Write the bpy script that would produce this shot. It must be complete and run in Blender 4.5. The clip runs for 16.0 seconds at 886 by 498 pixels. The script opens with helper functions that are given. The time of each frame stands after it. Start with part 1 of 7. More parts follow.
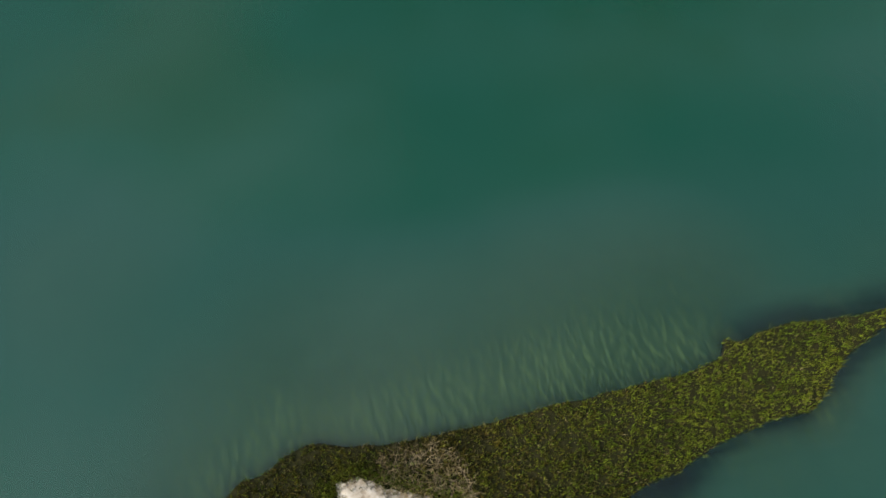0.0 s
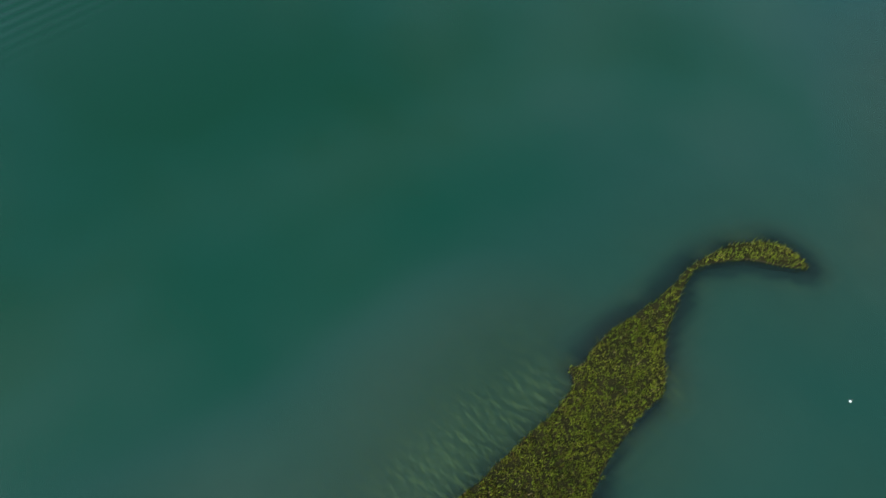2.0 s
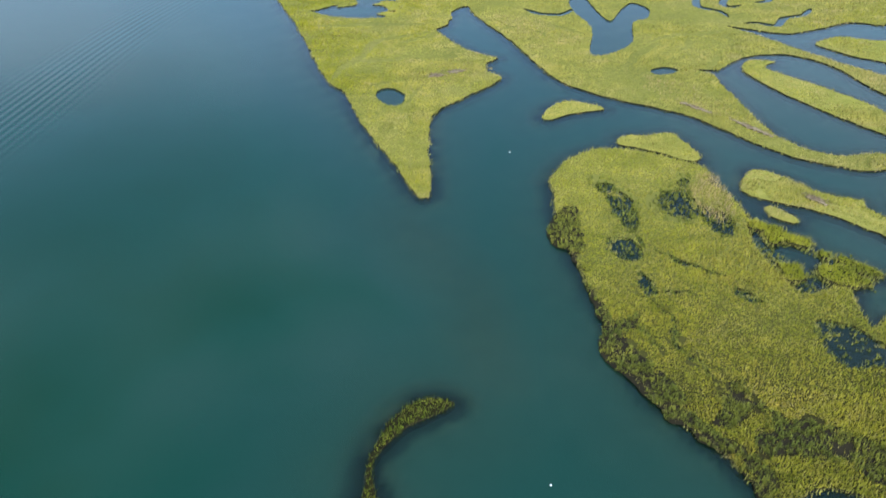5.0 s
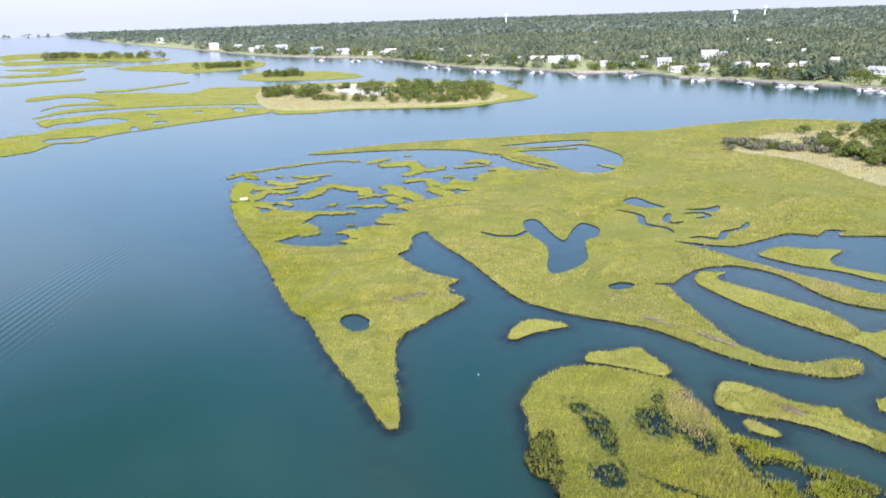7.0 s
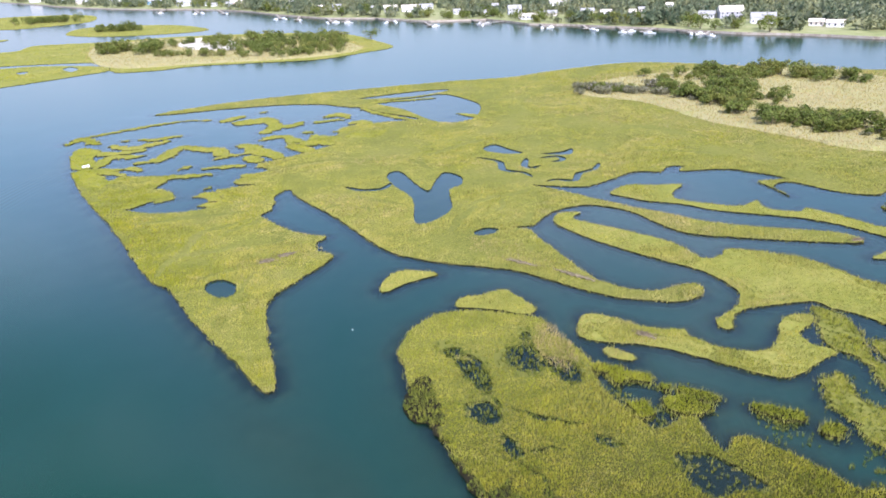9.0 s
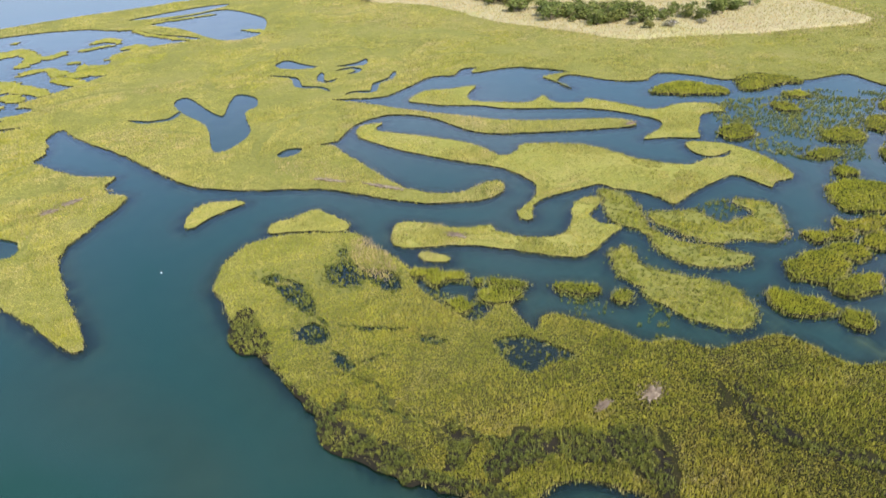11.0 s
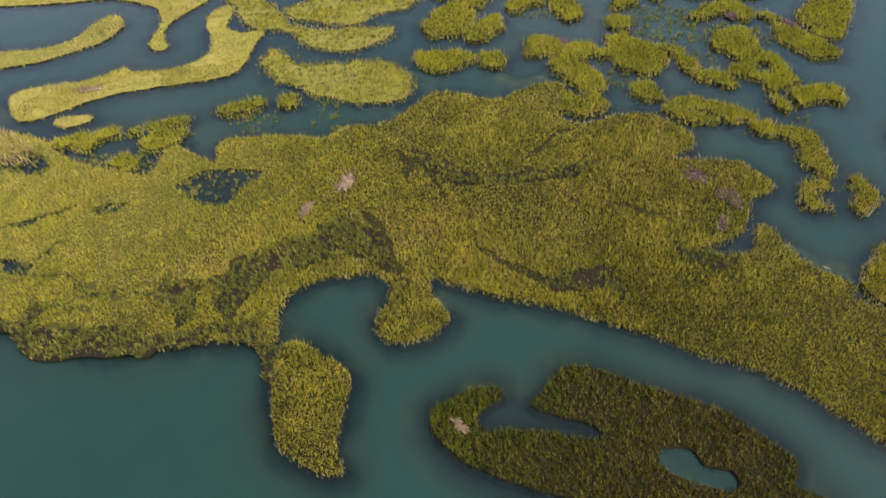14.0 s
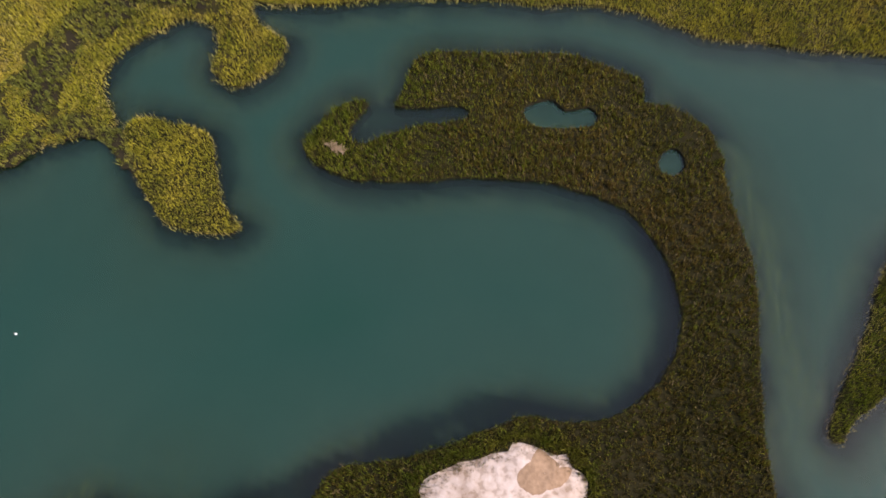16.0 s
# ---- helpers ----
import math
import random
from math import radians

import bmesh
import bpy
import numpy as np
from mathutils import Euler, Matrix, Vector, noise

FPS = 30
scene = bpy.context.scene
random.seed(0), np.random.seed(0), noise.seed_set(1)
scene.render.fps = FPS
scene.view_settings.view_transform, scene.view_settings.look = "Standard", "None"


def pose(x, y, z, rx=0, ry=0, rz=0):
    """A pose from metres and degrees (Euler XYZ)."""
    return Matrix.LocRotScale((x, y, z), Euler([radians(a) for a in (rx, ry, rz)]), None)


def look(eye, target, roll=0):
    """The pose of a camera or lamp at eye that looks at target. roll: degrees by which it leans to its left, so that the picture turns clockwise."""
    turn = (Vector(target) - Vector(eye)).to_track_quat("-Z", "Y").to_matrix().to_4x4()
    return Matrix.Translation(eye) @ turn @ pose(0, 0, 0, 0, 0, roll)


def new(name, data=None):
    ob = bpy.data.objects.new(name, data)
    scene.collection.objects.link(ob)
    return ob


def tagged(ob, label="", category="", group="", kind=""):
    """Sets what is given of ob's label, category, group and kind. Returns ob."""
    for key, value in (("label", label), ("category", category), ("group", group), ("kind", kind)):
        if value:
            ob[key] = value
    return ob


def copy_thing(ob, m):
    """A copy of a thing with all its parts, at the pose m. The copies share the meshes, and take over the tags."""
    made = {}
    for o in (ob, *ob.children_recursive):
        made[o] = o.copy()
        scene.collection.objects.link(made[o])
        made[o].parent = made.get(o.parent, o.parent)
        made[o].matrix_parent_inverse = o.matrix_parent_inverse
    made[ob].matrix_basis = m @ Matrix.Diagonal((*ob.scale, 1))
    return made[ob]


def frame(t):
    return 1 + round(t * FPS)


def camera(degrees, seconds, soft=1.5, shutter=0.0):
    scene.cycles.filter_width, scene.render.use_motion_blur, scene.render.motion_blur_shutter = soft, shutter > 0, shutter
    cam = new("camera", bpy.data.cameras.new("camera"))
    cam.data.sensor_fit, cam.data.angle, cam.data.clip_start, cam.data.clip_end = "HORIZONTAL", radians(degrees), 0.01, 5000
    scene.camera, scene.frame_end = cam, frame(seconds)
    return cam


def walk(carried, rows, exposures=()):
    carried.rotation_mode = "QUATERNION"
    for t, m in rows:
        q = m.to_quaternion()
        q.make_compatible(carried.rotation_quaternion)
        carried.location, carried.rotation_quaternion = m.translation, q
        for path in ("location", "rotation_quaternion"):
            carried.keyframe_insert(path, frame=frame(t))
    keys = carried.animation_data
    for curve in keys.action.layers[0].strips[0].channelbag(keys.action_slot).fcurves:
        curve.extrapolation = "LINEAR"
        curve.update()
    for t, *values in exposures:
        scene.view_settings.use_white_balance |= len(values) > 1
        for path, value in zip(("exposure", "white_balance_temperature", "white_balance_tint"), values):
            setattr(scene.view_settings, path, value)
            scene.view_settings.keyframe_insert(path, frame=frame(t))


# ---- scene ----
from mathutils.bvhtree import BVHTree

# ---------------------------------------------------------------- camera
cam = camera(63.27, 16.0, soft=1.7)
PATH = [
    (0, (0.41, 0.06, 59.30), (-7.974, 1.531, 41.208), -5.28),
    (0.5, (0.20, -0.58, 59.56), (-9.130, 2.579, 42.157), -3.77),
    (1, (0.00, -1.24, 59.85), (-9.884, 3.865, 43.230), -2.05),
    (1.5, (-0.13, -1.87, 60.10), (-9.217, 4.623, 43.506), 0.05),
    (2, (-0.15, -2.28, 60.20), (-8.285, 5.548, 43.696), 1.00),
    (2.5, (-0.01, -2.49, 60.10), (-7.369, 6.823, 44.000), 1.63),
    (3, (0.26, -2.55, 59.75), (-6.312, 8.484, 44.417), 1.37),
    (3.5, (0.62, -2.75, 59.29), (-4.862, 9.919, 44.815), 0.87),
    (4, (1.01, -3.04, 58.96), (-3.091, 11.105, 45.427), 0.11),
    (4.5, (1.14, -3.17, 58.95), (-1.350, 12.140, 46.318), -0.60),
    (5, (0.94, -3.13, 59.10), (-0.611, 13.185, 47.647), -1.05),
    (5.2, (0.84, -3.00, 59.18), (-0.640, 13.738, 48.328), -1.06),
    (7.3, (-0.05, 0.08, 60.02), (-0.302, 19.117, 53.907), -2.01),
    (7.5, (-0.04, 0.13, 60.00), (-0.041, 19.168, 53.869), -1.94),
    (8, (0.03, 0.07, 59.90), (1.028, 18.971, 53.442), -1.96),
    (8.5, (0.09, -0.11, 59.89), (2.110, 18.521, 52.908), -2.02),
    (8.7, (0.11, -0.19, 59.91), (2.529, 18.301, 52.688), -2.05),
    (10.8, (0.62, -0.94, 60.51), (7.556, 15.127, 50.825), -2.52),
    (11, (0.66, -0.98, 60.53), (8.087, 14.727, 50.619), -2.56),
    (11.5, (0.73, -1.00, 60.48), (9.357, 13.700, 50.022), -2.51),
    (12, (0.70, -1.03, 60.38), (10.396, 12.578, 49.394), -2.52),
    (12.5, (0.59, -1.01, 60.34), (11.231, 11.411, 48.834), -2.54),
    (13, (0.41, -0.99, 60.26), (11.858, 10.172, 48.245), -2.59),
    (13.5, (0.22, -1.09, 60.08), (12.095, 8.630, 47.254), -2.88),
    (14, (0.22, -1.13, 59.95), (11.718, 6.834, 45.651), -3.38),
    (14.5, (0.33, -0.99, 60.04), (11.040, 5.245, 44.343), -3.89),
    (15, (0.38, -0.72, 60.25), (9.981, 3.882, 43.313), -4.42),
    (15.5, (0.44, -0.31, 60.32), (8.636, 2.823, 42.343), -5.09),
    (16, (0.44, 0.06, 60.35), (6.976, 2.060, 41.558), -6.05),
]
walk(cam, [(t, look(eye, target, roll)) for t, eye, target, roll in PATH], [(0.0, 1.17, 6950, 3), (2.0, 1.06, 6500, 0), (3.5, 1.08, 6300, 2), (5.0, 1.15, 5850, 9), (7.5, 1.38, 5740, 19), (10.0, 1.36, 5920, 20), (12.5, 1.32, 6400, 27), (14.0, 1.2, 7000, 29), (15.0, 1.13, 7250, 31), (16.0, 1.12, 7250, 31)])

# ---------------------------------------------------------------- sky and sun
SUN_TURN, SUN_RISE = 172.0, 46.0
world = bpy.data.worlds.new("sky")
scene.world = world
world.use_nodes = True
wn, wl = world.node_tree.nodes, world.node_tree.links
sky = wn.new("ShaderNodeTexSky")
sky.sky_type, sky.sun_disc = "NISHITA", False
sky.sun_elevation, sky.sun_rotation = radians(SUN_RISE), radians(SUN_TURN)
sky.air_density, sky.dust_density, sky.ozone_density = 1.0, 0.9, 1.3
wn["Background"].inputs["Strength"].default_value = 0.14
wl.new(sky.outputs[0], wn["Background"].inputs["Color"])
# thin broken cloud over the whole dome
wc, wm = wn.new("ShaderNodeTexCoord"), wn.new("ShaderNodeMapping")
wm.inputs["Scale"].default_value = (1.0, 1.0, 3.0)
wnoise, wramp, wmix = wn.new("ShaderNodeTexNoise"), wn.new("ShaderNodeValToRGB"), wn.new("ShaderNodeMix")
wnoise.inputs["Scale"].default_value, wnoise.inputs["Detail"].default_value = 2.6, 5.0
wramp.color_ramp.elements[0].position, wramp.color_ramp.elements[1].position = 0.48, 0.72
wmix.data_type = "RGBA"
wmix.inputs["B"].default_value = (7.4, 7.7, 8.4, 1)
wscale = wn.new("ShaderNodeMath")
wscale.operation = "MULTIPLY"
wscale.inputs[1].default_value = 0.42
wl.new(wc.outputs["Generated"], wm.inputs["Vector"])
wl.new(wm.outputs[0], wnoise.inputs["Vector"])
wl.new(wnoise.outputs["Fac"], wramp.inputs["Fac"])
wl.new(wramp.outputs["Color"], wscale.inputs[0])
wl.new(wscale.outputs[0], wmix.inputs["Factor"])
wl.new(sky.outputs[0], wmix.inputs["A"])
# pale summer haze towards the horizon
wsep, wfall, whaze = wn.new("ShaderNodeSeparateXYZ"), wn.new("ShaderNodeMapRange"), wn.new("ShaderNodeMix")
wfall.inputs["From Min"].default_value, wfall.inputs["From Max"].default_value = 0.0, 0.30
wfall.inputs["To Min"].default_value, wfall.inputs["To Max"].default_value = 0.93, 0.0
wfall.interpolation_type = "SMOOTHSTEP"
whaze.data_type = "RGBA"
whaze.inputs["B"].default_value = (2.22, 2.32, 2.58, 1)
wl.new(wc.outputs["Generated"], wsep.inputs[0])
wl.new(wsep.outputs["Z"], wfall.inputs["Value"])
wl.new(wfall.outputs["Result"], whaze.inputs["Factor"])
wl.new(wmix.outputs["Result"], whaze.inputs["A"])
wl.new(whaze.outputs["Result"], wn["Background"].inputs["Color"])

sun = new("sun", bpy.data.lights.new("sun", "SUN"))
sun.data.energy, sun.data.angle, sun.data.color = 3.2, radians(0.6), (1.0, 0.95, 0.87)
sun_dir = Vector((math.sin(radians(SUN_TURN)) * math.cos(radians(SUN_RISE)), math.cos(radians(SUN_TURN)) * math.cos(radians(SUN_RISE)), math.sin(radians(SUN_RISE))))
sun.matrix_world = look(sun_dir * 200, (0, 0, 0))


# ---------------------------------------------------------------- materials
def material(name):
    m = bpy.data.materials.new(name)
    m.use_nodes = True
    return m, m.node_tree.nodes, m.node_tree.links


def world_noise(n, l, scale, detail=4.0, stretch=(1, 1, 1)):
    geo, mp, no = n.new("ShaderNodeNewGeometry"), n.new("ShaderNodeMapping"), n.new("ShaderNodeTexNoise")
    mp.inputs["Scale"].default_value = stretch
    no.inputs["Scale"].default_value, no.inputs["Detail"].default_value = scale, detail
    l.new(geo.outputs["Position"], mp.inputs["Vector"])
    l.new(mp.outputs[0], no.inputs["Vector"])
    return no.outputs["Fac"]


def ramp(n, l, fac, stops):
    r = n.new("ShaderNodeValToRGB")
    e = r.color_ramp.elements
    e[0].position, e[0].color = stops[0][0], (*stops[0][1], 1)
    e[1].position, e[1].color = stops[-1][0], (*stops[-1][1], 1)
    for p, c in stops[1:-1]:
        x = e.new(p)
        x.color = (*c, 1)
    l.new(fac, r.inputs["Fac"])
    return r.outputs["Color"]


def mix(n, l, fac, a, b, how="MIX"):
    m = n.new("ShaderNodeMix")
    m.data_type, m.blend_type = "RGBA", how
    for sock, v in (("Factor", fac), ("A", a), ("B", b)):
        if isinstance(v, (int, float)):
            m.inputs[sock].default_value = v
        elif isinstance(v, tuple):
            m.inputs[sock].default_value = (*v, 1)
        else:
            l.new(v, m.inputs[sock])
    return m.outputs["Result"]


def bumped(n, l, fac, strength, distance):
    b = n.new("ShaderNodeBump")
    b.inputs["Strength"].default_value, b.inputs["Distance"].default_value = strength, distance
    l.new(fac, b.inputs["Height"])
    return b.outputs[0]


def earth(name, stops, scale, rough=0.9, fine=1.2, bump=0.3):
    """Soil, sand, thatch: two scales of colour noise and a fine relief."""
    m, n, l = material(name)
    big, small = world_noise(n, l, scale, 5), world_noise(n, l, fine, 6)
    c = mix(n, l, 0.55, ramp(n, l, big, stops), ramp(n, l, small, stops))
    l.new(c, n["Principled BSDF"].inputs["Base Color"])
    n["Principled BSDF"].inputs["Roughness"].default_value = rough
    n["Principled BSDF"].inputs["Specular IOR Level"].default_value = 0.08
    l.new(bumped(n, l, small, bump, 0.3), n["Principled BSDF"].inputs["Normal"])
    return m


def blades(name, stops, dry, scale=0.035, contrast=1.0, bunch=0.26, fine=2.4):
    """Grass blades: colour by stand, by patch and blade by blade, with light shining through."""
    m, n, l = material(name)
    geo = n.new("ShaderNodeNewGeometry")
    both = n.new("ShaderNodeMath")
    both.operation = "MULTIPLY_ADD"
    both.inputs[1].default_value = 0.5
    half = n.new("ShaderNodeMath")
    half.operation = "MULTIPLY"
    half.inputs[1].default_value = 0.5
    l.new(world_noise(n, l, scale * 3.3, 4, (1, 1.7, 1)), half.inputs[0])
    l.new(world_noise(n, l, scale * 0.6, 4), both.inputs[0])
    l.new(half.outputs[0], both.inputs[2])
    stand = ramp(n, l, both.outputs[0], stops)
    patch = ramp(n, l, world_noise(n, l, 0.3, 3), ((0.3, (0.75, 0.78, 0.7)), (0.7, (1.15, 1.1, 1.0))))
    c = mix(n, l, 1.0, stand, patch, "MULTIPLY")
    tussock = ramp(n, l, world_noise(n, l, fine, 3), ((0.32, (1 - bunch, 1 - bunch, 1 - bunch)), (0.68, (1 + 0.7 * bunch, 1 + 0.6 * bunch, 1 + 0.4 * bunch))))
    c = mix(n, l, 1.0, c, tussock, "MULTIPLY")
    one = ramp(n, l, geo.outputs["Random Per Island"], ((0.0, (1 - 0.28 * contrast, 1 - 0.28 * contrast, 1 - 0.3 * contrast)), (0.5, (1, 1, 1)), (0.9, (1 + 0.12 * contrast, 1 + 0.1 * contrast, 1 + 0.08 * contrast)), (1.0, (1 + 0.3 * contrast, 1 + 0.24 * contrast, 1 + 0.3 * contrast))))
    c = mix(n, l, 1.0, c, one, "MULTIPLY")
    old = ramp(n, l, geo.outputs["Random Per Island"], ((0.0, (1, 1, 1)), (0.12, (1, 1, 1)), (0.14, (0, 0, 0)), (1.0, (0, 0, 0))))
    c = mix(n, l, old, c, dry)
    p, tr, mx = n["Principled BSDF"], n.new("ShaderNodeBsdfTranslucent"), n.new("ShaderNodeMixShader")
    p.inputs["Roughness"].default_value = 0.6
    p.inputs["Specular IOR Level"].default_value = 0.12
    l.new(c, p.inputs["Base Color"])
    l.new(c, tr.inputs["Color"])
    mx.inputs[0].default_value = 0.3
    l.new(p.outputs[0], mx.inputs[1])
    l.new(tr.outputs[0], mx.inputs[2])
    l.new(mx.outputs[0], n["Material Output"].inputs["Surface"])
    return m


LIME, OLIVE, STRAW = (0.37, 0.35, 0.09), (0.27, 0.28, 0.067), (0.42, 0.355, 0.165)
LUSH = blades("lush_cordgrass", ((0.36, (0.215, 0.24, 0.022)), (0.5, (0.31, 0.32, 0.028)), (0.64, (0.37, 0.335, 0.036))), (0.27, 0.28, 0.02), 0.035, 0.5, 0.10)
SPIT = blades("deep_green_cordgrass", ((0.36, (0.19, 0.215, 0.015)), (0.5, (0.275, 0.285, 0.02)), (0.64, (0.345, 0.315, 0.03))), (0.22, 0.22, 0.03), 0.035, 0.6, 0.15)
GRASS = blades("cordgrass", ((0.36, OLIVE), (0.5, LIME), (0.64, STRAW)), (0.28, 0.25, 0.06), 0.035, 0.45, 0.07)
SOUTHERN = blades("olive_cordgrass", ((0.36, (0.22, 0.235, 0.028)), (0.5, (0.325, 0.315, 0.038)), (0.64, (0.355, 0.305, 0.06))), (0.22, 0.19, 0.05), 0.07, 1.0, 0.2, 4.5)
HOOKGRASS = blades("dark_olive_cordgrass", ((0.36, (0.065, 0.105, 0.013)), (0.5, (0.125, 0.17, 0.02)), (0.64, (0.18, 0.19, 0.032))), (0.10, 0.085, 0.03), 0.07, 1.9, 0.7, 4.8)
REED = blades("reed", ((0.36, (0.05, 0.045, 0.010)), (0.5, (0.095, 0.082, 0.014)), (0.64, (0.12, 0.085, 0.022))), (0.20, 0.16, 0.08), 0.08, 1.8, 0.5, 4.8)
WEED = blades("shore_weed", ((0.36, (0.025, 0.028, 0.010)), (0.5, (0.05, 0.055, 0.014)), (0.64, (0.07, 0.06, 0.02))), (0.04, 0.03, 0.015), 0.1)
STALK = blades("dead_stalks", ((0.36, (0.15, 0.11, 0.07)), (0.5, (0.24, 0.19, 0.13)), (0.64, (0.32, 0.26, 0.19))), (0.12, 0.09, 0.05), 0.2)
TUFT = blades("green_tussocks", ((0.36, (0.13, 0.165, 0.035)), (0.5, (0.19, 0.215, 0.04)), (0.64, (0.26, 0.26, 0.05))), (0.10, 0.11, 0.04), 0.06, 1.5, 0.4)
YOUNG = blades("young_cordgrass", ((0.36, (0.15, 0.175, 0.05)), (0.5, (0.22, 0.24, 0.055)), (0.64, (0.28, 0.27, 0.06))), (0.09, 0.09, 0.04), 0.05)
FOLIAGE = blades("leaves", ((0.34, (0.085, 0.12, 0.03)), (0.5, (0.14, 0.175, 0.04)), (0.66, (0.22, 0.215, 0.055))), (0.15, 0.14, 0.05), 0.05)
# aerial haze is mixed into both woods' leaf colours, more in the farther one
WOODS = blades("hazy_leaves", ((0.38, (0.08, 0.115, 0.075)), (0.5, (0.16, 0.19, 0.12)), (0.62, (0.27, 0.275, 0.15))), (0.17, 0.18, 0.11), 0.025)
HAZED_WOODS = blades("hazier_leaves", ((0.36, (0.115, 0.15, 0.12)), (0.5, (0.165, 0.195, 0.15)), (0.64, (0.22, 0.24, 0.17))), (0.14, 0.16, 0.13), 0.012)
MEADOW = earth("meadow_thatch", ((0.3, (0.09, 0.096, 0.019)), (0.5, (0.145, 0.147, 0.028)), (0.7, (0.19, 0.17, 0.048))), 0.05, fine=0.9, bump=0.8)
TURF = earth("short_turf", ((0.3, (0.12, 0.13, 0.025)), (0.5, (0.19, 0.19, 0.035)), (0.7, (0.25, 0.22, 0.06))), 0.05, fine=0.9, bump=0.8)
# thatch near black in the south: shade between blades is put into it
MARSHTOP = earth("shaded_thatch", ((0.3, (0.010, 0.011, 0.003)), (0.5, (0.019, 0.019, 0.005)), (0.7, (0.028, 0.023, 0.009))), 0.05, fine=0.9, bump=0.8)
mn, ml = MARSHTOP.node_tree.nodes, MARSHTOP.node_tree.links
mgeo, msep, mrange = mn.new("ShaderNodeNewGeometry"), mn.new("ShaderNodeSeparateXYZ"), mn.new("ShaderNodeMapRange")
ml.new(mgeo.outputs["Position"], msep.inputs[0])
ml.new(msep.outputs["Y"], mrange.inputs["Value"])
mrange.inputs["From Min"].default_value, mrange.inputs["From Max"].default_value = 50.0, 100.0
shaded_thatch = mn["Principled BSDF"].inputs["Base Color"].links[0].from_socket
ml.new(mix(mn, ml, mrange.outputs["Result"], shaded_thatch, (0.13, 0.13, 0.026)), mn["Principled BSDF"].inputs["Base Color"])
# the shade among the stems is in this near-black thatch colour
SHADED_THATCH = earth("gap_shade_thatch", ((0.3, (0.007, 0.008, 0.003)), (0.5, (0.013, 0.013, 0.004)), (0.7, (0.020, 0.017, 0.007))), 0.05, fine=0.9, bump=0.8)
# mud blackened so that it also carries the shade of banks and gaps
SHADED_SOIL = earth("shaded_mud", ((0.3, (0.009, 0.009, 0.005)), (0.7, (0.022, 0.019, 0.010))), 0.2, 0.95)
GASH = earth("torn_peat", ((0.3, (0.018, 0.012, 0.010)), (0.6, (0.050, 0.034, 0.030)), (0.7, (0.12, 0.09, 0.08))), 0.6, 0.9, fine=2.2)
MUD = earth("wet_mud", ((0.35, (0.011, 0.014, 0.007)), (0.5, (0.020, 0.024, 0.012)), (0.68, (0.034, 0.036, 0.020))), 0.3, 0.55, fine=1.0)
SAND = earth("pale_sand", ((0.38, (0.16, 0.115, 0.075)), (0.46, (0.33, 0.275, 0.22)), (0.65, (0.43, 0.38, 0.33))), 0.25, fine=1.6)
BED = earth("silty_bed", ((0.3, (0.16, 0.165, 0.085)), (0.7, (0.29, 0.28, 0.15))), 0.03, fine=0.15)
bn, bl = BED.node_tree.nodes, BED.node_tree.links
weed = bn.new("ShaderNodeAttribute")
weed.attribute_name = "mud"
plain_bed = bn["Principled BSDF"].inputs["Base Color"].links[0].from_socket
bl.new(mix(bn, bl, weed.outputs["Fac"], plain_bed, (0.016, 0.015, 0.011)), bn["Principled BSDF"].inputs["Base Color"])
DRYLAND = earth("dry_sand_grass", ((0.3, (0.24, 0.21, 0.09)), (0.5, (0.30, 0.265, 0.13)), (0.7, (0.25, 0.25, 0.07))), 0.03, fine=0.4)
TAN = blades("tan_dune_grass", ((0.36, (0.30, 0.27, 0.08)), (0.5, (0.38, 0.32, 0.13)), (0.64, (0.42, 0.33, 0.18))), (0.38, 0.30, 0.16), 0.06)
LAWN = earth("lawn", ((0.3, (0.17, 0.19, 0.07)), (0.6, (0.27, 0.27, 0.12)), (0.7, (0.36, 0.31, 0.2))), 0.02, fine=0.1)
DRIFT = earth("drift_wrack", ((0.3, (0.15, 0.12, 0.07)), (0.7, (0.33, 0.27, 0.17))), 0.8, fine=4.0)
MAT = earth("dead_reed_mat", ((0.3, (0.15, 0.10, 0.06)), (0.7, (0.29, 0.205, 0.13))), 0.5, fine=3.0)
BARK = earth("bark", ((0.3, (0.10, 0.08, 0.06)), (0.7, (0.20, 0.17, 0.13))), 2.0, fine=8.0)


def plain(name, colour, rough=0.6):
    m, n, l = material(name)
    v = world_noise(n, l, 0.7, 5)
    c = mix(n, l, v, tuple(0.85 * k for k in colour), tuple(min(1, 1.1 * k) for k in colour))
    l.new(c, n["Principled BSDF"].inputs["Base Color"])
    n["Principled BSDF"].inputs["Roughness"].default_value = rough
    return m


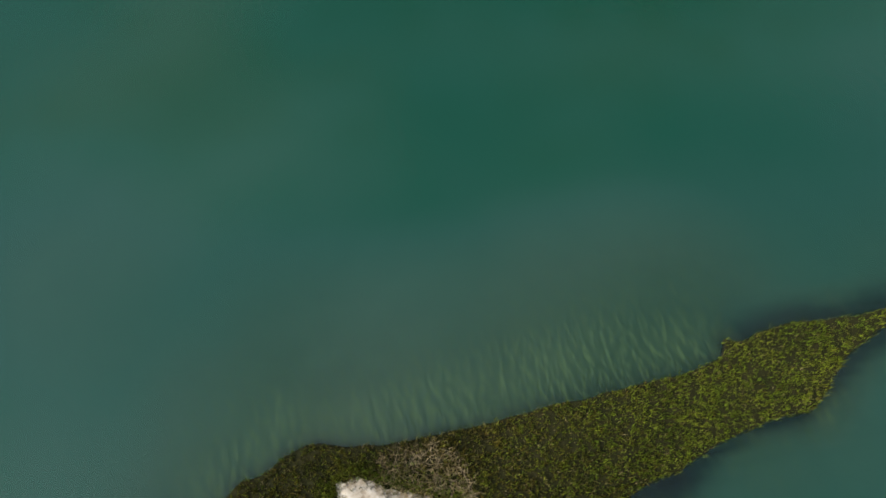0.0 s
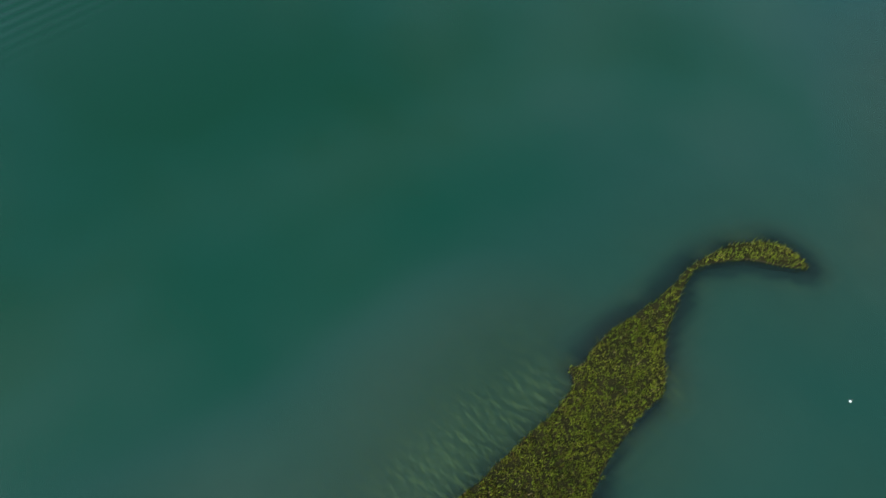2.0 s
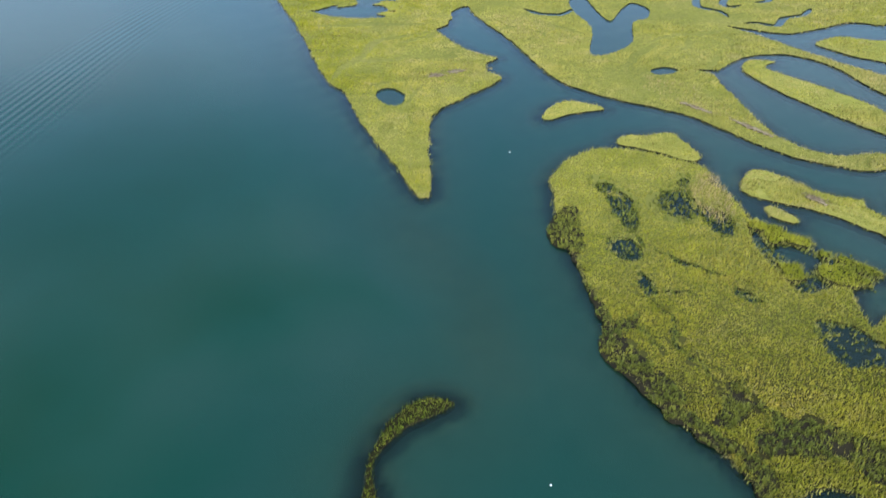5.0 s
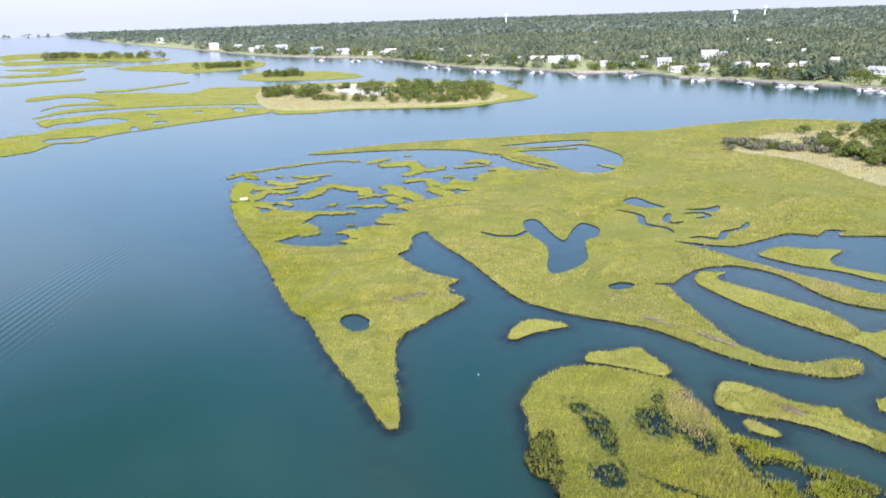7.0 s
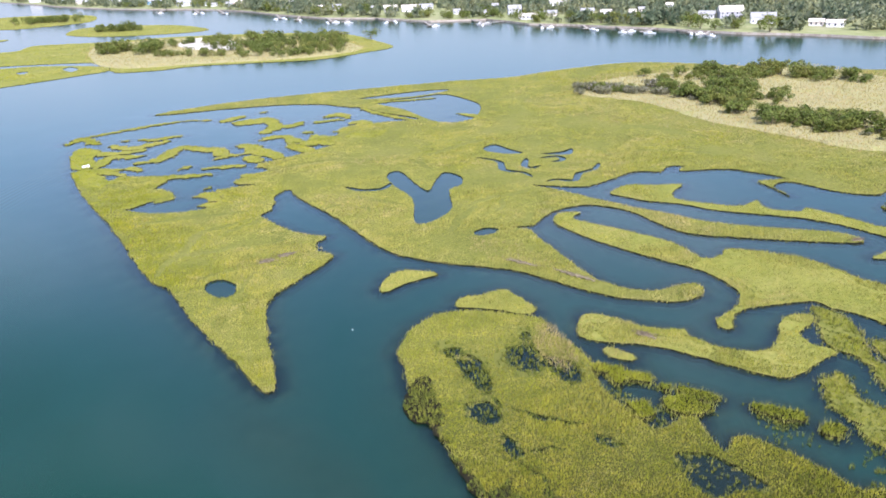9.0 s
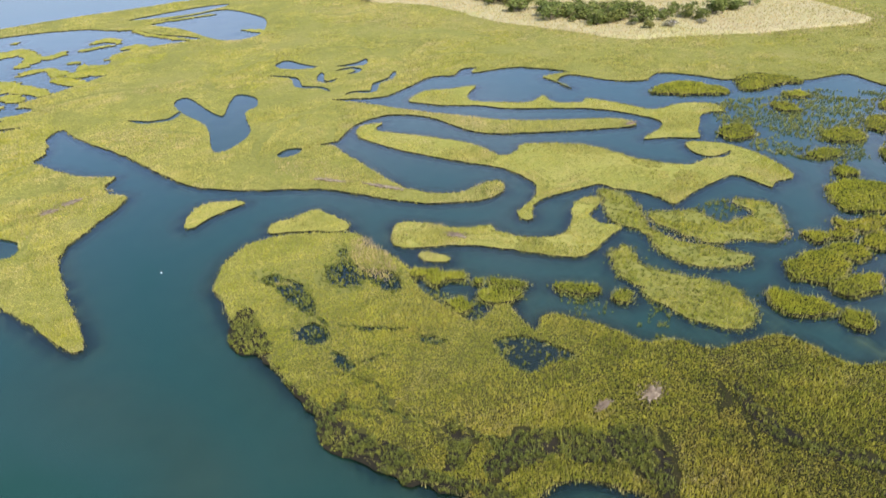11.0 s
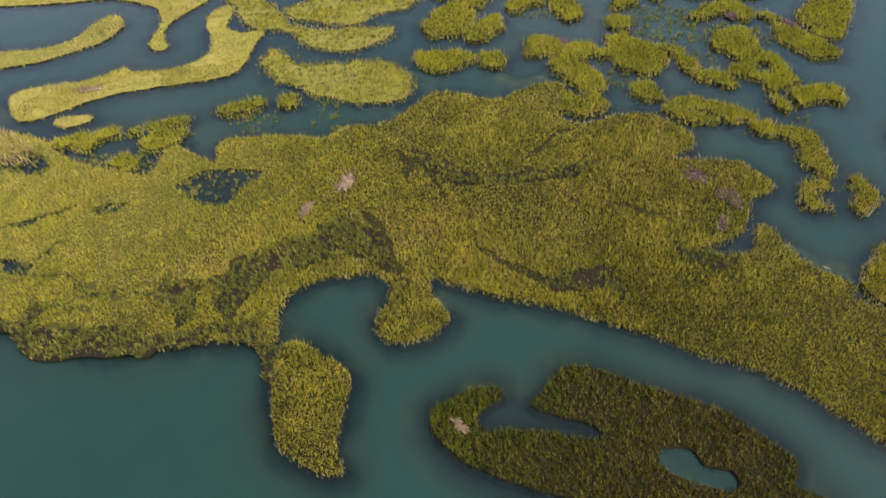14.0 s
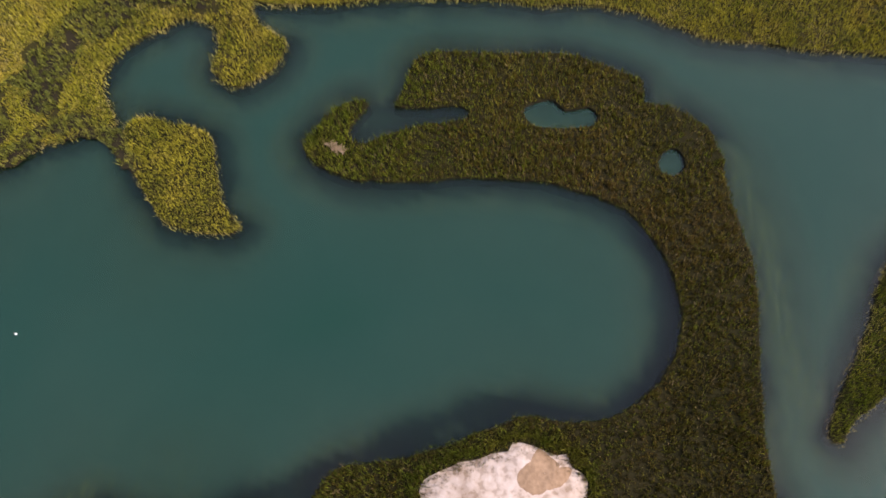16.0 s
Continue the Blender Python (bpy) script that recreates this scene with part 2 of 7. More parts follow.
def water_material():
    m, n, l = material("bay_water")
    n.remove(n["Principled BSDF"])
    body, clear, gloss = n.new("ShaderNodeBsdfDiffuse"), n.new("ShaderNodeBsdfTransparent"), n.new("ShaderNodeBsdfGlossy")
    clear.inputs["Color"].default_value = (0.74, 0.93, 0.76, 1)
    gloss.inputs["Roughness"].default_value = 0.14
    inner, outer, fres = n.new("ShaderNodeMixShader"), n.new("ShaderNodeMixShader"), n.new("ShaderNodeFresnel")
    deep = n.new("ShaderNodeAttribute")
    deep.attribute_name = "depth"
    third = n.new("ShaderNodeMath")
    third.operation = "MULTIPLY"
    third.inputs[1].default_value = 1 / 3.2
    l.new(deep.outputs["Fac"], third.inputs[0])
    l.new(ramp(n, l, third.outputs[0], ((0.3, (0.012, 0.038, 0.025)), (0.62, (0.007, 0.035, 0.024)), (0.85, (0.002, 0.031, 0.017)), (1.0, (0.001, 0.026, 0.010)))), body.inputs["Color"])
    fres.inputs["IOR"].default_value = 1.45
    ripple = world_noise(n, l, 0.9, 5, (1, 1.6, 1))
    # the fading wake of a boat: long crests 1.8 m apart over a band of the bay
    geo, sep = n.new("ShaderNodeNewGeometry"), n.new("ShaderNodeSeparateXYZ")
    l.new(geo.outputs["Position"], sep.inputs[0])

    def op(kind, a, b=0.0):
        k = n.new("ShaderNodeMath")
        k.operation = kind
        for i, v in enumerate((a, b)):
            if isinstance(v, (int, float)):
                k.inputs[i].default_value = v
            else:
                l.new(v, k.inputs[i])
        return k.outputs[0]

    seen = op("MULTIPLY", op("POWER", 2.718, op("MULTIPLY", deep.outputs["Fac"], -1.35)), 0.96)
    l.new(seen, inner.inputs[0])
    dy = op("MAXIMUM", op("SUBTRACT", sep.outputs["Y"], 150.0), 0.0)
    bend = op("MULTIPLY", op("MULTIPLY", dy, dy), 0.0016)
    across = op("SUBTRACT", op("ADD", sep.outputs["X"], 97.0), bend)
    crest = op("SINE", op("MULTIPLY", across, 2 * math.pi / 1.9))
    fade = op("MULTIPLY", op("POWER", 2.718, op("MULTIPLY", op("MULTIPLY", across, across), -0.012)), op("LESS_THAN", sep.outputs["Y"], 258.0))
    wake = op("MULTIPLY", op("MULTIPLY", crest, fade), 0.06)
    height = op("ADD", op("MULTIPLY", ripple, 0.09), wake)
    nrm = bumped(n, l, height, 1.0, 0.22)
    l.new(nrm, gloss.inputs["Normal"])
    l.new(nrm, fres.inputs["Normal"])
    l.new(body.outputs[0], inner.inputs[1])
    l.new(clear.outputs[0], inner.inputs[2])
    l.new(fres.outputs[0], outer.inputs[0])
    l.new(inner.outputs[0], outer.inputs[1])
    l.new(gloss.outputs[0], outer.inputs[2])
    l.new(outer.outputs[0], n["Material Output"].inputs["Surface"])
    return m


WATER = water_material()

# ---------------------------------------------------------------- plan, in metres
hook_inner = [
    (6.0, -22.9), (11.0, -21.9), (18.4, -21.2), (24.3, -20.4), (28.3, -19.1), (32.0, -17.6), (34.8, -17.1), (37.9, -15.1),
    (39.5, -11.8), (39.3, -9.2), (41.6, -9.0), (42.7, -5.8), (43.4, -1.3), (42.4, 5.2), (41.7, 10.8), (40.2, 13.0),
    (37.4, 13.3), (34.8, 14.0), (35.1, 11.7), (35.9, 7.8), (35.0, 6.6), (34.1, 8.1), (33.2, 11.2), (31.4, 14.2),
    (30.2, 16.1), (30.8, 17.6), (32.5, 17.5), (34.5, 16.3), (34.9, 17.7), (33.4, 19.4), (31.3, 20.8), (29.1, 21.5),
    (27.5, 19.8), (26.6, 16.3), (27.0, 12.1),
]
hook_bay = [
    (28.6, 6.0), (29.2, 1.9), (29.5, -2.2), (29.0, -5.9), (27.9, -9.1), (25.4, -11.9), (22.5, -13.8), (19.1, -14.7),
    (15.6, -14.5), (12.0, -12.7), (9.6, -9.8), (8.4, -6.3), (8.3, -3.0), (6.6, -0.1), (4.5, 3.3), (2.8, 7.1),
    (1.3, 11.0), (-2.5, 13.4), (-3.5, 17.8), (-4.8, 23.1), (-5.2, 27.1), (-5.1, 30.1), (-6.4, 32.1), (-8.2, 34.3),
]
hook_tail = [
    (-10.8, 41.6), (-10.3, 44.6), (-8.2, 47.8), (-5.1, 50.0), (-3.4, 51.6), (-5.7, 52.1), (-8.0, 51.1), (-10.2, 47.8),
    (-11.3, 43.0), (-11.2, 38.0), (-12.2, 31.1), (-11.8, 26.4), (-12.2, 25.6), (-11.0, 24.8), (-10.4, 20.6), (-10.6, 15.8),
    (-10.7, 10.9), (-10.9, 6.2), (-10.9, 1.4), (-11.2, -3.2), (-11.9, -6.8), (-12.9, -10.4), (-11.9, -13.3), (-10.7, -17.1),
]
hook_hole_a = [
    (36.9, 1.6), (38.0, 0.1), (38.1, -1.2), (37.2, -2.2), (37.9, -4.2), (37.2, -5.3), (36.1, -5.0), (35.3, -2.5),
    (35.0, 0.2), (35.7, 1.3),
]
hook_hole_b = [
    (33.4, -11.3), (35.0, -12.2), (34.7, -13.3), (33.3, -13.9), (32.2, -13.0), (32.4, -11.8),
]
isle_r = [
    (11.5, -27.0), (13.8, -27.4), (17.0, -28.8), (21.1, -30.0), (26.4, -31.4), (30.2, -34.8), (20.8, -33.7), (15.6, -31.3),
    (13.3, -29.2), (11.2, -28.0),
]
leaf = [
    (28.0, 39.2), (29.4, 37.1), (29.1, 34.4), (29.0, 31.2), (26.9, 29.7), (24.1, 28.5), (21.5, 26.8), (20.0, 25.0),
    (19.0, 26.6), (18.9, 29.3), (19.2, 31.6), (20.8, 34.0), (23.3, 36.1), (26.0, 38.2),
]
main_west = [
    (28.1, 40.1), (26.8, 42.8), (24.9, 45.8), (22.6, 48.8), (19.7, 52.1), (17.3, 56.4), (15.8, 60.1), (15.2, 64.8),
    (14.4, 69.2), (13.5, 71.9), (12.5, 76.5), (11.2, 82.4), (9.6, 90.6), (9.5, 98.1), (9.2, 102.1), (11.8, 108.4),
    (15.0, 111.7), (18.7, 113.7), (24.9, 113.1), (29.7, 110.8), (35.0, 107.2), (34.7, 102.4), (36.9, 98.5), (38.2, 91.1),
]
main_north = [
    (37.0, 86.3), (38.3, 78.8), (40.7, 73.6), (46.1, 75.7), (46.5, 70.7), (46.9, 67.4), (50.3, 69.9), (53.7, 66.5),
    (56.4, 62.2), (58.0, 57.9), (62.0, 56.3), (64.9, 52.4), (69.8, 51.4), (75.0, 50.3), (76.7, 46.5), (77.7, 41.5),
    (82.6, 39.2), (86.0, 35.8), (82.9, 33.1), (78.4, 32.1), (78.4, 28.2), (82.6, 24.9), (84.7, 21.4), (84.1, 16.2),
    (81.4, 13.7), (77.7, 15.2),
]
main_east = [
    (77.4, 14.5), (80.7, 7.4), (79.7, 6.4), (78.7, 3.0), (76.2, 2.7), (74.7, 4.3), (67.7, 3.6), (63.3, 6.5),
    (63.5, 3.7), (65.4, 1.4), (65.5, 1.3), (70.3, 2.0), (69.3, -0.4), (67.2, -2.3), (65.9, -7.4), (65.8, -9.2),
    (63.9, -9.1), (63.7, -13.1), (64.2, -18.0), (68.7, -24.7),
]
main_south = [
    (48.5, -28.7), (48.0, -19.8), (47.8, -15.2), (48.5, -11.8), (49.5, -7.6), (49.8, -3.3), (48.9, 1.5), (48.8, 5.5),
    (48.2, 10.1), (47.3, 16.2), (45.7, 22.1), (44.6, 27.2), (44.3, 31.0), (42.4, 30.3), (41.4, 28.9), (40.7, 27.1),
    (39.5, 26.2), (37.3, 26.5), (35.4, 27.9), (34.2, 29.7), (34.8, 31.6), (36.4, 32.7), (38.6, 32.7), (40.6, 34.0),
    (41.3, 36.1), (40.4, 38.3), (37.4, 41.6), (35.3, 43.0), (32.3, 43.1), (29.9, 41.7),
]
notch_islet = [
    (21.5, 115.8), (23.3, 119.1), (27.2, 119.2), (31.3, 120.7), (33.3, 117.1), (35.0, 112.7), (34.5, 110.1), (32.3, 110.0),
    (29.3, 112.2), (25.3, 114.2),
]
small_islet = [
    (8.4, 126.7), (10.2, 131.1), (13.5, 134.4), (18.0, 133.1), (20.5, 130.8), (17.5, 129.5), (13.3, 127.7), (9.6, 125.1),
]
debris_island = [
    (39.8, 102.4), (42.9, 107.3), (46.7, 105.4), (51.4, 100.0), (57.0, 98.0), (56.8, 95.9), (61.1, 90.1), (66.4, 89.0),
    (70.7, 92.0), (74.0, 96.8), (78.1, 98.4), (80.2, 97.3), (78.8, 95.2), (74.7, 92.7), (74.2, 89.0), (76.4, 86.1),
    (72.5, 84.1), (67.2, 81.6), (63.4, 81.5), (58.2, 86.2), (52.8, 91.7), (48.3, 95.0), (44.9, 96.4), (40.0, 98.9),
]
debris_islet = [
    (41.4, 94.9), (43.1, 95.2), (45.4, 92.1), (44.6, 90.7), (42.0, 92.4),
]
dragon_a = [
    (53.0, 154.8), (55.7, 159.0), (60.9, 158.4), (57.7, 154.5), (65.0, 145.7), (72.9, 134.8), (75.2, 125.1), (80.0, 125.7),
    (83.1, 128.0), (93.4, 120.8), (97.0, 113.5), (98.6, 108.0), (103.2, 102.2), (105.9, 100.2), (110.6, 100.7), (115.3, 99.5),
    (118.4, 101.5), (113.4, 101.1), (111.1, 104.0), (113.6, 109.8), (118.7, 106.9), (121.1, 102.2), (121.6, 96.0), (119.0, 86.1),
    (113.5, 85.4),
]
dragon_b = [
    (110.9, 84.0), (110.8, 86.2), (109.5, 91.9), (103.9, 91.5), (97.5, 90.2), (90.6, 88.1), (90.2, 91.5), (88.0, 96.4),
    (85.3, 99.3), (84.2, 102.3), (78.6, 102.6), (71.7, 102.6), (67.4, 100.3), (64.9, 96.5), (63.5, 97.1), (63.8, 99.8),
    (68.4, 102.6), (72.5, 106.4), (73.6, 111.6), (71.6, 119.7), (65.0, 128.7), (58.5, 138.6), (53.5, 149.7),
]
ragged_a = [
    (84.1, 87.3), (91.1, 84.1), (92.8, 77.8), (99.7, 77.8), (100.3, 83.5), (105.0, 78.9), (99.4, 70.6), (94.3, 69.1),
    (90.8, 72.7), (85.7, 73.5), (83.7, 79.8), (82.8, 84.0),
]
ragged_b = [
    (82.6, 99.5), (85.1, 96.5), (83.8, 90.0), (80.8, 84.1), (81.3, 77.4), (84.2, 73.5), (87.3, 66.5), (81.7, 67.3),
    (77.7, 71.3), (77.4, 76.7), (78.7, 83.1), (76.9, 88.2),
]
ragged_c = [
    (69.2, 79.5), (72.6, 79.7), (71.3, 74.2), (73.2, 69.6), (77.7, 63.8), (77.6, 59.0), (75.9, 54.8), (72.1, 54.3),
    (68.3, 57.7), (66.6, 63.1), (66.5, 67.9), (66.8, 74.8),
]
ridge_a = [
    (73.8, 171.0), (81.0, 175.7), (86.7, 174.0), (94.7, 172.6), (89.8, 167.2), (87.8, 161.7), (95.1, 154.8), (100.3, 152.2),
    (105.7, 154.7), (105.0, 148.9), (110.9, 144.8), (114.2, 146.5), (118.6, 138.2), (122.4, 130.7), (131.3, 130.6), (137.1, 126.0),
    (135.8, 120.8), (130.2, 122.0), (121.0, 114.1), (118.1, 110.7), (113.1, 114.1), (107.4, 116.6), (115.7, 120.0), (118.3, 124.7),
    (114.6, 133.7), (109.2, 140.4), (102.1, 145.1), (92.8, 151.2), (87.0, 157.7), (80.1, 162.3), (76.2, 166.6),
]
spit_shore = [
    (-77.7, 236.5), (-75.3, 227.3), (-65.8, 204.6), (-55.1, 182.8), (-45.4, 160.8), (-37.4, 142.4), (-32.4, 136.3), (-26.5, 122.6),
    (-20.1, 110.4), (-17.3, 105.5), (-14.1, 98.8), (-12.1, 94.9), (-10.5, 95.2), (-11.0, 101.6), (-12.0, 109.1), (-12.8, 117.1),
    (-12.8, 126.4), (-8.3, 133.8), (-3.7, 139.7), (0.2, 146.4), (-3.0, 149.1), (-3.6, 154.8), (-1.0, 157.8), (-7.6, 162.4),
    (-13.2, 170.2), (-17.1, 178.0), (-14.4, 181.9), (-13.8, 193.7), (-10.2, 198.1),
]
creek_shore = [
    (-7.1, 188.9), (2.1, 169.9), (9.1, 151.8), (14.5, 142.5), (23.2, 135.8), (30.7, 132.0), (36.8, 128.1), (41.9, 122.3),
    (46.6, 116.4), (52.3, 111.5), (59.5, 108.3), (63.6, 107.9), (67.4, 110.7), (67.4, 114.1), (63.5, 114.2), (58.5, 113.1),
    (53.2, 116.2), (49.4, 123.9), (47.9, 133.0), (46.2, 143.3), (45.1, 150.8), (41.7, 153.1),
]
lagoon_shore = [
    (47.3, 153.1), (54.4, 160.5), (64.0, 163.4), (71.5, 158.0), (74.1, 151.9), (76.5, 143.1), (80.6, 137.6), (89.7, 132.8),
    (99.5, 128.4), (110.1, 124.4), (112.5, 126.4), (109.0, 131.4), (96.8, 138.0), (87.6, 143.6), (80.2, 151.8), (73.0, 160.8),
    (66.9, 169.2), (62.5, 175.8), (56.2, 183.4), (68.8, 178.0), (79.5, 182.8), (88.2, 187.5), (94.8, 185.2), (99.1, 189.5),
    (104.6, 188.6), (100.6, 184.2), (113.1, 182.7), (120.6, 175.5), (124.3, 169.1), (115.7, 169.2), (115.7, 164.1),
]
east_shore = [
    (116.0, 156.1), (116.1, 163.6), (123.2, 166.8), (129.0, 156.2), (136.6, 151.0), (144.5, 154.3), (151.3, 146.9), (155.7, 138.7),
    (166.7, 139.1), (171.5, 128.0), (185.4, 125.0), (184.6, 113.1), (190.8, 97.7),
]
north_shore = [
    (262.9, 321.6), (229.1, 346.7), (192.7, 378.8), (170.5, 387.7), (134.8, 379.1), (99.3, 363.9), (69.7, 363.4), (25.9, 357.7),
    (-7.3, 352.7), (-41.0, 342.7), (-69.5, 324.9), (-39.6, 328.3), (-17.3, 329.2), (0.4, 324.8), (10.1, 316.2), (19.5, 309.3),
    (25.7, 297.3), (38.6, 279.3),
]
field_shore = [
    (19.4, 277.7), (8.1, 272.8), (5.5, 260.9), (-2.7, 257.9), (5.1, 248.6), (-4.8, 240.0), (-13.1, 233.2), (-20.9, 228.2),
    (-17.0, 220.3), (-25.0, 213.6), (-25.9, 208.4), (-19.5, 205.6), (-30.5, 203.3), (-27.7, 194.0), (-30.3, 188.2), (-35.9, 186.3),
    (-43.2, 186.6), (-50.3, 189.8), (-53.4, 193.9), (-50.0, 199.1), (-43.0, 198.4), (-42.4, 203.6), (-47.3, 209.3), (-52.1, 209.4),
    (-47.8, 214.1), (-47.5, 221.3), (-60.5, 226.0), (-63.8, 218.8), (-69.8, 219.7),
]
far_marsh_a = [
    (-228.5, 345.1), (-215.8, 351.5), (-214.3, 358.7), (-215.4, 376.5), (-201.9, 378.9), (-200.4, 394.6), (-191.8, 410.1), (-180.6, 422.0),
    (-169.6, 437.2), (-154.0, 452.5), (-137.4, 468.8), (-126.1, 482.4), (-130.7, 501.0), (-150.3, 515.4), (-177.7, 525.9), (-197.7, 524.8),
    (-230.0, 514.6), (-255.0, 500.4), (-270.1, 484.9), (-277.5, 471.3), (-256.4, 442.9), (-255.0, 456.4), (-244.3, 463.6), (-240.3, 477.9),
    (-225.7, 474.4), (-212.2, 461.1), (-219.2, 448.3), (-229.8, 441.5), (-240.2, 435.0), (-246.4, 427.7), (-246.2, 415.4), (-259.8, 395.5),
]
far_marsh_b = [
    (-119.4, 473.8), (-96.5, 470.9), (-72.3, 481.7), (-34.6, 480.6), (2.8, 479.6), (34.2, 502.2), (56.4, 527.0), (48.0, 573.3),
    (28.9, 636.6), (-5.6, 665.3), (-47.7, 680.8), (-123.0, 691.2), (-172.7, 675.8), (-204.2, 676.0), (-229.8, 674.3), (-230.8, 637.5),
    (-246.5, 633.4), (-268.1, 644.6), (-288.1, 650.9), (-312.5, 649.3), (-338.8, 662.0), (-360.5, 654.9), (-372.8, 640.9), (-373.0, 624.1),
    (-361.9, 604.9), (-350.5, 609.5), (-337.8, 630.5), (-300.3, 603.1), (-291.8, 585.2), (-315.2, 569.8), (-309.5, 531.9), (-308.8, 557.6),
    (-289.8, 562.9), (-260.7, 551.6), (-277.2, 545.9), (-291.9, 533.6), (-290.2, 487.0), (-280.8, 512.6), (-255.9, 527.4), (-226.5, 535.7),
    (-198.3, 538.0), (-155.2, 533.0), (-135.7, 521.1),
]
far_marsh_d = [
    (-475.9, 1017.9), (-465.7, 1066.9), (-427.8, 1095.2), (-377.5, 1119.9), (-288.9, 1074.7), (-255.9, 948.6), (-300.6, 886.5), (-333.4, 883.5),
    (-352.7, 917.1), (-417.4, 953.6),
]
far_marsh_e = [
    (-996.9, 1621.0), (-902.5, 1674.4), (-745.5, 1556.6), (-544.7, 1310.2), (-478.3, 1227.6), (-511.8, 1175.0), (-599.7, 1247.6), (-727.0, 1344.4),
    (-829.0, 1415.0), (-834.3, 1353.0),
]
far_marsh_f = [
    (-505.4, 810.6), (-462.9, 835.6), (-436.7, 847.1), (-423.7, 821.1), (-452.5, 804.9), (-481.7, 771.6),
]
far_marsh_g = [
    (-586.2, 943.8), (-545.9, 962.2), (-556.1, 1022.9), (-516.3, 1005.7), (-498.1, 969.5), (-500.5, 918.2), (-519.0, 901.3), (-560.6, 901.6),
]
far_marsh_h = [
    (-661.8, 1068.6), (-606.8, 1087.1), (-571.9, 1116.6), (-531.6, 1121.3), (-507.0, 1086.2), (-542.7, 1058.3), (-572.5, 1010.3),
]
far_marsh_i = [
    (-808.0, 1309.6), (-704.2, 1301.5), (-582.2, 1210.5), (-557.8, 1158.7), (-653.1, 1205.2), (-688.3, 1171.1), (-738.1, 1194.3),
]
far_marsh_j = [
    (-337.6, 680.9), (-307.6, 696.6), (-281.4, 749.8), (-275.8, 735.8), (-300.0, 678.7), (-323.4, 661.9),
]
far_marsh_c = [
    (-235.2, 782.6), (-199.0, 736.5), (-151.1, 725.0), (-107.6, 733.5), (-100.1, 763.9), (-147.7, 836.2), (-229.9, 855.0),
]
far_shore = [
    (-2214.3, 4131.9), (-991.1, 2218.9), (-545.4, 1562.0), (-362.3, 1287.5), (-236.6, 1151.5), (-158.0, 1093.1), (-83.9, 1001.8), (-34.4, 900.4),
    (18.5, 811.8), (65.7, 782.3), (114.0, 710.0), (166.2, 701.2), (188.4, 630.6), (214.8, 609.5), (238.3, 575.3), (262.9, 543.5),
    (294.9, 492.5), (324.1, 462.2),
]
sand = [
    (0.4, 4.5), (1.6, 4.3), (3.2, 3.0), (4.9, 0.1), (6.5, -3.3), (6.3, -5.9), (5.3, -7.6), (3.5, -9.4),
    (-6.0, -10.0), (-8.6, -9.1), (-9.8, -8.3), (-9.3, -5.8), (-5.0, 0.5),
]
pale = [
    (34.1, 105.1), (36.3, 103.8), (36.7, 93.7), (33.9, 89.3), (31.2, 94.8), (31.5, 100.9),
]
deb_spots = [
    (52.0, 49.2), (45.5, 50.3), (49.8, 97.5), (-14.0, 146.0), (-9.8, 148.6), (46.7, 123.0), (38.2, 131.7), (110.9, 125.3),
]
buoys = [
    (6.8, 41.7), (2.2, 111.5), (1.9, 112.7), (7.0, 41.6), (2.0, 110.1), (6.4, 43.8),
]
upland = [
    (117.5, 307.0), (136.2, 279.1), (141.4, 243.5), (154.0, 212.5), (162.1, 192.0), (178.9, 184.0), (215.1, 169.4), (251.3, 175.7),
    (256.2, 312.9), (212.5, 344.9), (172.7, 344.2), (142.9, 336.7),
]
isle_beach = [
    (-151.7, 555.0), (-120.3, 494.0), (-74.0, 493.9), (-12.4, 492.8), (27.1, 514.4), (29.3, 554.5), (-5.4, 628.3), (-119.0, 667.9),
    (-167.4, 634.2),
]
isle_sand = [
    (-103.5, 619.5), (-91.5, 653.2), (-69.9, 634.6), (-51.9, 578.3), (-62.1, 558.3), (-90.8, 580.4),
]
hedge_a = [
    (151.7, 298.3), (157.8, 273.3), (162.3, 248.5), (167.0, 231.7), (178.9, 213.6), (162.7, 226.1), (174.5, 208.1), (195.1, 201.8),
    (221.8, 200.8),
]
hedge_b = [
    (162.5, 326.1), (186.8, 331.4), (195.0, 317.8), (175.0, 290.3), (177.6, 265.5),
]
hedge_c = [
    (208.5, 323.4), (223.0, 314.5), (241.7, 294.2),
]
scrub = [
    (120.5, 315.0), (132.4, 304.9), (149.5, 299.0),
]
isle_grove_a = [
    (-150.1, 569.6), (-140.7, 582.5), (-125.6, 586.1), (-115.8, 559.6),
]
isle_grove_b = [
    (-120.0, 592.7), (-95.1, 610.9), (-67.7, 620.4),
]
isle_grove_c = [
    (-55.6, 581.0), (-32.6, 590.8), (-5.2, 582.0), (19.6, 527.1),
]
isle_grove_d = [
    (-106.0, 542.1), (-70.2, 525.0), (-36.4, 508.9), (-4.8, 506.7), (23.0, 512.2),
]
isle_grove_e = [
    (-38.8, 544.4), (-13.4, 544.3), (7.4, 530.7),
]
islet_grove_c = [
    (-208.9, 786.2), (-187.3, 784.7), (-165.8, 783.2),
]
islet_grove_d = [
    (-327.9, 950.4), (-309.4, 961.5), (-269.1, 962.8),
]
islet_grove_e = [
    (-761.6, 1396.2), (-706.7, 1383.0), (-625.0, 1321.6), (-539.7, 1275.0),
]
dead_mat = [
    (-9.3, -5.0), (-10.4, -3.9), (-10.2, -0.7), (-8.6, 1.5), (-6.9, 1.9), (-4.8, 1.6), (-5.8, -3.6), (-7.5, -5.2),
]
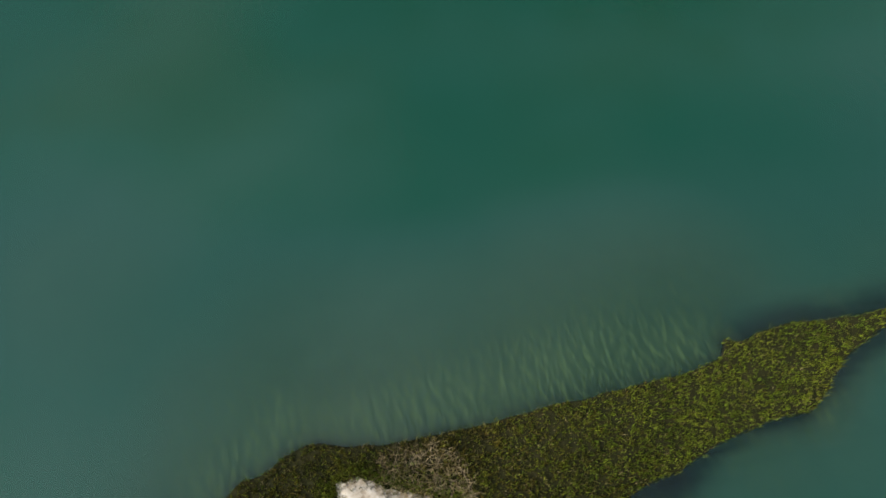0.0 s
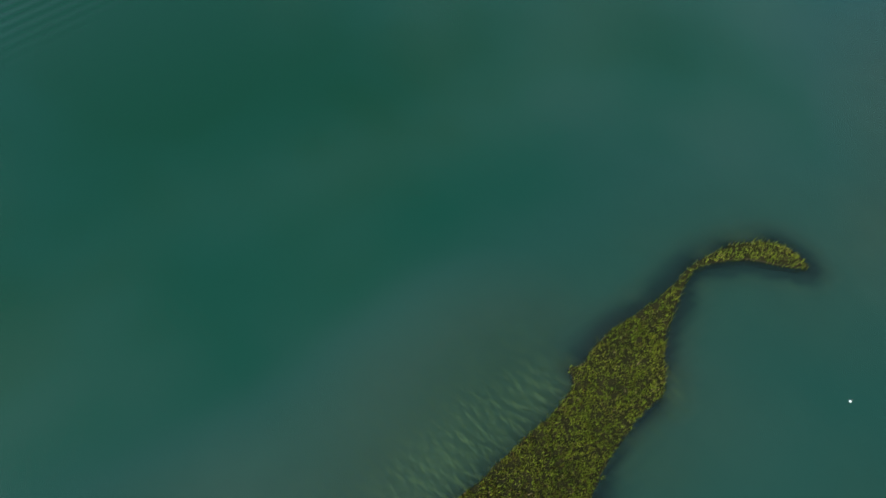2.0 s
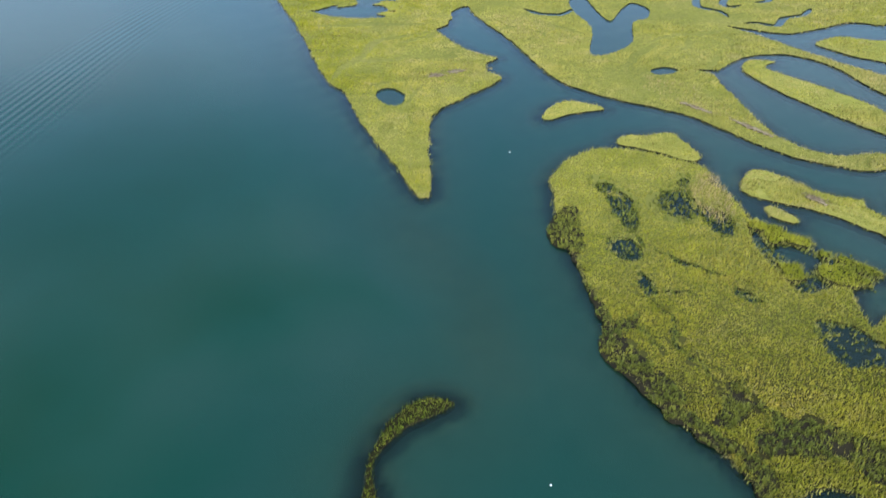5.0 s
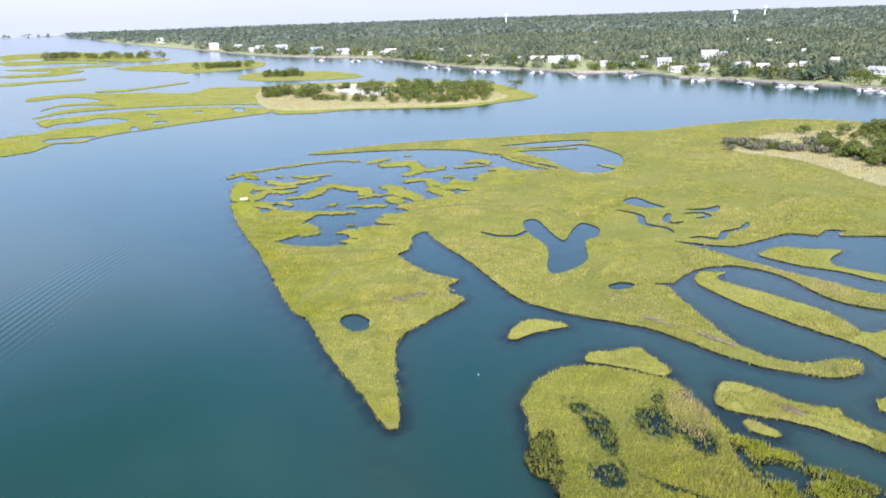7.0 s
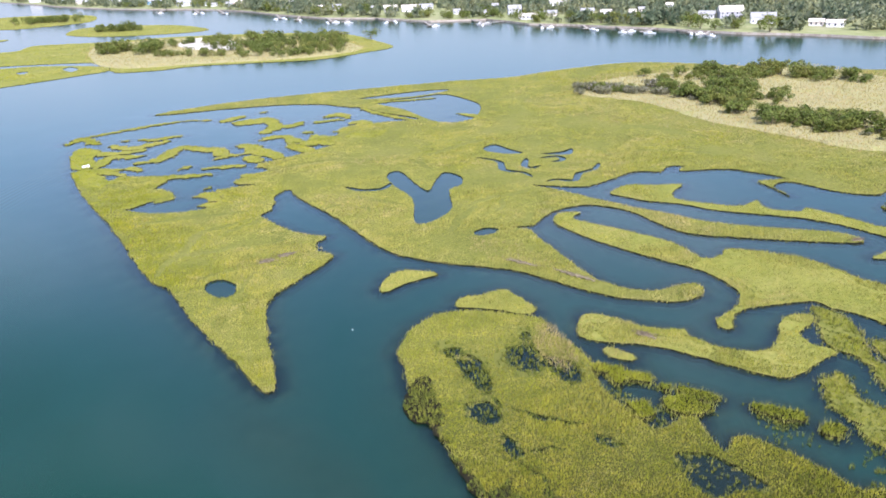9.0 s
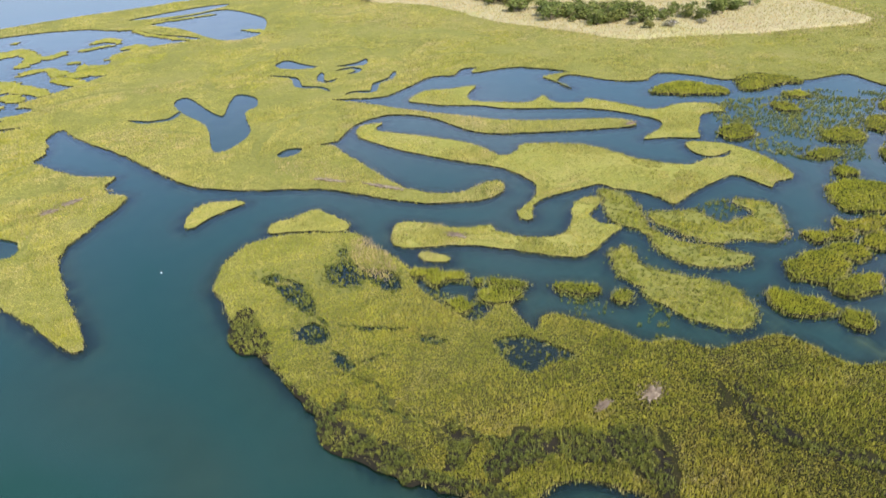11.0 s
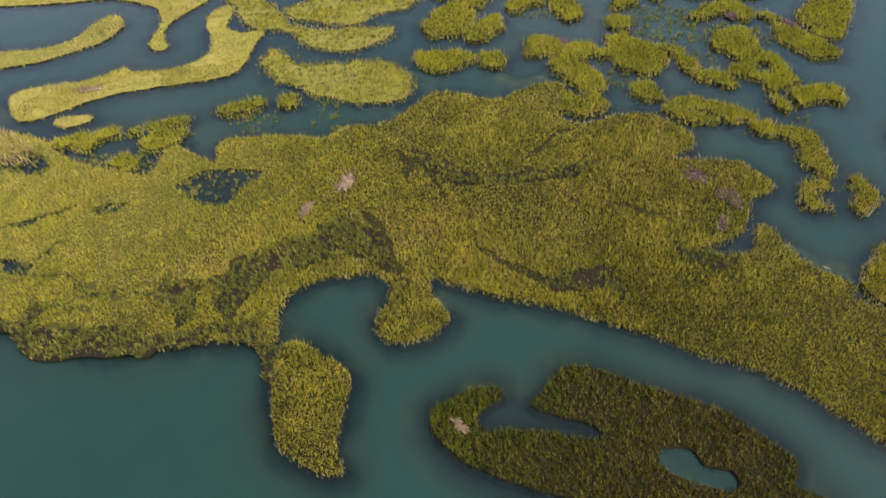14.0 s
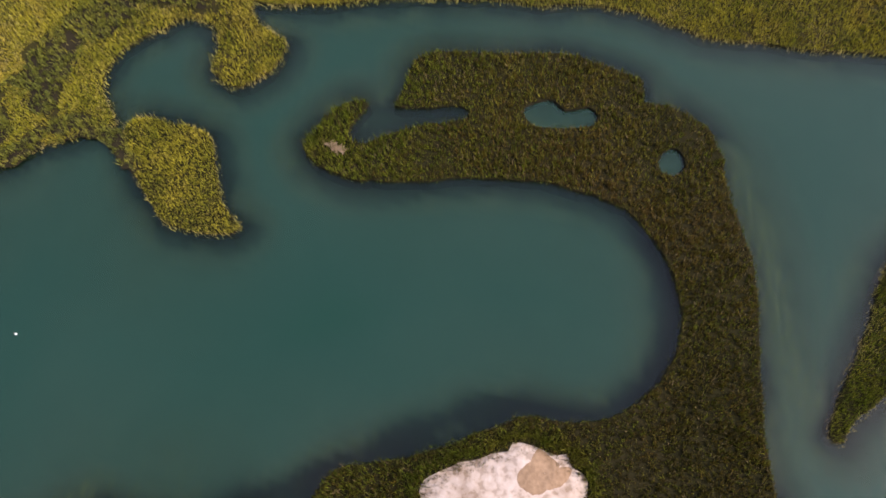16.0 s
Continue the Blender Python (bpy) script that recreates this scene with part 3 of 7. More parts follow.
shoal_a = [
    (-11.3, -16.2), (-13.6, -11.2), (-12.9, -5.2), (-11.8, 1.6), (-12.0, 8.9), (-11.5, 16.1), (-11.3, 22.0),
]
shoal_b = [
    (34.4, -17.5), (28.6, -20.1), (22.7, -22.5), (17, -24.1), (13.5, -25.2),
]
shoal_c = [
    (68.1, -2.1), (67.3, -4.7), (67.7, -8.0),
]
shoal_d = [
    (83.6, 44.5), (83.5, 41.1), (87.1, 38.2),
]
shoal_e = [
    (-15.9, 95.4), (-8.0, 79.4), (-1.9, 68.4), (-0.6, 54.5),
]
shoal_f = [
    (75.2, 68.9), (78.2, 57.2), (77.4, 52.2),
]
shoal_g = [
    (-33.9, -31.9), (-24.4, -25.2), (-17.2, -28.0),
]
mud_a = [
    (-2.6, 17.5), (-0.7, 14.3), (1.7, 11.1), (4.4, 7), (7.2, 2.9), (9, -0.1), (8.5, -4), (9.2, -8.5),
    (11.3, -11.9), (14, -13.4), (17.5, -14), (22.1, -13.6), (25.9, -11.4),
]
lake = [
    (18.1, 204.7), (22.2, 208.0), (24.8, 195.3), (27.5, 186.4), (31.5, 196.4), (35.1, 202.7), (38.8, 197.5), (37.5, 189.2),
    (33.1, 185.0), (31.2, 170.8), (26.6, 163.2), (22.0, 160.2), (20.3, 162.6), (22.0, 175.3), (21.7, 183.7), (18.6, 194.1),
]
pond_b = [
    (32.7, 152.2), (35.9, 154.1), (38.7, 152.7), (37.3, 150.0), (33.5, 149.4),
]
pond_spit = [
    (-25.6, 134.8), (-25.0, 138.8), (-22.2, 138.8), (-19.6, 135.7), (-19.7, 130.9), (-22.3, 130.2),
]
pond_c = [
    (52.9, 227.8), (57.4, 230.4), (60.4, 223.3), (63.4, 217.3), (58.7, 217.1), (52.6, 222.5),
]
pond_d = [
    (68.2, 214.5), (74.8, 214.8), (79.8, 217.9), (78.0, 211.8), (74.3, 210.7),
]
field_c = [
    (25.3, 319.4), (44.0, 326.0), (57.7, 328.9), (66.6, 308.5), (66.8, 292.8), (58.7, 272.1), (49.1, 268.6), (42.8, 275.9),
    (35.4, 299.1),
]
field_d = [
    (18.6, 331.6), (35.0, 338.2), (51.7, 342.0), (62.4, 339.9), (49.9, 330.0), (33.9, 328.0),
]
slot_a = [
    (-213.9, 493.1), (-203.3, 487.7), (-201.4, 479.1), (-209.2, 483.7),
]
slot_b = [
    (-193.3, 451.9), (-186.9, 455.2), (-180.7, 446.6), (-186.5, 441.0),
]
slot_c = [
    (-183.7, 499.8), (-178.4, 501.4), (-176.0, 492.1), (-179.9, 490.3),
]
slot_d = [
    (-158.5, 505.2), (-155.8, 513.7), (-147.4, 499.3), (-148.8, 488.1),
]
slot_e = [
    (-227.2, 392.7), (-216.6, 396.0), (-205.9, 399.4), (-199.9, 390.8), (-210.5, 384.1), (-224.2, 381.5),
]
slot_f = [
    (-196.9, 427.7), (-195.6, 434.0), (-186.1, 414.9), (-189.4, 413.6),
]
creek_b = [
    (47.4, 215.9), (53.1, 209.5), (52.5, 200.0), (57.3, 195.6), (58.3, 190.6),
]
creek_c = [
    (62.4, 210.4), (59.6, 202.5), (61.0, 199.6), (64.1, 201.3),
]
creek_d = [
    (61.1, 185.4), (64.4, 186.2), (68.5, 184.0), (72.5, 190.4), (77.6, 192.7), (81.6, 198.5),
]
creek_e = [
    (66.6, 209.3), (72.2, 209.8), (72.6, 205.6), (68.5, 204.0),
]
creek_f = [
    (5.5, 196.3), (9.2, 192.1), (15.5, 191.6), (18.4, 196.4),
]
patch_0 = [
    (88.3, 60.7), (94, 63.3), (98.9, 62.8), (99.6, 59.1), (96.4, 56.6), (92.1, 55.5), (89.2, 57.9),
]
patch_1 = [
    (91.3, 55), (96.4, 55.2), (100.1, 53.3), (95.4, 50.8), (91.3, 51.2), (90, 53),
]
patch_2 = [
    (101.4, 63.4), (105, 61.2), (103.7, 57.9), (100.9, 58.3), (99.1, 61.1),
]
patch_3 = [
    (81.7, 58.4), (84.3, 57.6), (86.4, 53.6), (86.3, 50.9), (82.6, 50.4), (79.9, 53.1), (79.7, 55.6),
]
patch_4 = [
    (86, 49.7), (88.4, 49.2), (88.5, 46.7), (85.9, 45.2), (84.6, 47.2),
]
patch_5 = [
    (158.9, 75.1), (169, 73.6), (176.3, 70.3), (181.9, 70.2), (173.7, 64.3), (169.9, 68.5), (163.3, 71.9),
]
patch_6 = [
    (130.8, 141.8), (143, 144.6), (148.7, 134.8), (146, 130.3), (138.9, 133.9),
]
patch_7 = [
    (55.7, 75.7), (59.7, 73.5), (61, 71), (58.7, 71.1), (55.5, 73.9),
]
patch_8 = [
    (62.2, 69.8), (64.6, 69.1), (63.8, 67), (61.2, 67.4),
]
patch_9 = [
    (179.4, 65.6), (185.5, 65), (185.3, 61.5), (180.2, 60), (177.2, 63.3),
]
patch_10 = [
    (174, 56.7), (179, 54.5), (180.8, 50.3), (178.7, 49.4), (173.9, 53.6),
]
patch_11 = [
    (161.5, 53.1), (167.8, 51.1), (169.8, 46), (167.2, 45), (163.3, 49.2),
]
patch_12 = [
    (182.9, 82.4), (194, 80.5), (197.2, 73.1), (196.4, 67.1), (187.7, 71.6), (182.4, 76.2),
]
patch_13 = [
    (186, 92), (194.2, 91.7), (196.7, 85), (188, 85.2),
]
patch_14 = [
    (83.6, -5.6), (84.3, -6.7), (81.8, -8.8), (78.4, -7.8), (78.5, -6.5), (81.3, -6.8),
]
patch_15 = [
    (65.8, -9.9), (70.1, -10.3), (74.7, -11.4), (77.7, -13.4), (75.5, -14.5), (71.9, -12.7), (70.5, -14.5), (67.5, -12.6),
    (64.5, -12.4),
]
patch_16 = [
    (75.1, -15.3), (78.2, -16.3), (78.6, -19.4), (72.8, -20), (72.3, -17),
]
patch_17 = [
    (96.4, -8.1), (98.6, -10.6), (97.1, -15), (94, -12.9),
]
patch_18 = [
    (91, -10.8), (92, -12.2), (89.8, -15.8), (88.7, -14.6),
]
patch_19 = [
    (119.7, 42.2), (123.3, 41.6), (124.4, 39.9), (121.8, 37.2), (120.2, 35.6), (118.1, 35.7), (115.5, 35), (113.5, 35.8),
    (110.9, 36.8), (112, 38.1), (115.1, 38.3), (118.2, 39.4),
]
patch_20 = [
    (118.6, 34.9), (119.9, 33.7), (118.7, 31.6), (117.1, 31.8), (116.9, 33.7),
]
patch_21 = [
    (105.7, 36.8), (108.2, 36.6), (108.9, 34.9), (107.1, 33.4), (105.1, 33.7), (104.8, 35.5),
]
patch_22 = [
    (114.6, 25.4), (117.4, 24.7), (120.1, 23.2), (121.9, 21.5), (122.8, 20.2), (121.2, 18.9), (119.7, 16.7), (117.2, 16.7),
    (116.6, 18), (118.5, 19.5), (118.1, 20.7), (116.4, 22), (114.3, 23.1), (113.4, 24.2),
]
patch_23 = [
    (120.9, 16.6), (121.1, 14.5), (120.2, 12.5), (118.5, 12.5), (118.8, 14.3), (119.2, 15.7),
]
patch_24 = [
    (102, 35.1), (103.4, 33.5), (103.6, 31.6), (102.8, 29), (102.2, 26.7), (99.9, 24.2), (96.8, 23.9), (93.8, 24.9),
    (94.1, 27.2), (94.4, 29.5), (95.7, 31.9), (95.5, 33.7), (96.7, 34.7), (98.5, 33.2),
]
patch_25 = [
    (102.6, 26.2), (104.1, 24.9), (103.6, 23.1), (101.8, 22.3), (101.8, 20.6), (100.3, 19.4), (98.2, 19.7), (97.6, 21.2),
    (99.8, 22.4), (101.4, 24.1),
]
patch_26 = [
    (97.1, 19.1), (99.4, 18.5), (99.5, 16.4), (98.7, 14.2), (97.2, 13.2), (96.8, 14.4), (97.1, 16.5), (96.1, 18.2),
]
patch_27 = [
    (101.6, 15.2), (103.3, 13.6), (102.6, 11.8), (102.5, 10), (101, 10.1), (100.5, 12), (100.2, 14.1),
]
patch_28 = [
    (108.2, 20), (111, 19.8), (113.5, 18.4), (114.2, 16), (110.7, 14.1), (108, 12.1), (108, 10.1), (105.9, 8.3),
    (103.5, 6.6), (102.4, 5.6), (100.6, 6.2), (99, 8.1), (99.1, 9.1), (101.7, 9.2), (103.6, 8.9), (106, 10.3),
    (104.9, 12.4), (103.5, 14), (104.6, 15.2), (105.9, 17.3), (106.3, 19.1),
]
patch_29 = [
    (90.2, 26.2), (92, 25.4), (91.9, 23.7), (89.9, 21.4), (88.6, 21.3), (87.6, 22.8), (88.5, 24.8),
]
patch_30 = [
    (88.2, 20.2), (90.7, 19.1), (91.6, 17), (91.1, 15.2), (91.9, 12.4), (91.8, 10.1), (90.3, 8.9), (88.6, 10.6),
    (89.4, 13), (89.1, 15.3), (87.5, 17.1), (87.2, 18.6),
]
patch_31 = [
    (86.1, 18.3), (88, 15.7), (88.4, 13.6), (87.3, 12.4), (85.9, 15), (85.4, 17.1),
]
patch_32 = [
    (96.5, 8.1), (97.7, 7), (96.6, 5.6), (96.3, 4.4), (94.6, 5.4), (94.7, 6.7),
]
patch_33 = [
    (99, 5.6), (101.4, 4.6), (103, 2.7), (103.6, -0), (100.1, -0.7), (99.1, 1.9), (97.6, 4),
]
patch_34 = [
    (116, 12.4), (117.8, 11.9), (118.1, 9.4), (116.5, 7.8), (115.4, 5.5), (115, 3.1), (112.5, 2.6), (110.5, 5.6),
    (111.8, 7.9), (112.6, 9.7), (114, 11.3),
]
patch_35 = [
    (121.7, 10.3), (126.5, 9.8), (133.2, 8.7), (138, 7), (129.4, 3.6), (119, 3.1), (117.4, 5.6), (119.1, 7.6),
    (120.3, 9.1),
]
patch_36 = [
    (90.1, 8.2), (90.9, 7.3), (90.3, 5.7), (90.7, 4.1), (91.3, 2.1), (90.4, 0.2), (88.2, -0.6), (86.5, -1.9),
    (83.7, -3.5), (82, -2), (83.6, -0.7), (85.7, 1.1), (88.1, 2.6), (88.4, 4.2), (87.6, 6), (88.3, 7.5),
]
patch_37 = [
    (79.1, -0.5), (80.9, -1.3), (82.1, -2.9), (80.5, -3.3), (79, -2.1), (77.4, -3), (77.1, -4.3), (75.6, -3.4),
    (76.5, -1.7),
]
patch_38 = [
    (146.7, 33.9), (150.7, 35.5), (155.9, 35.6), (156.5, 34.6), (150.4, 33.2), (147.2, 31.6), (145.7, 28.9), (143.8, 29.9),
]
patch_39 = [
    (142.6, 56.9), (141.4, 53.2), (140.5, 49.1), (138.6, 46.7), (136.6, 47.4), (137.2, 50.6), (139.1, 54),
]
patch_40 = [
    (132.4, 48.9), (136, 48.3), (135.6, 46.4), (131.1, 43.6), (130.1, 45.2), (130.5, 47),
]
patch_41 = [
    (122.8, 48.7), (125.4, 48.8), (124.8, 47.3), (122, 46.4), (121.2, 47.6),
]
patch_42 = [
    (108, 48), (111.9, 48.4), (113.1, 47.3), (111.7, 45.5), (108.4, 42.8), (106.8, 41.5), (103.9, 41.7), (103.2, 43.4),
    (105.8, 45), (106.4, 46.6),
]
patch_43 = [
    (104.4, 53.9), (107.7, 52.9), (108.7, 50.1), (106.6, 49.4), (104.1, 50.9), (102.1, 52.5),
]
patch_44 = [
    (91.8, 44.5), (95.4, 45), (97, 43.3), (96.8, 41.2), (95.7, 39.6), (97.5, 38.5), (97.7, 35.7), (96.5, 33.7),
    (93.6, 35.1), (91.8, 36), (91.8, 33.4), (89.9, 30.6), (88.2, 29), (86.3, 29.8), (85.6, 32.2), (87.1, 34.8),
    (88.8, 37), (90.2, 38.7), (92.9, 39.1), (92, 41.1), (90.5, 42.8),
]
patch_45 = [
    (81.1, 33.1), (83.9, 32.7), (83.8, 30.4), (85.5, 29.5), (84.7, 27.8), (82.9, 26.8), (80.7, 28.1), (79.7, 30.2),
    (80.1, 32.1),
]
patch_46 = [
    (38.7, 91.1), (41.5, 89), (44.7, 85.8), (45.1, 84), (42.3, 85.3), (40, 84.7), (39.3, 87.7), (37.9, 89.7),
]
patch_47 = [
    (44, 79.3), (46.7, 80.2), (48.8, 79.4), (49.4, 76.6), (48, 75.2), (46.1, 75.7), (43.8, 76.7),
]
patch_48 = [
    (47.5, 82.2), (49.9, 81), (52.1, 78.1), (50.3, 77.9), (48, 79.8),
]
patch_49 = [
    (39.3, 80.4), (41, 79.2), (41.5, 76.2), (39.8, 75.9), (38.9, 78.2),
]
patch_50 = [
    (45.7, 83.4), (46.8, 82.7), (46, 81.8),
]
patch_51 = [
    (124.9, 111.2), (130.3, 112.9), (132.3, 110.3), (129.6, 105.3), (124.4, 104.7), (122.7, 107.3),
]
patch_52 = [
    (142.6, 98.6), (146.4, 98.5), (150.4, 95.4), (146.1, 91.2), (142.3, 92.3), (140, 95),
]
patch_53 = [
    (159.7, 99.2), (165.1, 97.6), (165.6, 93.5), (161.3, 90.3), (157.1, 92.1), (152.9, 92), (154.3, 95.7),
]
patch_54 = [
    (151.2, 88.7), (154.2, 88.6), (151.3, 84.2), (148.7, 84.8),
]
patch_55 = [
    (144.3, 85.2), (148.3, 86), (147.1, 83.1), (149.4, 82.6), (148.6, 79.8), (143.6, 78.8), (140.4, 81.2),
]
patch_56 = [
    (141.7, 73.3), (143.7, 72.6), (140.8, 68.6), (137.6, 69.3),
]
patch_57 = [
    (130.3, 91.7), (135.3, 92), (136.8, 88.8), (131.7, 87.8), (128.9, 89.9),
]
patch_58 = [
    (127.6, 83.9), (131.1, 83.1), (130, 80.3), (126.5, 80.3),
]
patch_59 = [
    (159.2, 139.4), (164.9, 138.4), (170, 132.7), (170.1, 127), (161.4, 129.2), (156.6, 127.9), (152, 129.6), (154.3, 134.3),
]
patch_60 = [
    (149.2, 118.4), (152.1, 117.3), (151.1, 111.3), (146.7, 113.6),
]
patch_61 = [
    (170.5, 104.5), (175.6, 103.3), (173.3, 99.4), (175.1, 96.8), (173, 93), (170, 96.4), (167.6, 99.4),
]
patch_62 = [
    (158.7, 123), (162.3, 121.4), (161.2, 117.8), (156.8, 119.5),
]
patch_63 = [
    (185.7, 101.4), (188.4, 99.2), (184.7, 96.2), (182.8, 98.8),
]
patch_64 = [
    (101.3, 68.7), (103.3, 67.3), (103.4, 65.1), (100.3, 65.5),
]
patch_65 = [
    (121.7, 79.3), (126.4, 78.3), (129.8, 74.4), (128.5, 71), (121.8, 66.4), (117.9, 67.2), (114.7, 69.6), (115.1, 72.9),
    (118, 77.1),
]
patch_66 = [
    (109.4, 69.7), (111.2, 67), (116.7, 66.3), (116.9, 64.2), (113.2, 62.7), (109.6, 64), (108.1, 67),
]
patch_67 = [
    (104.8, 66.7), (107.8, 66.1), (107.6, 63.7), (105.4, 63.7), (103.6, 65.2),
]
patch_68 = [
    (109.5, 62.8), (112.1, 62), (110.9, 57.9), (111.4, 55.1), (107.2, 57.4), (105.9, 60.3),
]
patch_69 = [
    (117.7, 63.6), (121.3, 63.8), (120.7, 60.1), (124, 59), (121.1, 55.7), (117.5, 54), (115.1, 55), (115.2, 58.7),
    (114.8, 61.1),
]
bar_0 = [
    (124.1, 34.5), (123.9, 32.4), (123.4, 30.7),
]
bar_1 = [
    (122.5, 30.1), (121.8, 28.1), (121.3, 26.9),
]
bar_2 = [
    (121.3, 26.9), (123.1, 24.2), (123.4, 21.5),
]
bar_3 = [
    (124, 21.2), (126.2, 18.6), (129, 17.1), (130.2, 15.6), (129.7, 14.1),
]
ridge_0 = [
    (-92.1, 276.8), (-90, 282.3), (-87, 284.7), (-80.3, 274.4),
]
ridge_1 = [
    (-91.8, 284.7), (-86.3, 288.7), (-85.3, 290.6),
]
ridge_2 = [
    (-85.4, 289.6), (-78.8, 294.6), (-70.8, 299.6), (-62.4, 304.8), (-52.1, 307.3),
]
ridge_3 = [
    (-52.1, 307.3), (-43.5, 305.3),
]
ridge_4 = [
    (-40.5, 299.9), (-36.2, 303.7), (-30.8, 309.8),
]
ridge_5 = [
    (-34, 293.8), (-28.4, 296), (-22.8, 298.2), (-18.9, 301),
]
ridge_6 = [
    (-24.9, 313.6), (-22.1, 315.5),
]
ridge_7 = [
    (-19.7, 298.7), (-17.1, 283.5), (-19.9, 276.7), (-22, 275.1),
]
ridge_8 = [
    (-16.3, 285.5), (-11.7, 282.3), (-6.9, 288.9),
]
ridge_9 = [
    (-72.8, 276.7), (-70.3, 277.2),
]
ridge_10 = [
    (-65.8, 278.3), (-61.3, 275.3), (-55.4, 278.1), (-50.9, 280.2),
]
ridge_11 = [
    (-74.7, 271.4), (-68.5, 264.6), (-63.5, 265.4), (-58.1, 269.9), (-54.5, 272.9),
]
ridge_12 = [
    (-84.8, 260.7), (-81.3, 262.7), (-74.2, 258.6), (-66.2, 258.8), (-60.6, 261.2),
]
ridge_13 = [
    (-72, 238.9), (-71.5, 248.1), (-69.9, 253.5), (-62.5, 251.3), (-60.4, 252.5),
]
ridge_14 = [
    (-61.5, 242.3), (-55, 243.4), (-52.1, 248.4), (-50.6, 256.5), (-47.4, 262.1),
]
ridge_15 = [
    (-47.1, 260.3), (-40.2, 254.5), (-35.9, 251.9), (-32.5, 244.6), (-28.8, 242.3),
]
ridge_16 = [
    (-35.4, 239.6), (-29.9, 242.5), (-23.9, 244.6),
]
ridge_17 = [
    (-24.4, 240.6), (-21.1, 231.6),
]
ridge_18 = [
    (-29.4, 256.7), (-25.1, 254.1), (-21.5, 246.5), (-16.2, 239.1), (-13.7, 233.9),
]
ridge_19 = [
    (-21.6, 262.4), (-17.6, 265.3), (-13, 266.3),
]
ridge_20 = [
    (-13.4, 267.3), (-10, 258.1), (-8.4, 248.1), (-2.8, 254), (2.4, 258.4), (6.4, 253.9),
]
ridge_21 = [
    (-5.4, 268.6), (-2.4, 270.9),
]
ridge_22 = [
    (-1.7, 264.9), (0.2, 252.5), (4.2, 248.2),
]
ridge_23 = [
    (-11.9, 251.4), (-6.8, 245.3), (-2.4, 238),
]
ridge_24 = [
    (-8.1, 235.9), (-2.8, 233.4), (4.2, 235.9),
]
ridge_25 = [
    (-37.7, 228.9), (-32.2, 228.6), (-24, 228.5),
]
ridge_26 = [
    (-45.3, 228.9), (-41.9, 232.6),
]
ridge_27 = [
    (-61.8, 237.8), (-57.1, 231.8),
]
ridge_28 = [
    (-71.4, 238.8), (-66.5, 235.7), (-62.4, 235.7),
]
ridge_29 = [
    (-77.7, 236.3), (-74.3, 237.2), (-66.5, 232.1), (-60.7, 228.2),
]
ridge_30 = [
    (-62.1, 225.1), (-56.1, 222), (-47.3, 221.7), (-40.1, 221.1), (-34, 221.3),
]
ridge_31 = [
    (-65.2, 218.4), (-61.6, 223), (-59.2, 226.6),
]
ridge_32 = [
    (-62.9, 213.1), (-56.1, 207.2), (-51.8, 209.9), (-49.8, 217), (-46.9, 221.7),
]
ridge_33 = [
    (-54.1, 193.2), (-51.5, 197.5), (-49.4, 202.6), (-47.2, 205),
]
ridge_34 = [
    (-54.1, 201.7), (-50.3, 202.7), (-44.8, 199.6), (-42.3, 201.4),
]
ridge_35 = [
    (-62.7, 208.9), (-58.3, 202.4), (-53.2, 199.9),
]
ridge_36 = [
    (-36, 199.2), (-32.8, 199.8), (-29.4, 194.3),
]
ridge_37 = [
    (-34.7, 205.2), (-32.7, 207.2),
]
ridge_38 = [
    (-30, 202.7), (-25.6, 199.6), (-23.3, 195.9),
]
ridge_39 = [
    (-33.5, 191.3), (-28.4, 189.5), (-27.1, 195),
]
ridge_40 = [
    (-25.1, 207.7), (-21.9, 213.9), (-18.2, 216.5), (-12.9, 214.2),
]
ridge_41 = [
    (-25, 216.4), (-20, 216.1),
]
ridge_42 = [
    (-20.4, 225), (-13.9, 228.1), (-9.9, 230.2),
]
ridge_43 = [
    (-2.1, 286.7), (3, 287.9), (9.2, 288.8),
]
ridge_44 = [
    (2.6, 294.9), (8, 299.7), (11.6, 290.5),
]
ridge_45 = [
    (11.3, 279.4), (16.3, 281.6), (17.4, 273.9), (19.2, 269.3),
]
ridge_46 = [
    (9.1, 257), (14, 261.6), (17.8, 256.1), (23.1, 264.5),
]
ridge_47 = [
    (18.2, 310), (23.3, 297.4), (29.4, 287.7), (37.5, 275.8),
]
ridge_48 = [
    (13.4, 312.5), (19.8, 316.3), (27.7, 320), (37.9, 320.3), (51.4, 321.3),
]
ridge_49 = [
    (19.1, 273.5), (26.4, 276.1),
]
ridge_50 = [
    (56, 284), (60.8, 277.2), (63.3, 270.2),
]
ridge_51 = [
    (5.3, 267.3), (12.7, 268.7),
]
thicket_0 = [
    (110.5, 36.6), (114.8, 33.8), (116.4, 29.5), (117.4, 26), (113.7, 24.7), (114.7, 21.4), (113.9, 19.3), (110.9, 20.6),
    (107.3, 19.8), (105.3, 22.7), (105.1, 26.2), (104.8, 29.8), (105, 32.7), (107.9, 33.4),
]
thicket_1 = [
    (116.3, 15.7), (116.2, 12.6), (111.7, 10.2), (108.6, 11), (109, 12.7), (112.8, 14.6),
]
thicket_2 = [
    (104.1, 23.1), (103.9, 20.4), (105.3, 18.3), (103.5, 15.2), (100.9, 17.7), (102.3, 19.8),
]
thicket_3 = [
    (94.6, 32.8), (93.7, 29.7), (93.4, 26), (90.4, 26.4), (88.8, 28.8), (91.1, 30.7),
]
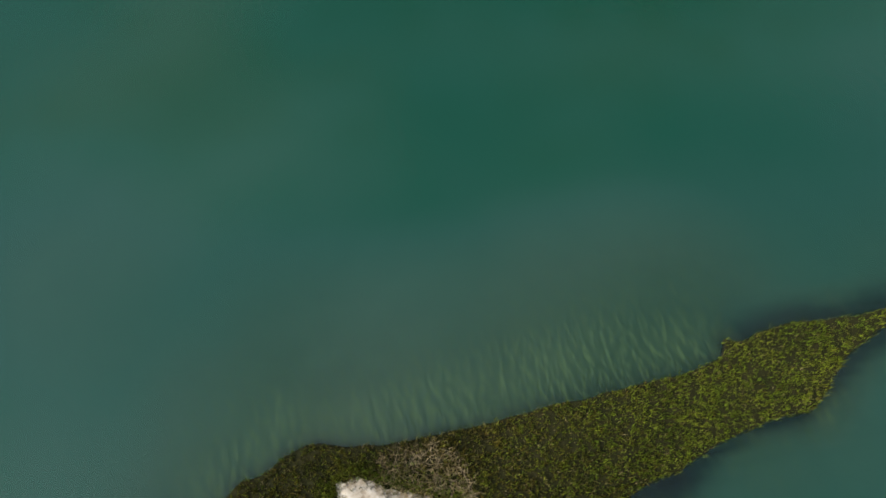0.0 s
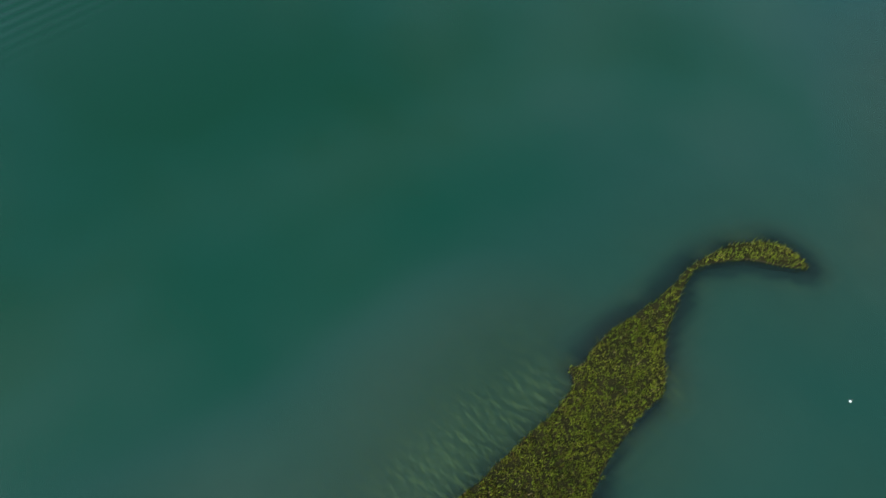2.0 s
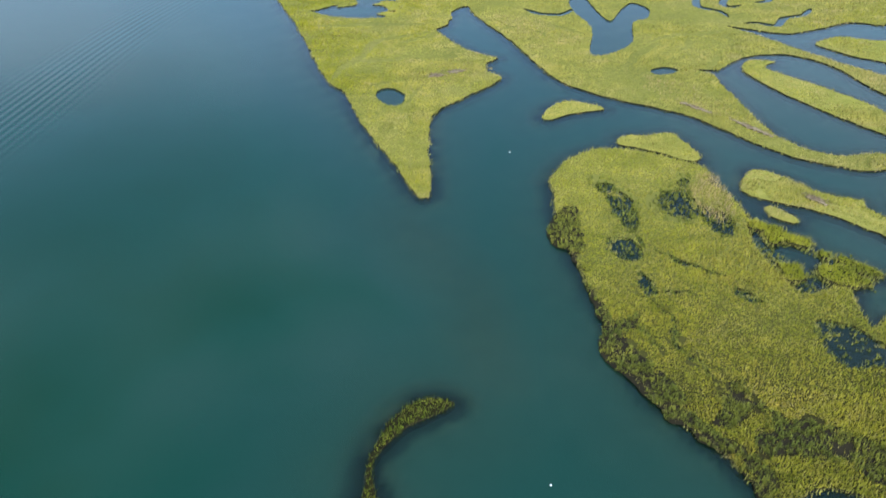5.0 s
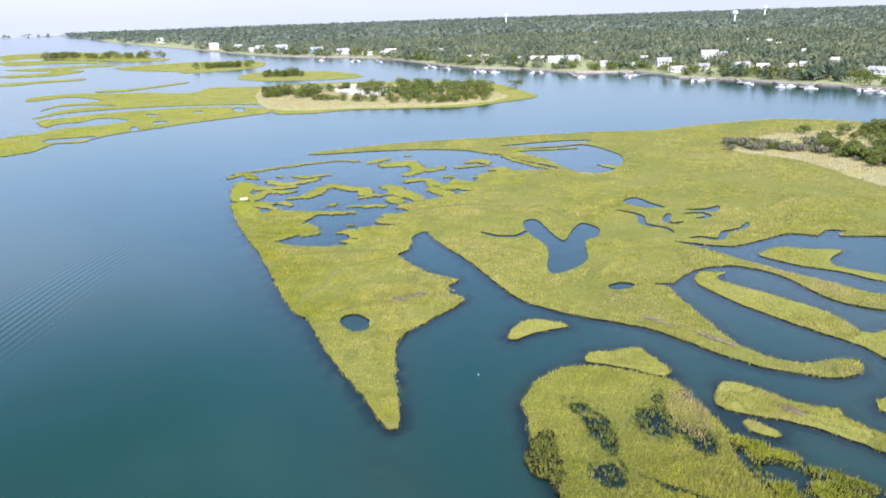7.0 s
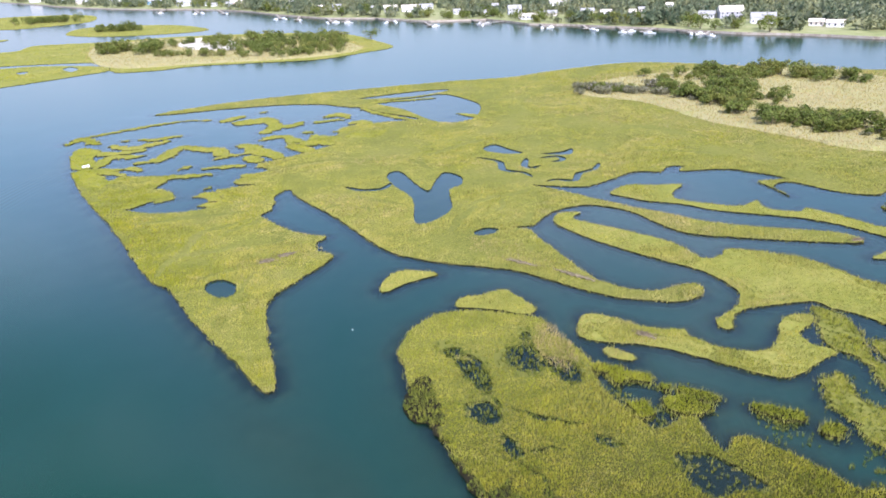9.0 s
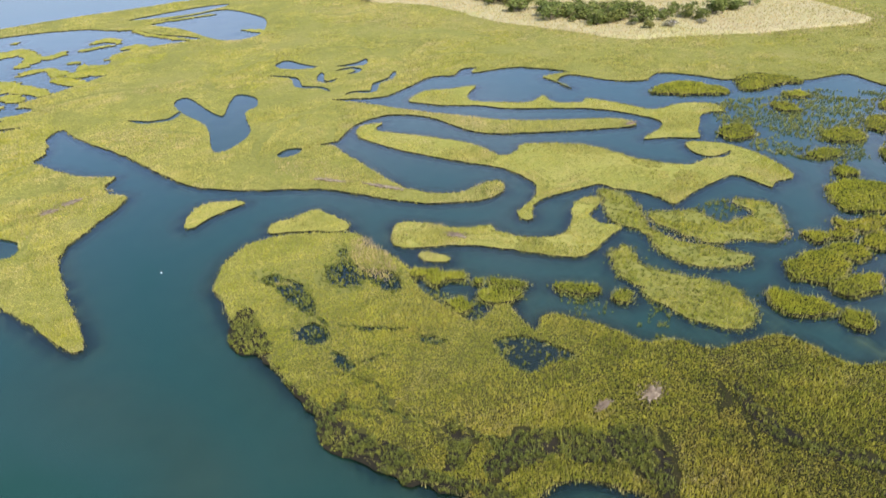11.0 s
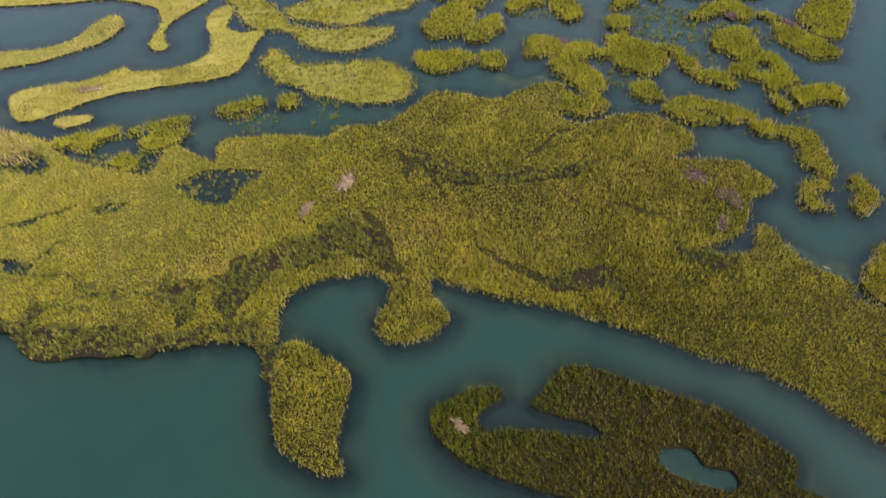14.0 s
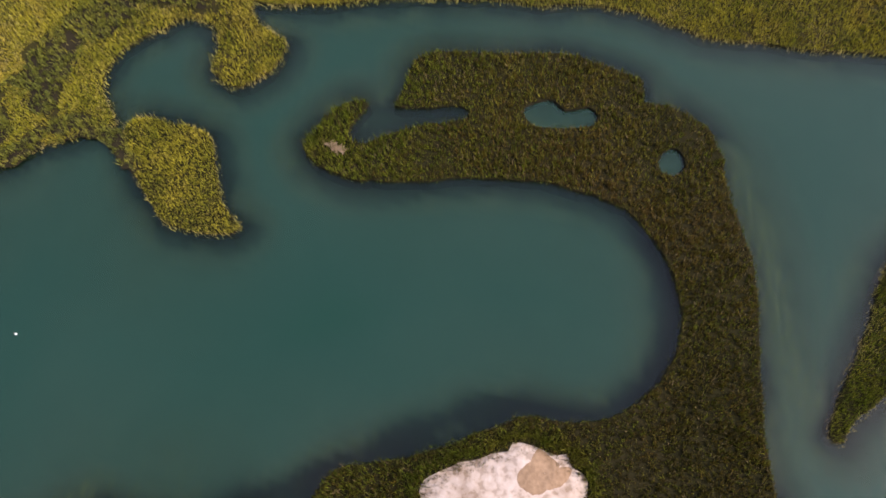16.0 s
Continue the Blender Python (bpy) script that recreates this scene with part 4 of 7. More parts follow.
thicket_4 = [
    (102.4, 52.7), (106.8, 49), (106.2, 45.4), (103.9, 43.7), (102.1, 47.6), (100.9, 51.3),
]
thicket_5 = [
    (96.4, 4), (96.5, 2.6), (93.5, 1.6), (92.2, 2.3), (93.7, 3.4),
]
thicket_6 = [
    (139.8, 126.7), (152.1, 122.9), (161.8, 118.2), (170.8, 108), (160.8, 99.1), (149.8, 92.7), (143.4, 88.7), (136, 82),
    (129.7, 84.8), (127.7, 90.2), (123.6, 97.4), (124.5, 103.1), (129.5, 106), (129, 116.1),
]
thicket_7 = [
    (165.7, 121.4), (176.9, 112.4), (185.5, 110), (183.6, 103.9), (171.1, 106.6), (161.7, 116.4),
]
thicket_8 = [
    (65.2, 67.2), (66.2, 63.9), (65.2, 60.5), (62.3, 58.3), (62.1, 56.4), (59.8, 55.3), (58.5, 58.5), (59.4, 61.2),
    (62.3, 62.4), (63.8, 65.2),
]
thicket_9 = [
    (36.1, 86.1), (37.8, 85.2), (39.6, 84.2), (40.5, 82.5), (39.6, 79.9), (38.5, 79.6), (39.5, 76.6), (39.3, 73.7),
    (37, 73.5), (37.7, 76.1), (37.8, 78), (36.1, 80), (34.7, 79.9), (34.4, 81.7),
]
thicket_10 = [
    (42.8, 78.6), (43.1, 77), (44.1, 74), (42.4, 72.2), (40.6, 72.1), (40.4, 74.6),
]
thicket_11 = [
    (54.2, 73.8), (57.7, 71.3), (59.3, 67.9), (58.2, 65.4), (54.6, 67.6), (52.9, 70.8),
]
thicket_12 = [
    (91.7, 85.1), (98.2, 85.8), (103.4, 83.5), (101, 80.7), (94.7, 79.5), (89.8, 81.6),
]
wet_0 = [
    (16.7, 100.2), (18.8, 100.1), (20.9, 96.9), (21.5, 94), (21.4, 90.9), (21.1, 88.1), (20, 87.4), (19.1, 90.1),
    (18, 92.5), (17.9, 94.5), (17.4, 96.5), (16.7, 98.2),
]
wet_1 = [
    (16.8, 85.1), (18.6, 85.1), (20.4, 84.3), (21, 82), (20.4, 79.7), (18.7, 79.9), (17, 81.1), (16.3, 83.3),
]
wet_2 = [
    (19.8, 78), (20.6, 76.3), (21.3, 74.5), (21.6, 72.2), (20.2, 71.9), (19.6, 73.7), (19.5, 76),
]
wet_3 = [
    (30.5, 102.7), (31.5, 100.6), (31, 97.1), (32.4, 94.6), (34.9, 93), (35.5, 90.8), (34.6, 87.9), (33.1, 86.8),
    (32, 88.3), (31.1, 92), (29.2, 90.8), (27, 91.9), (26, 96), (26.8, 98.4), (28.7, 98.7),
]
wet_4 = [
    (40.4, 67.6), (44.1, 67.4), (46.2, 65), (48.1, 60.6), (47.4, 59.4), (44.9, 60.9), (42.4, 60.2), (40.7, 61),
    (40.2, 64),
]
wet_5 = [
    (32, 74.3), (33.4, 73.8), (35.1, 71.4), (33.7, 71.3), (32, 72.8),
]
runnel_0 = [
    (22.9, 83), (24.4, 80.9), (27, 79.4), (29.3, 78), (32.5, 76.8),
]
runnel_1 = [
    (27.1, 71.8), (25.6, 72.7), (23.7, 72.9), (22.5, 72.6),
]
runnel_2 = [
    (18.6, 72), (20.4, 71.1), (21.8, 69.3), (22.8, 67.4), (22.8, 65.1), (22.4, 63.4), (22.9, 61.3), (24.2, 59.6),
    (25.3, 57.7),
]
runnel_3 = [
    (18.9, 67.9), (18, 67), (18.1, 65.4), (19.1, 65), (19.7, 63), (21.2, 62.4),
]
runnel_4 = [
    (21.1, 85.9), (21.5, 84.5), (21.6, 83),
]
reeds_0 = [
    (25.4, 55), (29.4, 54), (31.4, 51.8), (35.6, 51.2), (41.7, 47.8), (47.2, 45.5), (47.2, 40.9), (43.7, 36.2),
    (42.4, 36.4), (42.4, 39.3), (41.6, 42.1), (38, 44.1), (34.6, 46.1), (31.1, 46.9), (28.7, 46.9), (27.6, 47.6),
    (29.1, 50.5), (29.2, 53.3), (26.1, 50.1), (25.7, 51.6),
]
reeds_1 = [
    (10.7, 93.4), (12.2, 93.9), (13, 89.5), (13, 85.5), (13.1, 81.3), (12.1, 80.5), (13.1, 76.9), (12, 77.7),
    (10.7, 81), (8.5, 83.6), (8, 87.4), (9.2, 91),
]
reeds_2 = [
    (12.9, 74.6), (13.8, 71), (14.6, 68.6), (16, 66.3), (18, 68.3), (19, 68), (18.1, 65.5), (16.5, 64.5),
    (16.9, 62.3), (18.8, 59.2), (20.7, 57.4), (21.4, 54.9), (22.4, 51.7), (23.8, 49.5), (26, 47.2), (28.1, 46),
    (28.4, 44.3), (28.3, 41.2), (27.2, 38.8), (24.3, 35.9), (23.3, 36.9), (25.6, 40.3), (26.3, 42.9), (25.7, 44.8),
    (23.2, 47.5), (20.5, 49.8), (18.6, 52.4), (16.7, 55.3), (14.7, 58), (13.6, 60.2), (13.5, 62.9), (13.8, 65.1),
    (13.4, 67.9), (12.9, 72.3),
]
reeds_3 = [
    (27.3, 57.2), (28.6, 57.3), (29.8, 55.5), (27.2, 51.7), (24.9, 49.9), (24.2, 50.6), (26.4, 53.7),
]
reeds_4 = [
    (62.5, 46.4), (61.4, 40.7), (62, 35.8), (65.4, 30.7), (71, 24.1), (69.8, 22.4), (67.2, 25), (62.7, 30.5),
    (59.4, 35.6), (58.9, 39.7),
]
reeds_5 = [
    (50.2, 20.2), (52.7, 17.5), (55.6, 14.9), (53.7, 13.7), (52.7, 11.3), (51.3, 10.1), (51.2, 11.6), (51.7, 13.7),
    (50.3, 16.3), (49.1, 18.6),
]
reeds_6 = [
    (62.3, 8.6), (63.4, 5.9), (62.6, 2.6), (61.4, 2.8), (60.5, 6.1), (60.9, 8.4),
]
crease_0 = [
    (48.9, 45.2), (47.7, 41.5), (45.3, 38.4), (43.4, 35.9), (42.5, 33.7),
]
crease_1 = [
    (65.5, 20.5), (65.5, 16.3), (66.2, 11.4),
]
crease_2 = [
    (50.7, 29.5), (49.6, 24.3), (49.8, 20.2), (50, 15.1),
]
crease_3 = [
    (61.1, 47.9), (59.4, 44.6), (56.6, 43.3),
]
crease_4 = [
    (66.7, 32), (71.8, 30.8), (75.9, 30.2), (76.3, 29.2),
]
crease_5 = [
    (60.6, 45), (58.9, 41.5), (55.3, 36.5),
]
crease_6 = [
    (-36.1, 153.7), (-31.2, 154.7), (-25, 155.5), (-21.4, 158.6),
]
crease_7 = [
    (-13.6, 221.7), (-2.9, 226), (9.9, 225.1), (20.5, 221),
]
crease_8 = [
    (7.1, 186.2), (14.9, 179.5), (20.4, 175.3),
]
crease_9 = [
    (33.5, 222.8), (46.5, 233.2), (55.5, 238.8),
]
crease_10 = [
    (27.5, 153.2), (32.6, 163.7), (37.7, 169.8),
]
crease_11 = [
    (34.9, 170.3), (42.6, 175.5), (50.4, 176.6), (54.5, 180.4),
]
crease_12 = [
    (41.3, 164), (44.2, 168.8), (44.5, 173.3),
]
crease_13 = [
    (66.7, 236.5), (74.8, 237.4), (83, 232.4), (83.5, 222.9),
]
crease_14 = [
    (83.4, 217.6), (87.5, 214), (88.4, 206.3),
]
crease_15 = [
    (-36.4, 142.5), (-35.5, 150.2), (-32.8, 156.7), (-30.6, 167.8), (-22.9, 172.8), (-17.4, 176.4),
]
crease_16 = [
    (-48.2, 179), (-41.1, 179.7), (-35.5, 181.1), (-25.2, 181.3), (-19.3, 181.7),
]
crease_17 = [
    (-25, 166.9), (-18.5, 172.1), (-14.7, 178.2),
]
crease_18 = [
    (49.1, 161.6), (45.3, 153.1), (41.6, 149.2),
]
crease_19 = [
    (29.7, 222.1), (30, 211.1), (31.9, 206.9),
]
crease_20 = [
    (-16.1, 141.1), (-17.9, 135.6), (-18.9, 129.7),
]
crease_21 = [
    (-27.7, 139.8), (-24.5, 142.3), (-19.8, 143.2),
]
crease_22 = [
    (104.9, 248.1), (113.3, 239.1), (121.5, 227.2), (128, 218),
]
crease_23 = [
    (89.3, 293), (96.7, 286.3), (109.2, 288.3),
]
crease_24 = [
    (98.1, 209.2), (107.3, 206.1), (115.3, 201.3), (124.6, 196.3),
]
crease_25 = [
    (-2.9, 176.3), (3, 180), (11.5, 174),
]
ochre_0 = [
    (-19.9, 144.1), (-17, 152.6), (-9.5, 156.9), (-4.2, 153.5), (-3, 147.2), (-9, 142.3), (-14.7, 138), (-18.9, 136.3),
]
ochre_1 = [
    (29.7, 147.5), (36.1, 147.6), (42.4, 138.4), (45.7, 126.3), (37.7, 129.9), (31.3, 137.5),
]
ochre_2 = [
    (90.5, 305.8), (116.3, 307.8), (128.3, 267.5), (140.5, 248.2), (149.3, 228.2), (137.3, 214.6), (122.7, 233.6), (101.9, 256.5),
    (88.1, 281.2),
]
ochre_3 = [
    (8.1, 226.1), (21.1, 227.3), (33.1, 220), (25.2, 214.6), (11.3, 217.2),
]
ochre_4 = [
    (-2.9, 188.4), (6.4, 188.4), (16.3, 177.9), (18, 166.4), (8.4, 170.9), (0, 179.5),
]
gashes = [
    (75.3, 11.4), (73.1, 6.5), (68.4, 5.9), (117.1, 19.6), (119, 10.7), (96.8, 39.9), (107.8, 44.6), (124.3, 70.3),
    (118.4, 56.6),
]
bank_a = [
    (-84.1, 255.4), (-85.7, 267), (-83, 270.2), (-76.2, 262.5), (-76.6, 254), (-73.5, 245.3), (-74.2, 240.1), (-79.5, 241.1),
]
bank_b = [
    (-78.2, 236.4), (-74.5, 238), (-70, 232.1), (-65.1, 224.3), (-64, 215.8), (-66, 213.1), (-69.9, 217.5), (-74.4, 226),
]
PATCHES = [patch_0, patch_1, patch_2, patch_3, patch_4, patch_5, patch_6, patch_7, patch_8, patch_9, patch_10, patch_11, patch_12, patch_13, patch_14, patch_15, patch_16, patch_17, patch_18, patch_19, patch_20, patch_21, patch_22, patch_23, patch_24, patch_25, patch_26, patch_27, patch_28, patch_29, patch_30, patch_31, patch_32, patch_33, patch_34, patch_35, patch_36, patch_37, patch_38, patch_39, patch_40, patch_41, patch_42, patch_43, patch_44, patch_45, patch_46, patch_47, patch_48, patch_49, patch_50, patch_51, patch_52, patch_53, patch_54, patch_55, patch_56, patch_57, patch_58, patch_59, patch_60, patch_61, patch_62, patch_63, patch_64, patch_65, patch_66, patch_67, patch_68, patch_69]
BARS = [(bar_0, 1.6), (bar_1, 1.8), (bar_2, 1.3), (bar_3, 2.2)]
RIDGES = [(ridge_0, 3), (ridge_1, 2), (ridge_2, 2.2), (ridge_3, 1.6), (ridge_4, 4), (ridge_5, 8), (ridge_6, 1.6), (ridge_7, 4.5), (ridge_8, 4), (ridge_9, 1.6), (ridge_10, 2.4), (ridge_11, 4), (ridge_12, 4), (ridge_13, 3.6), (ridge_14, 4), (ridge_15, 5), (ridge_16, 2.2), (ridge_17, 4.5), (ridge_18, 5.5), (ridge_19, 3.6), (ridge_20, 5), (ridge_21, 3), (ridge_22, 5), (ridge_23, 4.5), (ridge_24, 3.2), (ridge_25, 2.4), (ridge_26, 1.6), (ridge_27, 2.8), (ridge_28, 2.2), (ridge_29, 3), (ridge_30, 3), (ridge_31, 3.6), (ridge_32, 4), (ridge_33, 4), (ridge_34, 5), (ridge_35, 3.6), (ridge_36, 3.6), (ridge_37, 1.5), (ridge_38, 3), (ridge_39, 3.6), (ridge_40, 4), (ridge_41, 2.2), (ridge_42, 3.6), (ridge_43, 2.4), (ridge_44, 4), (ridge_45, 4.5), (ridge_46, 4.5), (ridge_47, 2.4), (ridge_48, 2.4), (ridge_49, 2.2), (ridge_50, 3), (ridge_51, 3)]
THICKETS = [thicket_0, thicket_1, thicket_2, thicket_3, thicket_4, thicket_5, thicket_6, thicket_7, thicket_8, thicket_9, thicket_10, thicket_11, thicket_12]
WETS = [wet_0, wet_1, wet_2, wet_3, wet_4, wet_5]
RUNNELS = [(runnel_0, 0.9), (runnel_1, 1), (runnel_2, 0.8), (runnel_3, 0.8), (runnel_4, 0.7)]
REEDBEDS = [reeds_0, reeds_1, reeds_2, reeds_3, reeds_4, reeds_5, reeds_6]
CREASES = [(crease_0, 1.6), (crease_1, 1), (crease_2, 1.4), (crease_3, 1.6), (crease_4, 1.2), (crease_5, 1), (crease_6, 1.6), (crease_7, 1.5), (crease_8, 1.4), (crease_9, 2), (crease_10, 1.6), (crease_11, 1.4), (crease_12, 1), (crease_13, 1.6), (crease_14, 1.4), (crease_15, 1.4), (crease_16, 1.6), (crease_17, 1.2), (crease_18, 1.2), (crease_19, 1.4), (crease_20, 0.8), (crease_21, 0.8), (crease_22, 2), (crease_23, 2.5), (crease_24, 1.6), (crease_25, 1)]
HOUSES_INLAND = [
    (315, 982, 7, 5, 0), (446, 1154, 10, 5, 0), (460, 1115, 9, 5, 0), (437, 1027, 7, 4, 0), (222, 1218, 9, 5, 0),
    (337, 1946, 11, 8, 0), (279, 1167, 8, 5, 0), (209, 837, 5, 4, 0), (157, 1328, 7, 4, 0), (93, 1510, 11, 5, 0),
    (-565, 1997, 13, 7, 0), (-417, 1939, 12, 6, 0), (-140, 1333, 7, 5, 0), (396, 862, 6, 4, 0), (364, 723, 6, 3, 0),
    (365, 1070, 7, 4, 0), (528, 1174, 9, 4, 0), (-26, 1166, 6, 4, 0),
]
HOUSES_WEST = [
    (-857, 2145, 18, 16, 0), (-507, 1547, 18, 13, 0), (-442, 1502, 15, 10, 0), (-388, 1401, 11, 7, 1), (-382, 1439, 16, 9, 0),
    (-327, 1381, 22, 11, 0), (-289, 1336, 11, 6, 1), (-240, 1267, 20, 9, 2), (-182, 1180, 19, 9, 0), (-150, 1160, 7, 6, 0),
    (-133, 1135, 9, 5, 0), (-109, 1105, 9, 7, 0), (-100, 1114, 16, 9, 3), (34, 922, 10, 7, 0), (16, 954, 6, 4, 0),
]
HOUSES_MIDDLE = [
    (75, 889, 7, 8, 0), (92, 860, 15, 7, 0), (113, 848, 19, 7, 0), (134, 868, 15, 6, 0), (152, 774, 6, 7, 0),
    (175, 731, 8, 6, 0), (203, 734, 13, 9, 0), (202, 676, 20, 3, 0), (227, 700, 17, 5, 1), (279, 829, 17, 9, 0),
    (305, 858, 7, 6, 0),
]
HOUSES_EAST = [
    (268, 703, 13, 5, 0), (277, 677, 10, 5, 0), (296, 661, 6, 6, 0), (318, 686, 8, 4, 1), (336, 598, 14, 6, 0),
    (352, 588, 19, 10, 4), (350, 537, 18, 8, 0), (370, 500, 10, 4, 1), (376, 487, 12, 4, 0),
]
DOCKS = [
    (-198, 1131, -196, 1050),
    (-158, 1094, -138, 1007),
    (-119, 1046, -103, 966),
    (-38, 901, -31, 841),
    (-10, 858, -13, 807),
    (18, 810, 22, 761),
    (43, 799, 34, 748),
    (68, 779, 78, 729),
    (106, 711, 107, 665),
    (153, 704, 155, 664),
    (174, 669, 147, 650),
    (196, 624, 193, 599),
    (223, 593, 217, 565),
    (243, 570, 238, 540),
    (263, 544, 244, 521),
    (273, 523, 273, 500),
    (286, 503, 273, 485),
]


# ---------------------------------------------------------------- shapes
def smooth(points, step=1.0, wobble=0.25, closed=True):
    """A shore line: a spline through the plan's points, with a fine uneven edge."""
    p = np.array(points, float)
    n = len(p)
    out = []
    for i in range(n if closed else n - 1):
        a, b, c, d = (p[(i + k) % n] if closed else p[min(max(i + k, 0), n - 1)] for k in (-1, 0, 1, 2))
        count = max(2, min(14, int(np.linalg.norm(c - b) / step)))
        t = np.linspace(0, 1, count, endpoint=False)[:, None]
        out.append(0.5 * (2 * b + (c - a) * t + (2 * a - 5 * b + 4 * c - d) * t**2 + (3 * b - a - 3 * c + d) * t**3))
    q = np.concatenate(out)
    for k in range(len(q)):
        v = Vector((q[k][0] * 0.6, q[k][1] * 0.6, 3.1))
        q[k][0] += wobble * noise.noise(v)
        q[k][1] += wobble * noise.noise(v + Vector((40, 9, 5)))
    return q


def strip(points, width):
    """The outline of a narrow creek or ridge along a line, tapering at both ends."""
    p = smooth(points, 2.0, 0.0, closed=False)
    p = np.vstack([p, points[-1]])
    d = np.gradient(p, axis=0)
    d /= np.linalg.norm(d, axis=1)[:, None] + 1e-9
    s = np.linspace(0, 1, len(p))
    w = width * 0.5 * (0.25 + 0.75 * np.sin(np.pi * s) ** 0.5)
    side = np.stack([-d[:, 1], d[:, 0]], 1) * w[:, None]
    return np.vstack([p + side, (p - side)[::-1]])


def inside(poly, pts):
    """Which points lie in a polygon (even-odd)."""
    order = np.argsort(pts[:, 1], kind="stable")
    x, y = pts[order, 0], pts[order, 1]
    res = np.zeros(len(pts), bool)
    for (x0, y0), (x1, y1) in zip(poly, np.roll(poly, -1, axis=0)):
        if y0 == y1:
            continue
        lo, hi = np.searchsorted(y, (min(y0, y1), max(y0, y1)))
        res[lo:hi] ^= x[lo:hi] < (x1 - x0) * (y[lo:hi] - y0) / (y1 - y0) + x0
    out = np.zeros(len(pts), bool)
    out[order] = res
    return out


def mesh_of(name, verts, faces, mats, smooth_shade=False):
    me = bpy.data.meshes.new(name)
    me.from_pydata(verts, [], faces)
    for m in mats if isinstance(mats, (list, tuple)) else [mats]:
        me.materials.append(m)
    if smooth_shade:
        me.polygons.foreach_set("use_smooth", [True] * len(me.polygons))
    me.update()
    return me


def part(name, me, parent, label="", kind=""):
    ob = new(name, me)
    ob.parent = parent
    return tagged(ob, label, kind=kind)


def tri_mesh(name, xyz, mat):
    """A mesh of loose triangles from an array (n, 3, 3)."""
    n = len(xyz)
    me = bpy.data.meshes.new(name)
    me.vertices.add(3 * n)
    me.vertices.foreach_set("co", xyz.astype(np.float32).ravel())
    me.loops.add(3 * n)
    me.loops.foreach_set("vertex_index", np.arange(3 * n, dtype=np.int32))
    me.polygons.add(n)
    me.polygons.foreach_set("loop_start", np.arange(0, 3 * n, 3, dtype=np.int32))
    me.polygons.foreach_set("loop_total", np.full(n, 3, np.int32))
    me.materials.append(mat)
    me.update(calc_edges=True)
    return me


rng = np.random.default_rng(7)


def field(pts, scale, seed):
    """Smooth noise from -1 to 1 at many places at once."""
    table = np.random.default_rng(seed).uniform(-1, 1, (256, 256))
    q = pts * scale + 500.0
    i = np.floor(q).astype(int)
    f = q - i
    f = f * f * (3 - 2 * f)
    a, b = i[:, 0] % 256, i[:, 1] % 256
    c, d = (a + 1) % 256, (b + 1) % 256
    low = table[a, b] * (1 - f[:, 0]) + table[c, b] * f[:, 0]
    high = table[a, d] * (1 - f[:, 0]) + table[c, d] * f[:, 0]
    return low * (1 - f[:, 1]) + high * f[:, 1]


SHORES, LANDS = [], []


def dense(edge):
    """The shore line in short even steps near the middle of the plan, longer ones far off."""
    nxt = np.roll(edge, -1, axis=0)
    gap = 0.4 + 0.02 * max(0.0, np.linalg.norm(edge, axis=1).min() - 60.0)
    count = np.maximum(1, np.ceil(np.linalg.norm(nxt - edge, axis=1) / gap)).astype(int)
    k = np.repeat(np.arange(len(edge)), count)
    t = (np.arange(len(k)) - np.repeat(np.cumsum(count) - count, count)) / count[k]
    return edge[k] + (nxt - edge)[k] * t[:, None]


def fill(outline, holes):
    """Triangles that fill an outline but for its holes."""
    bm = bmesh.new()
    for loop in (outline, *holes):
        vs = [bm.verts.new((x, y, 0)) for x, y in loop]
        for a, b in zip(vs, vs[1:] + vs[:1]):
            bm.edges.new((a, b))
    bmesh.ops.triangle_fill(bm, use_beauty=True, use_dissolve=False, edges=bm.edges[:])
    bm.verts.index_update()
    verts = [(v.co.x, v.co.y) for v in bm.verts]
    faces = [[v.index for v in f.verts] for f in bm.faces]
    bm.free()
    return verts, faces


def grow(pts, tall, base=0.08, lean=0.22, wide=1.0):
    """Blades at the given places in loose clumps, broader and fewer with distance from the middle of the plan."""
    n = len(pts)
    dist = np.sqrt((pts**2).sum(1) + 60.0**2)
    w = 0.0008 * dist * rng.uniform(0.6, 1.4, n) * wide
    h = tall * rng.uniform(0.5, 1.2, n) * np.clip(1.2 - 0.0022 * dist, 0.6, 1.0) * (dist / 75.0) ** 0.35
    turn = rng.uniform(0, np.pi, n)
    lx, ly = rng.normal(0, lean, n) * h + 0.10 * h, rng.normal(0, lean, n) * h + 0.10 * h
    out = np.empty((n, 3, 3))
    dx, dy = np.cos(turn) * w * 0.5, np.sin(turn) * w * 0.5
    out[:, 0] = np.stack([pts[:, 0] - dx, pts[:, 1] - dy, np.full(n, base)], 1)
    out[:, 1] = np.stack([pts[:, 0] + dx, pts[:, 1] + dy, np.full(n, base)], 1)
    out[:, 2] = np.stack([pts[:, 0] + lx, pts[:, 1] + ly, base + h], 1)
    return out


def brown_share(pts):
    """Share of brown blades: larger towards the south, with uneven patches."""
    v = 0.7 * field(pts, 0.11, 2)
    w = np.clip((62.0 - pts[:, 1]) / 48.0, 0, 1) * np.clip((115.0 - pts[:, 0]) / 50.0, 0, 1)
    return np.clip(0.22 * w + 0.18 * np.clip((32.0 - pts[:, 1]) / 30.0, 0, 1) * (w > 0) + 0.5 * v * (0.3 + w), 0, 0.92)


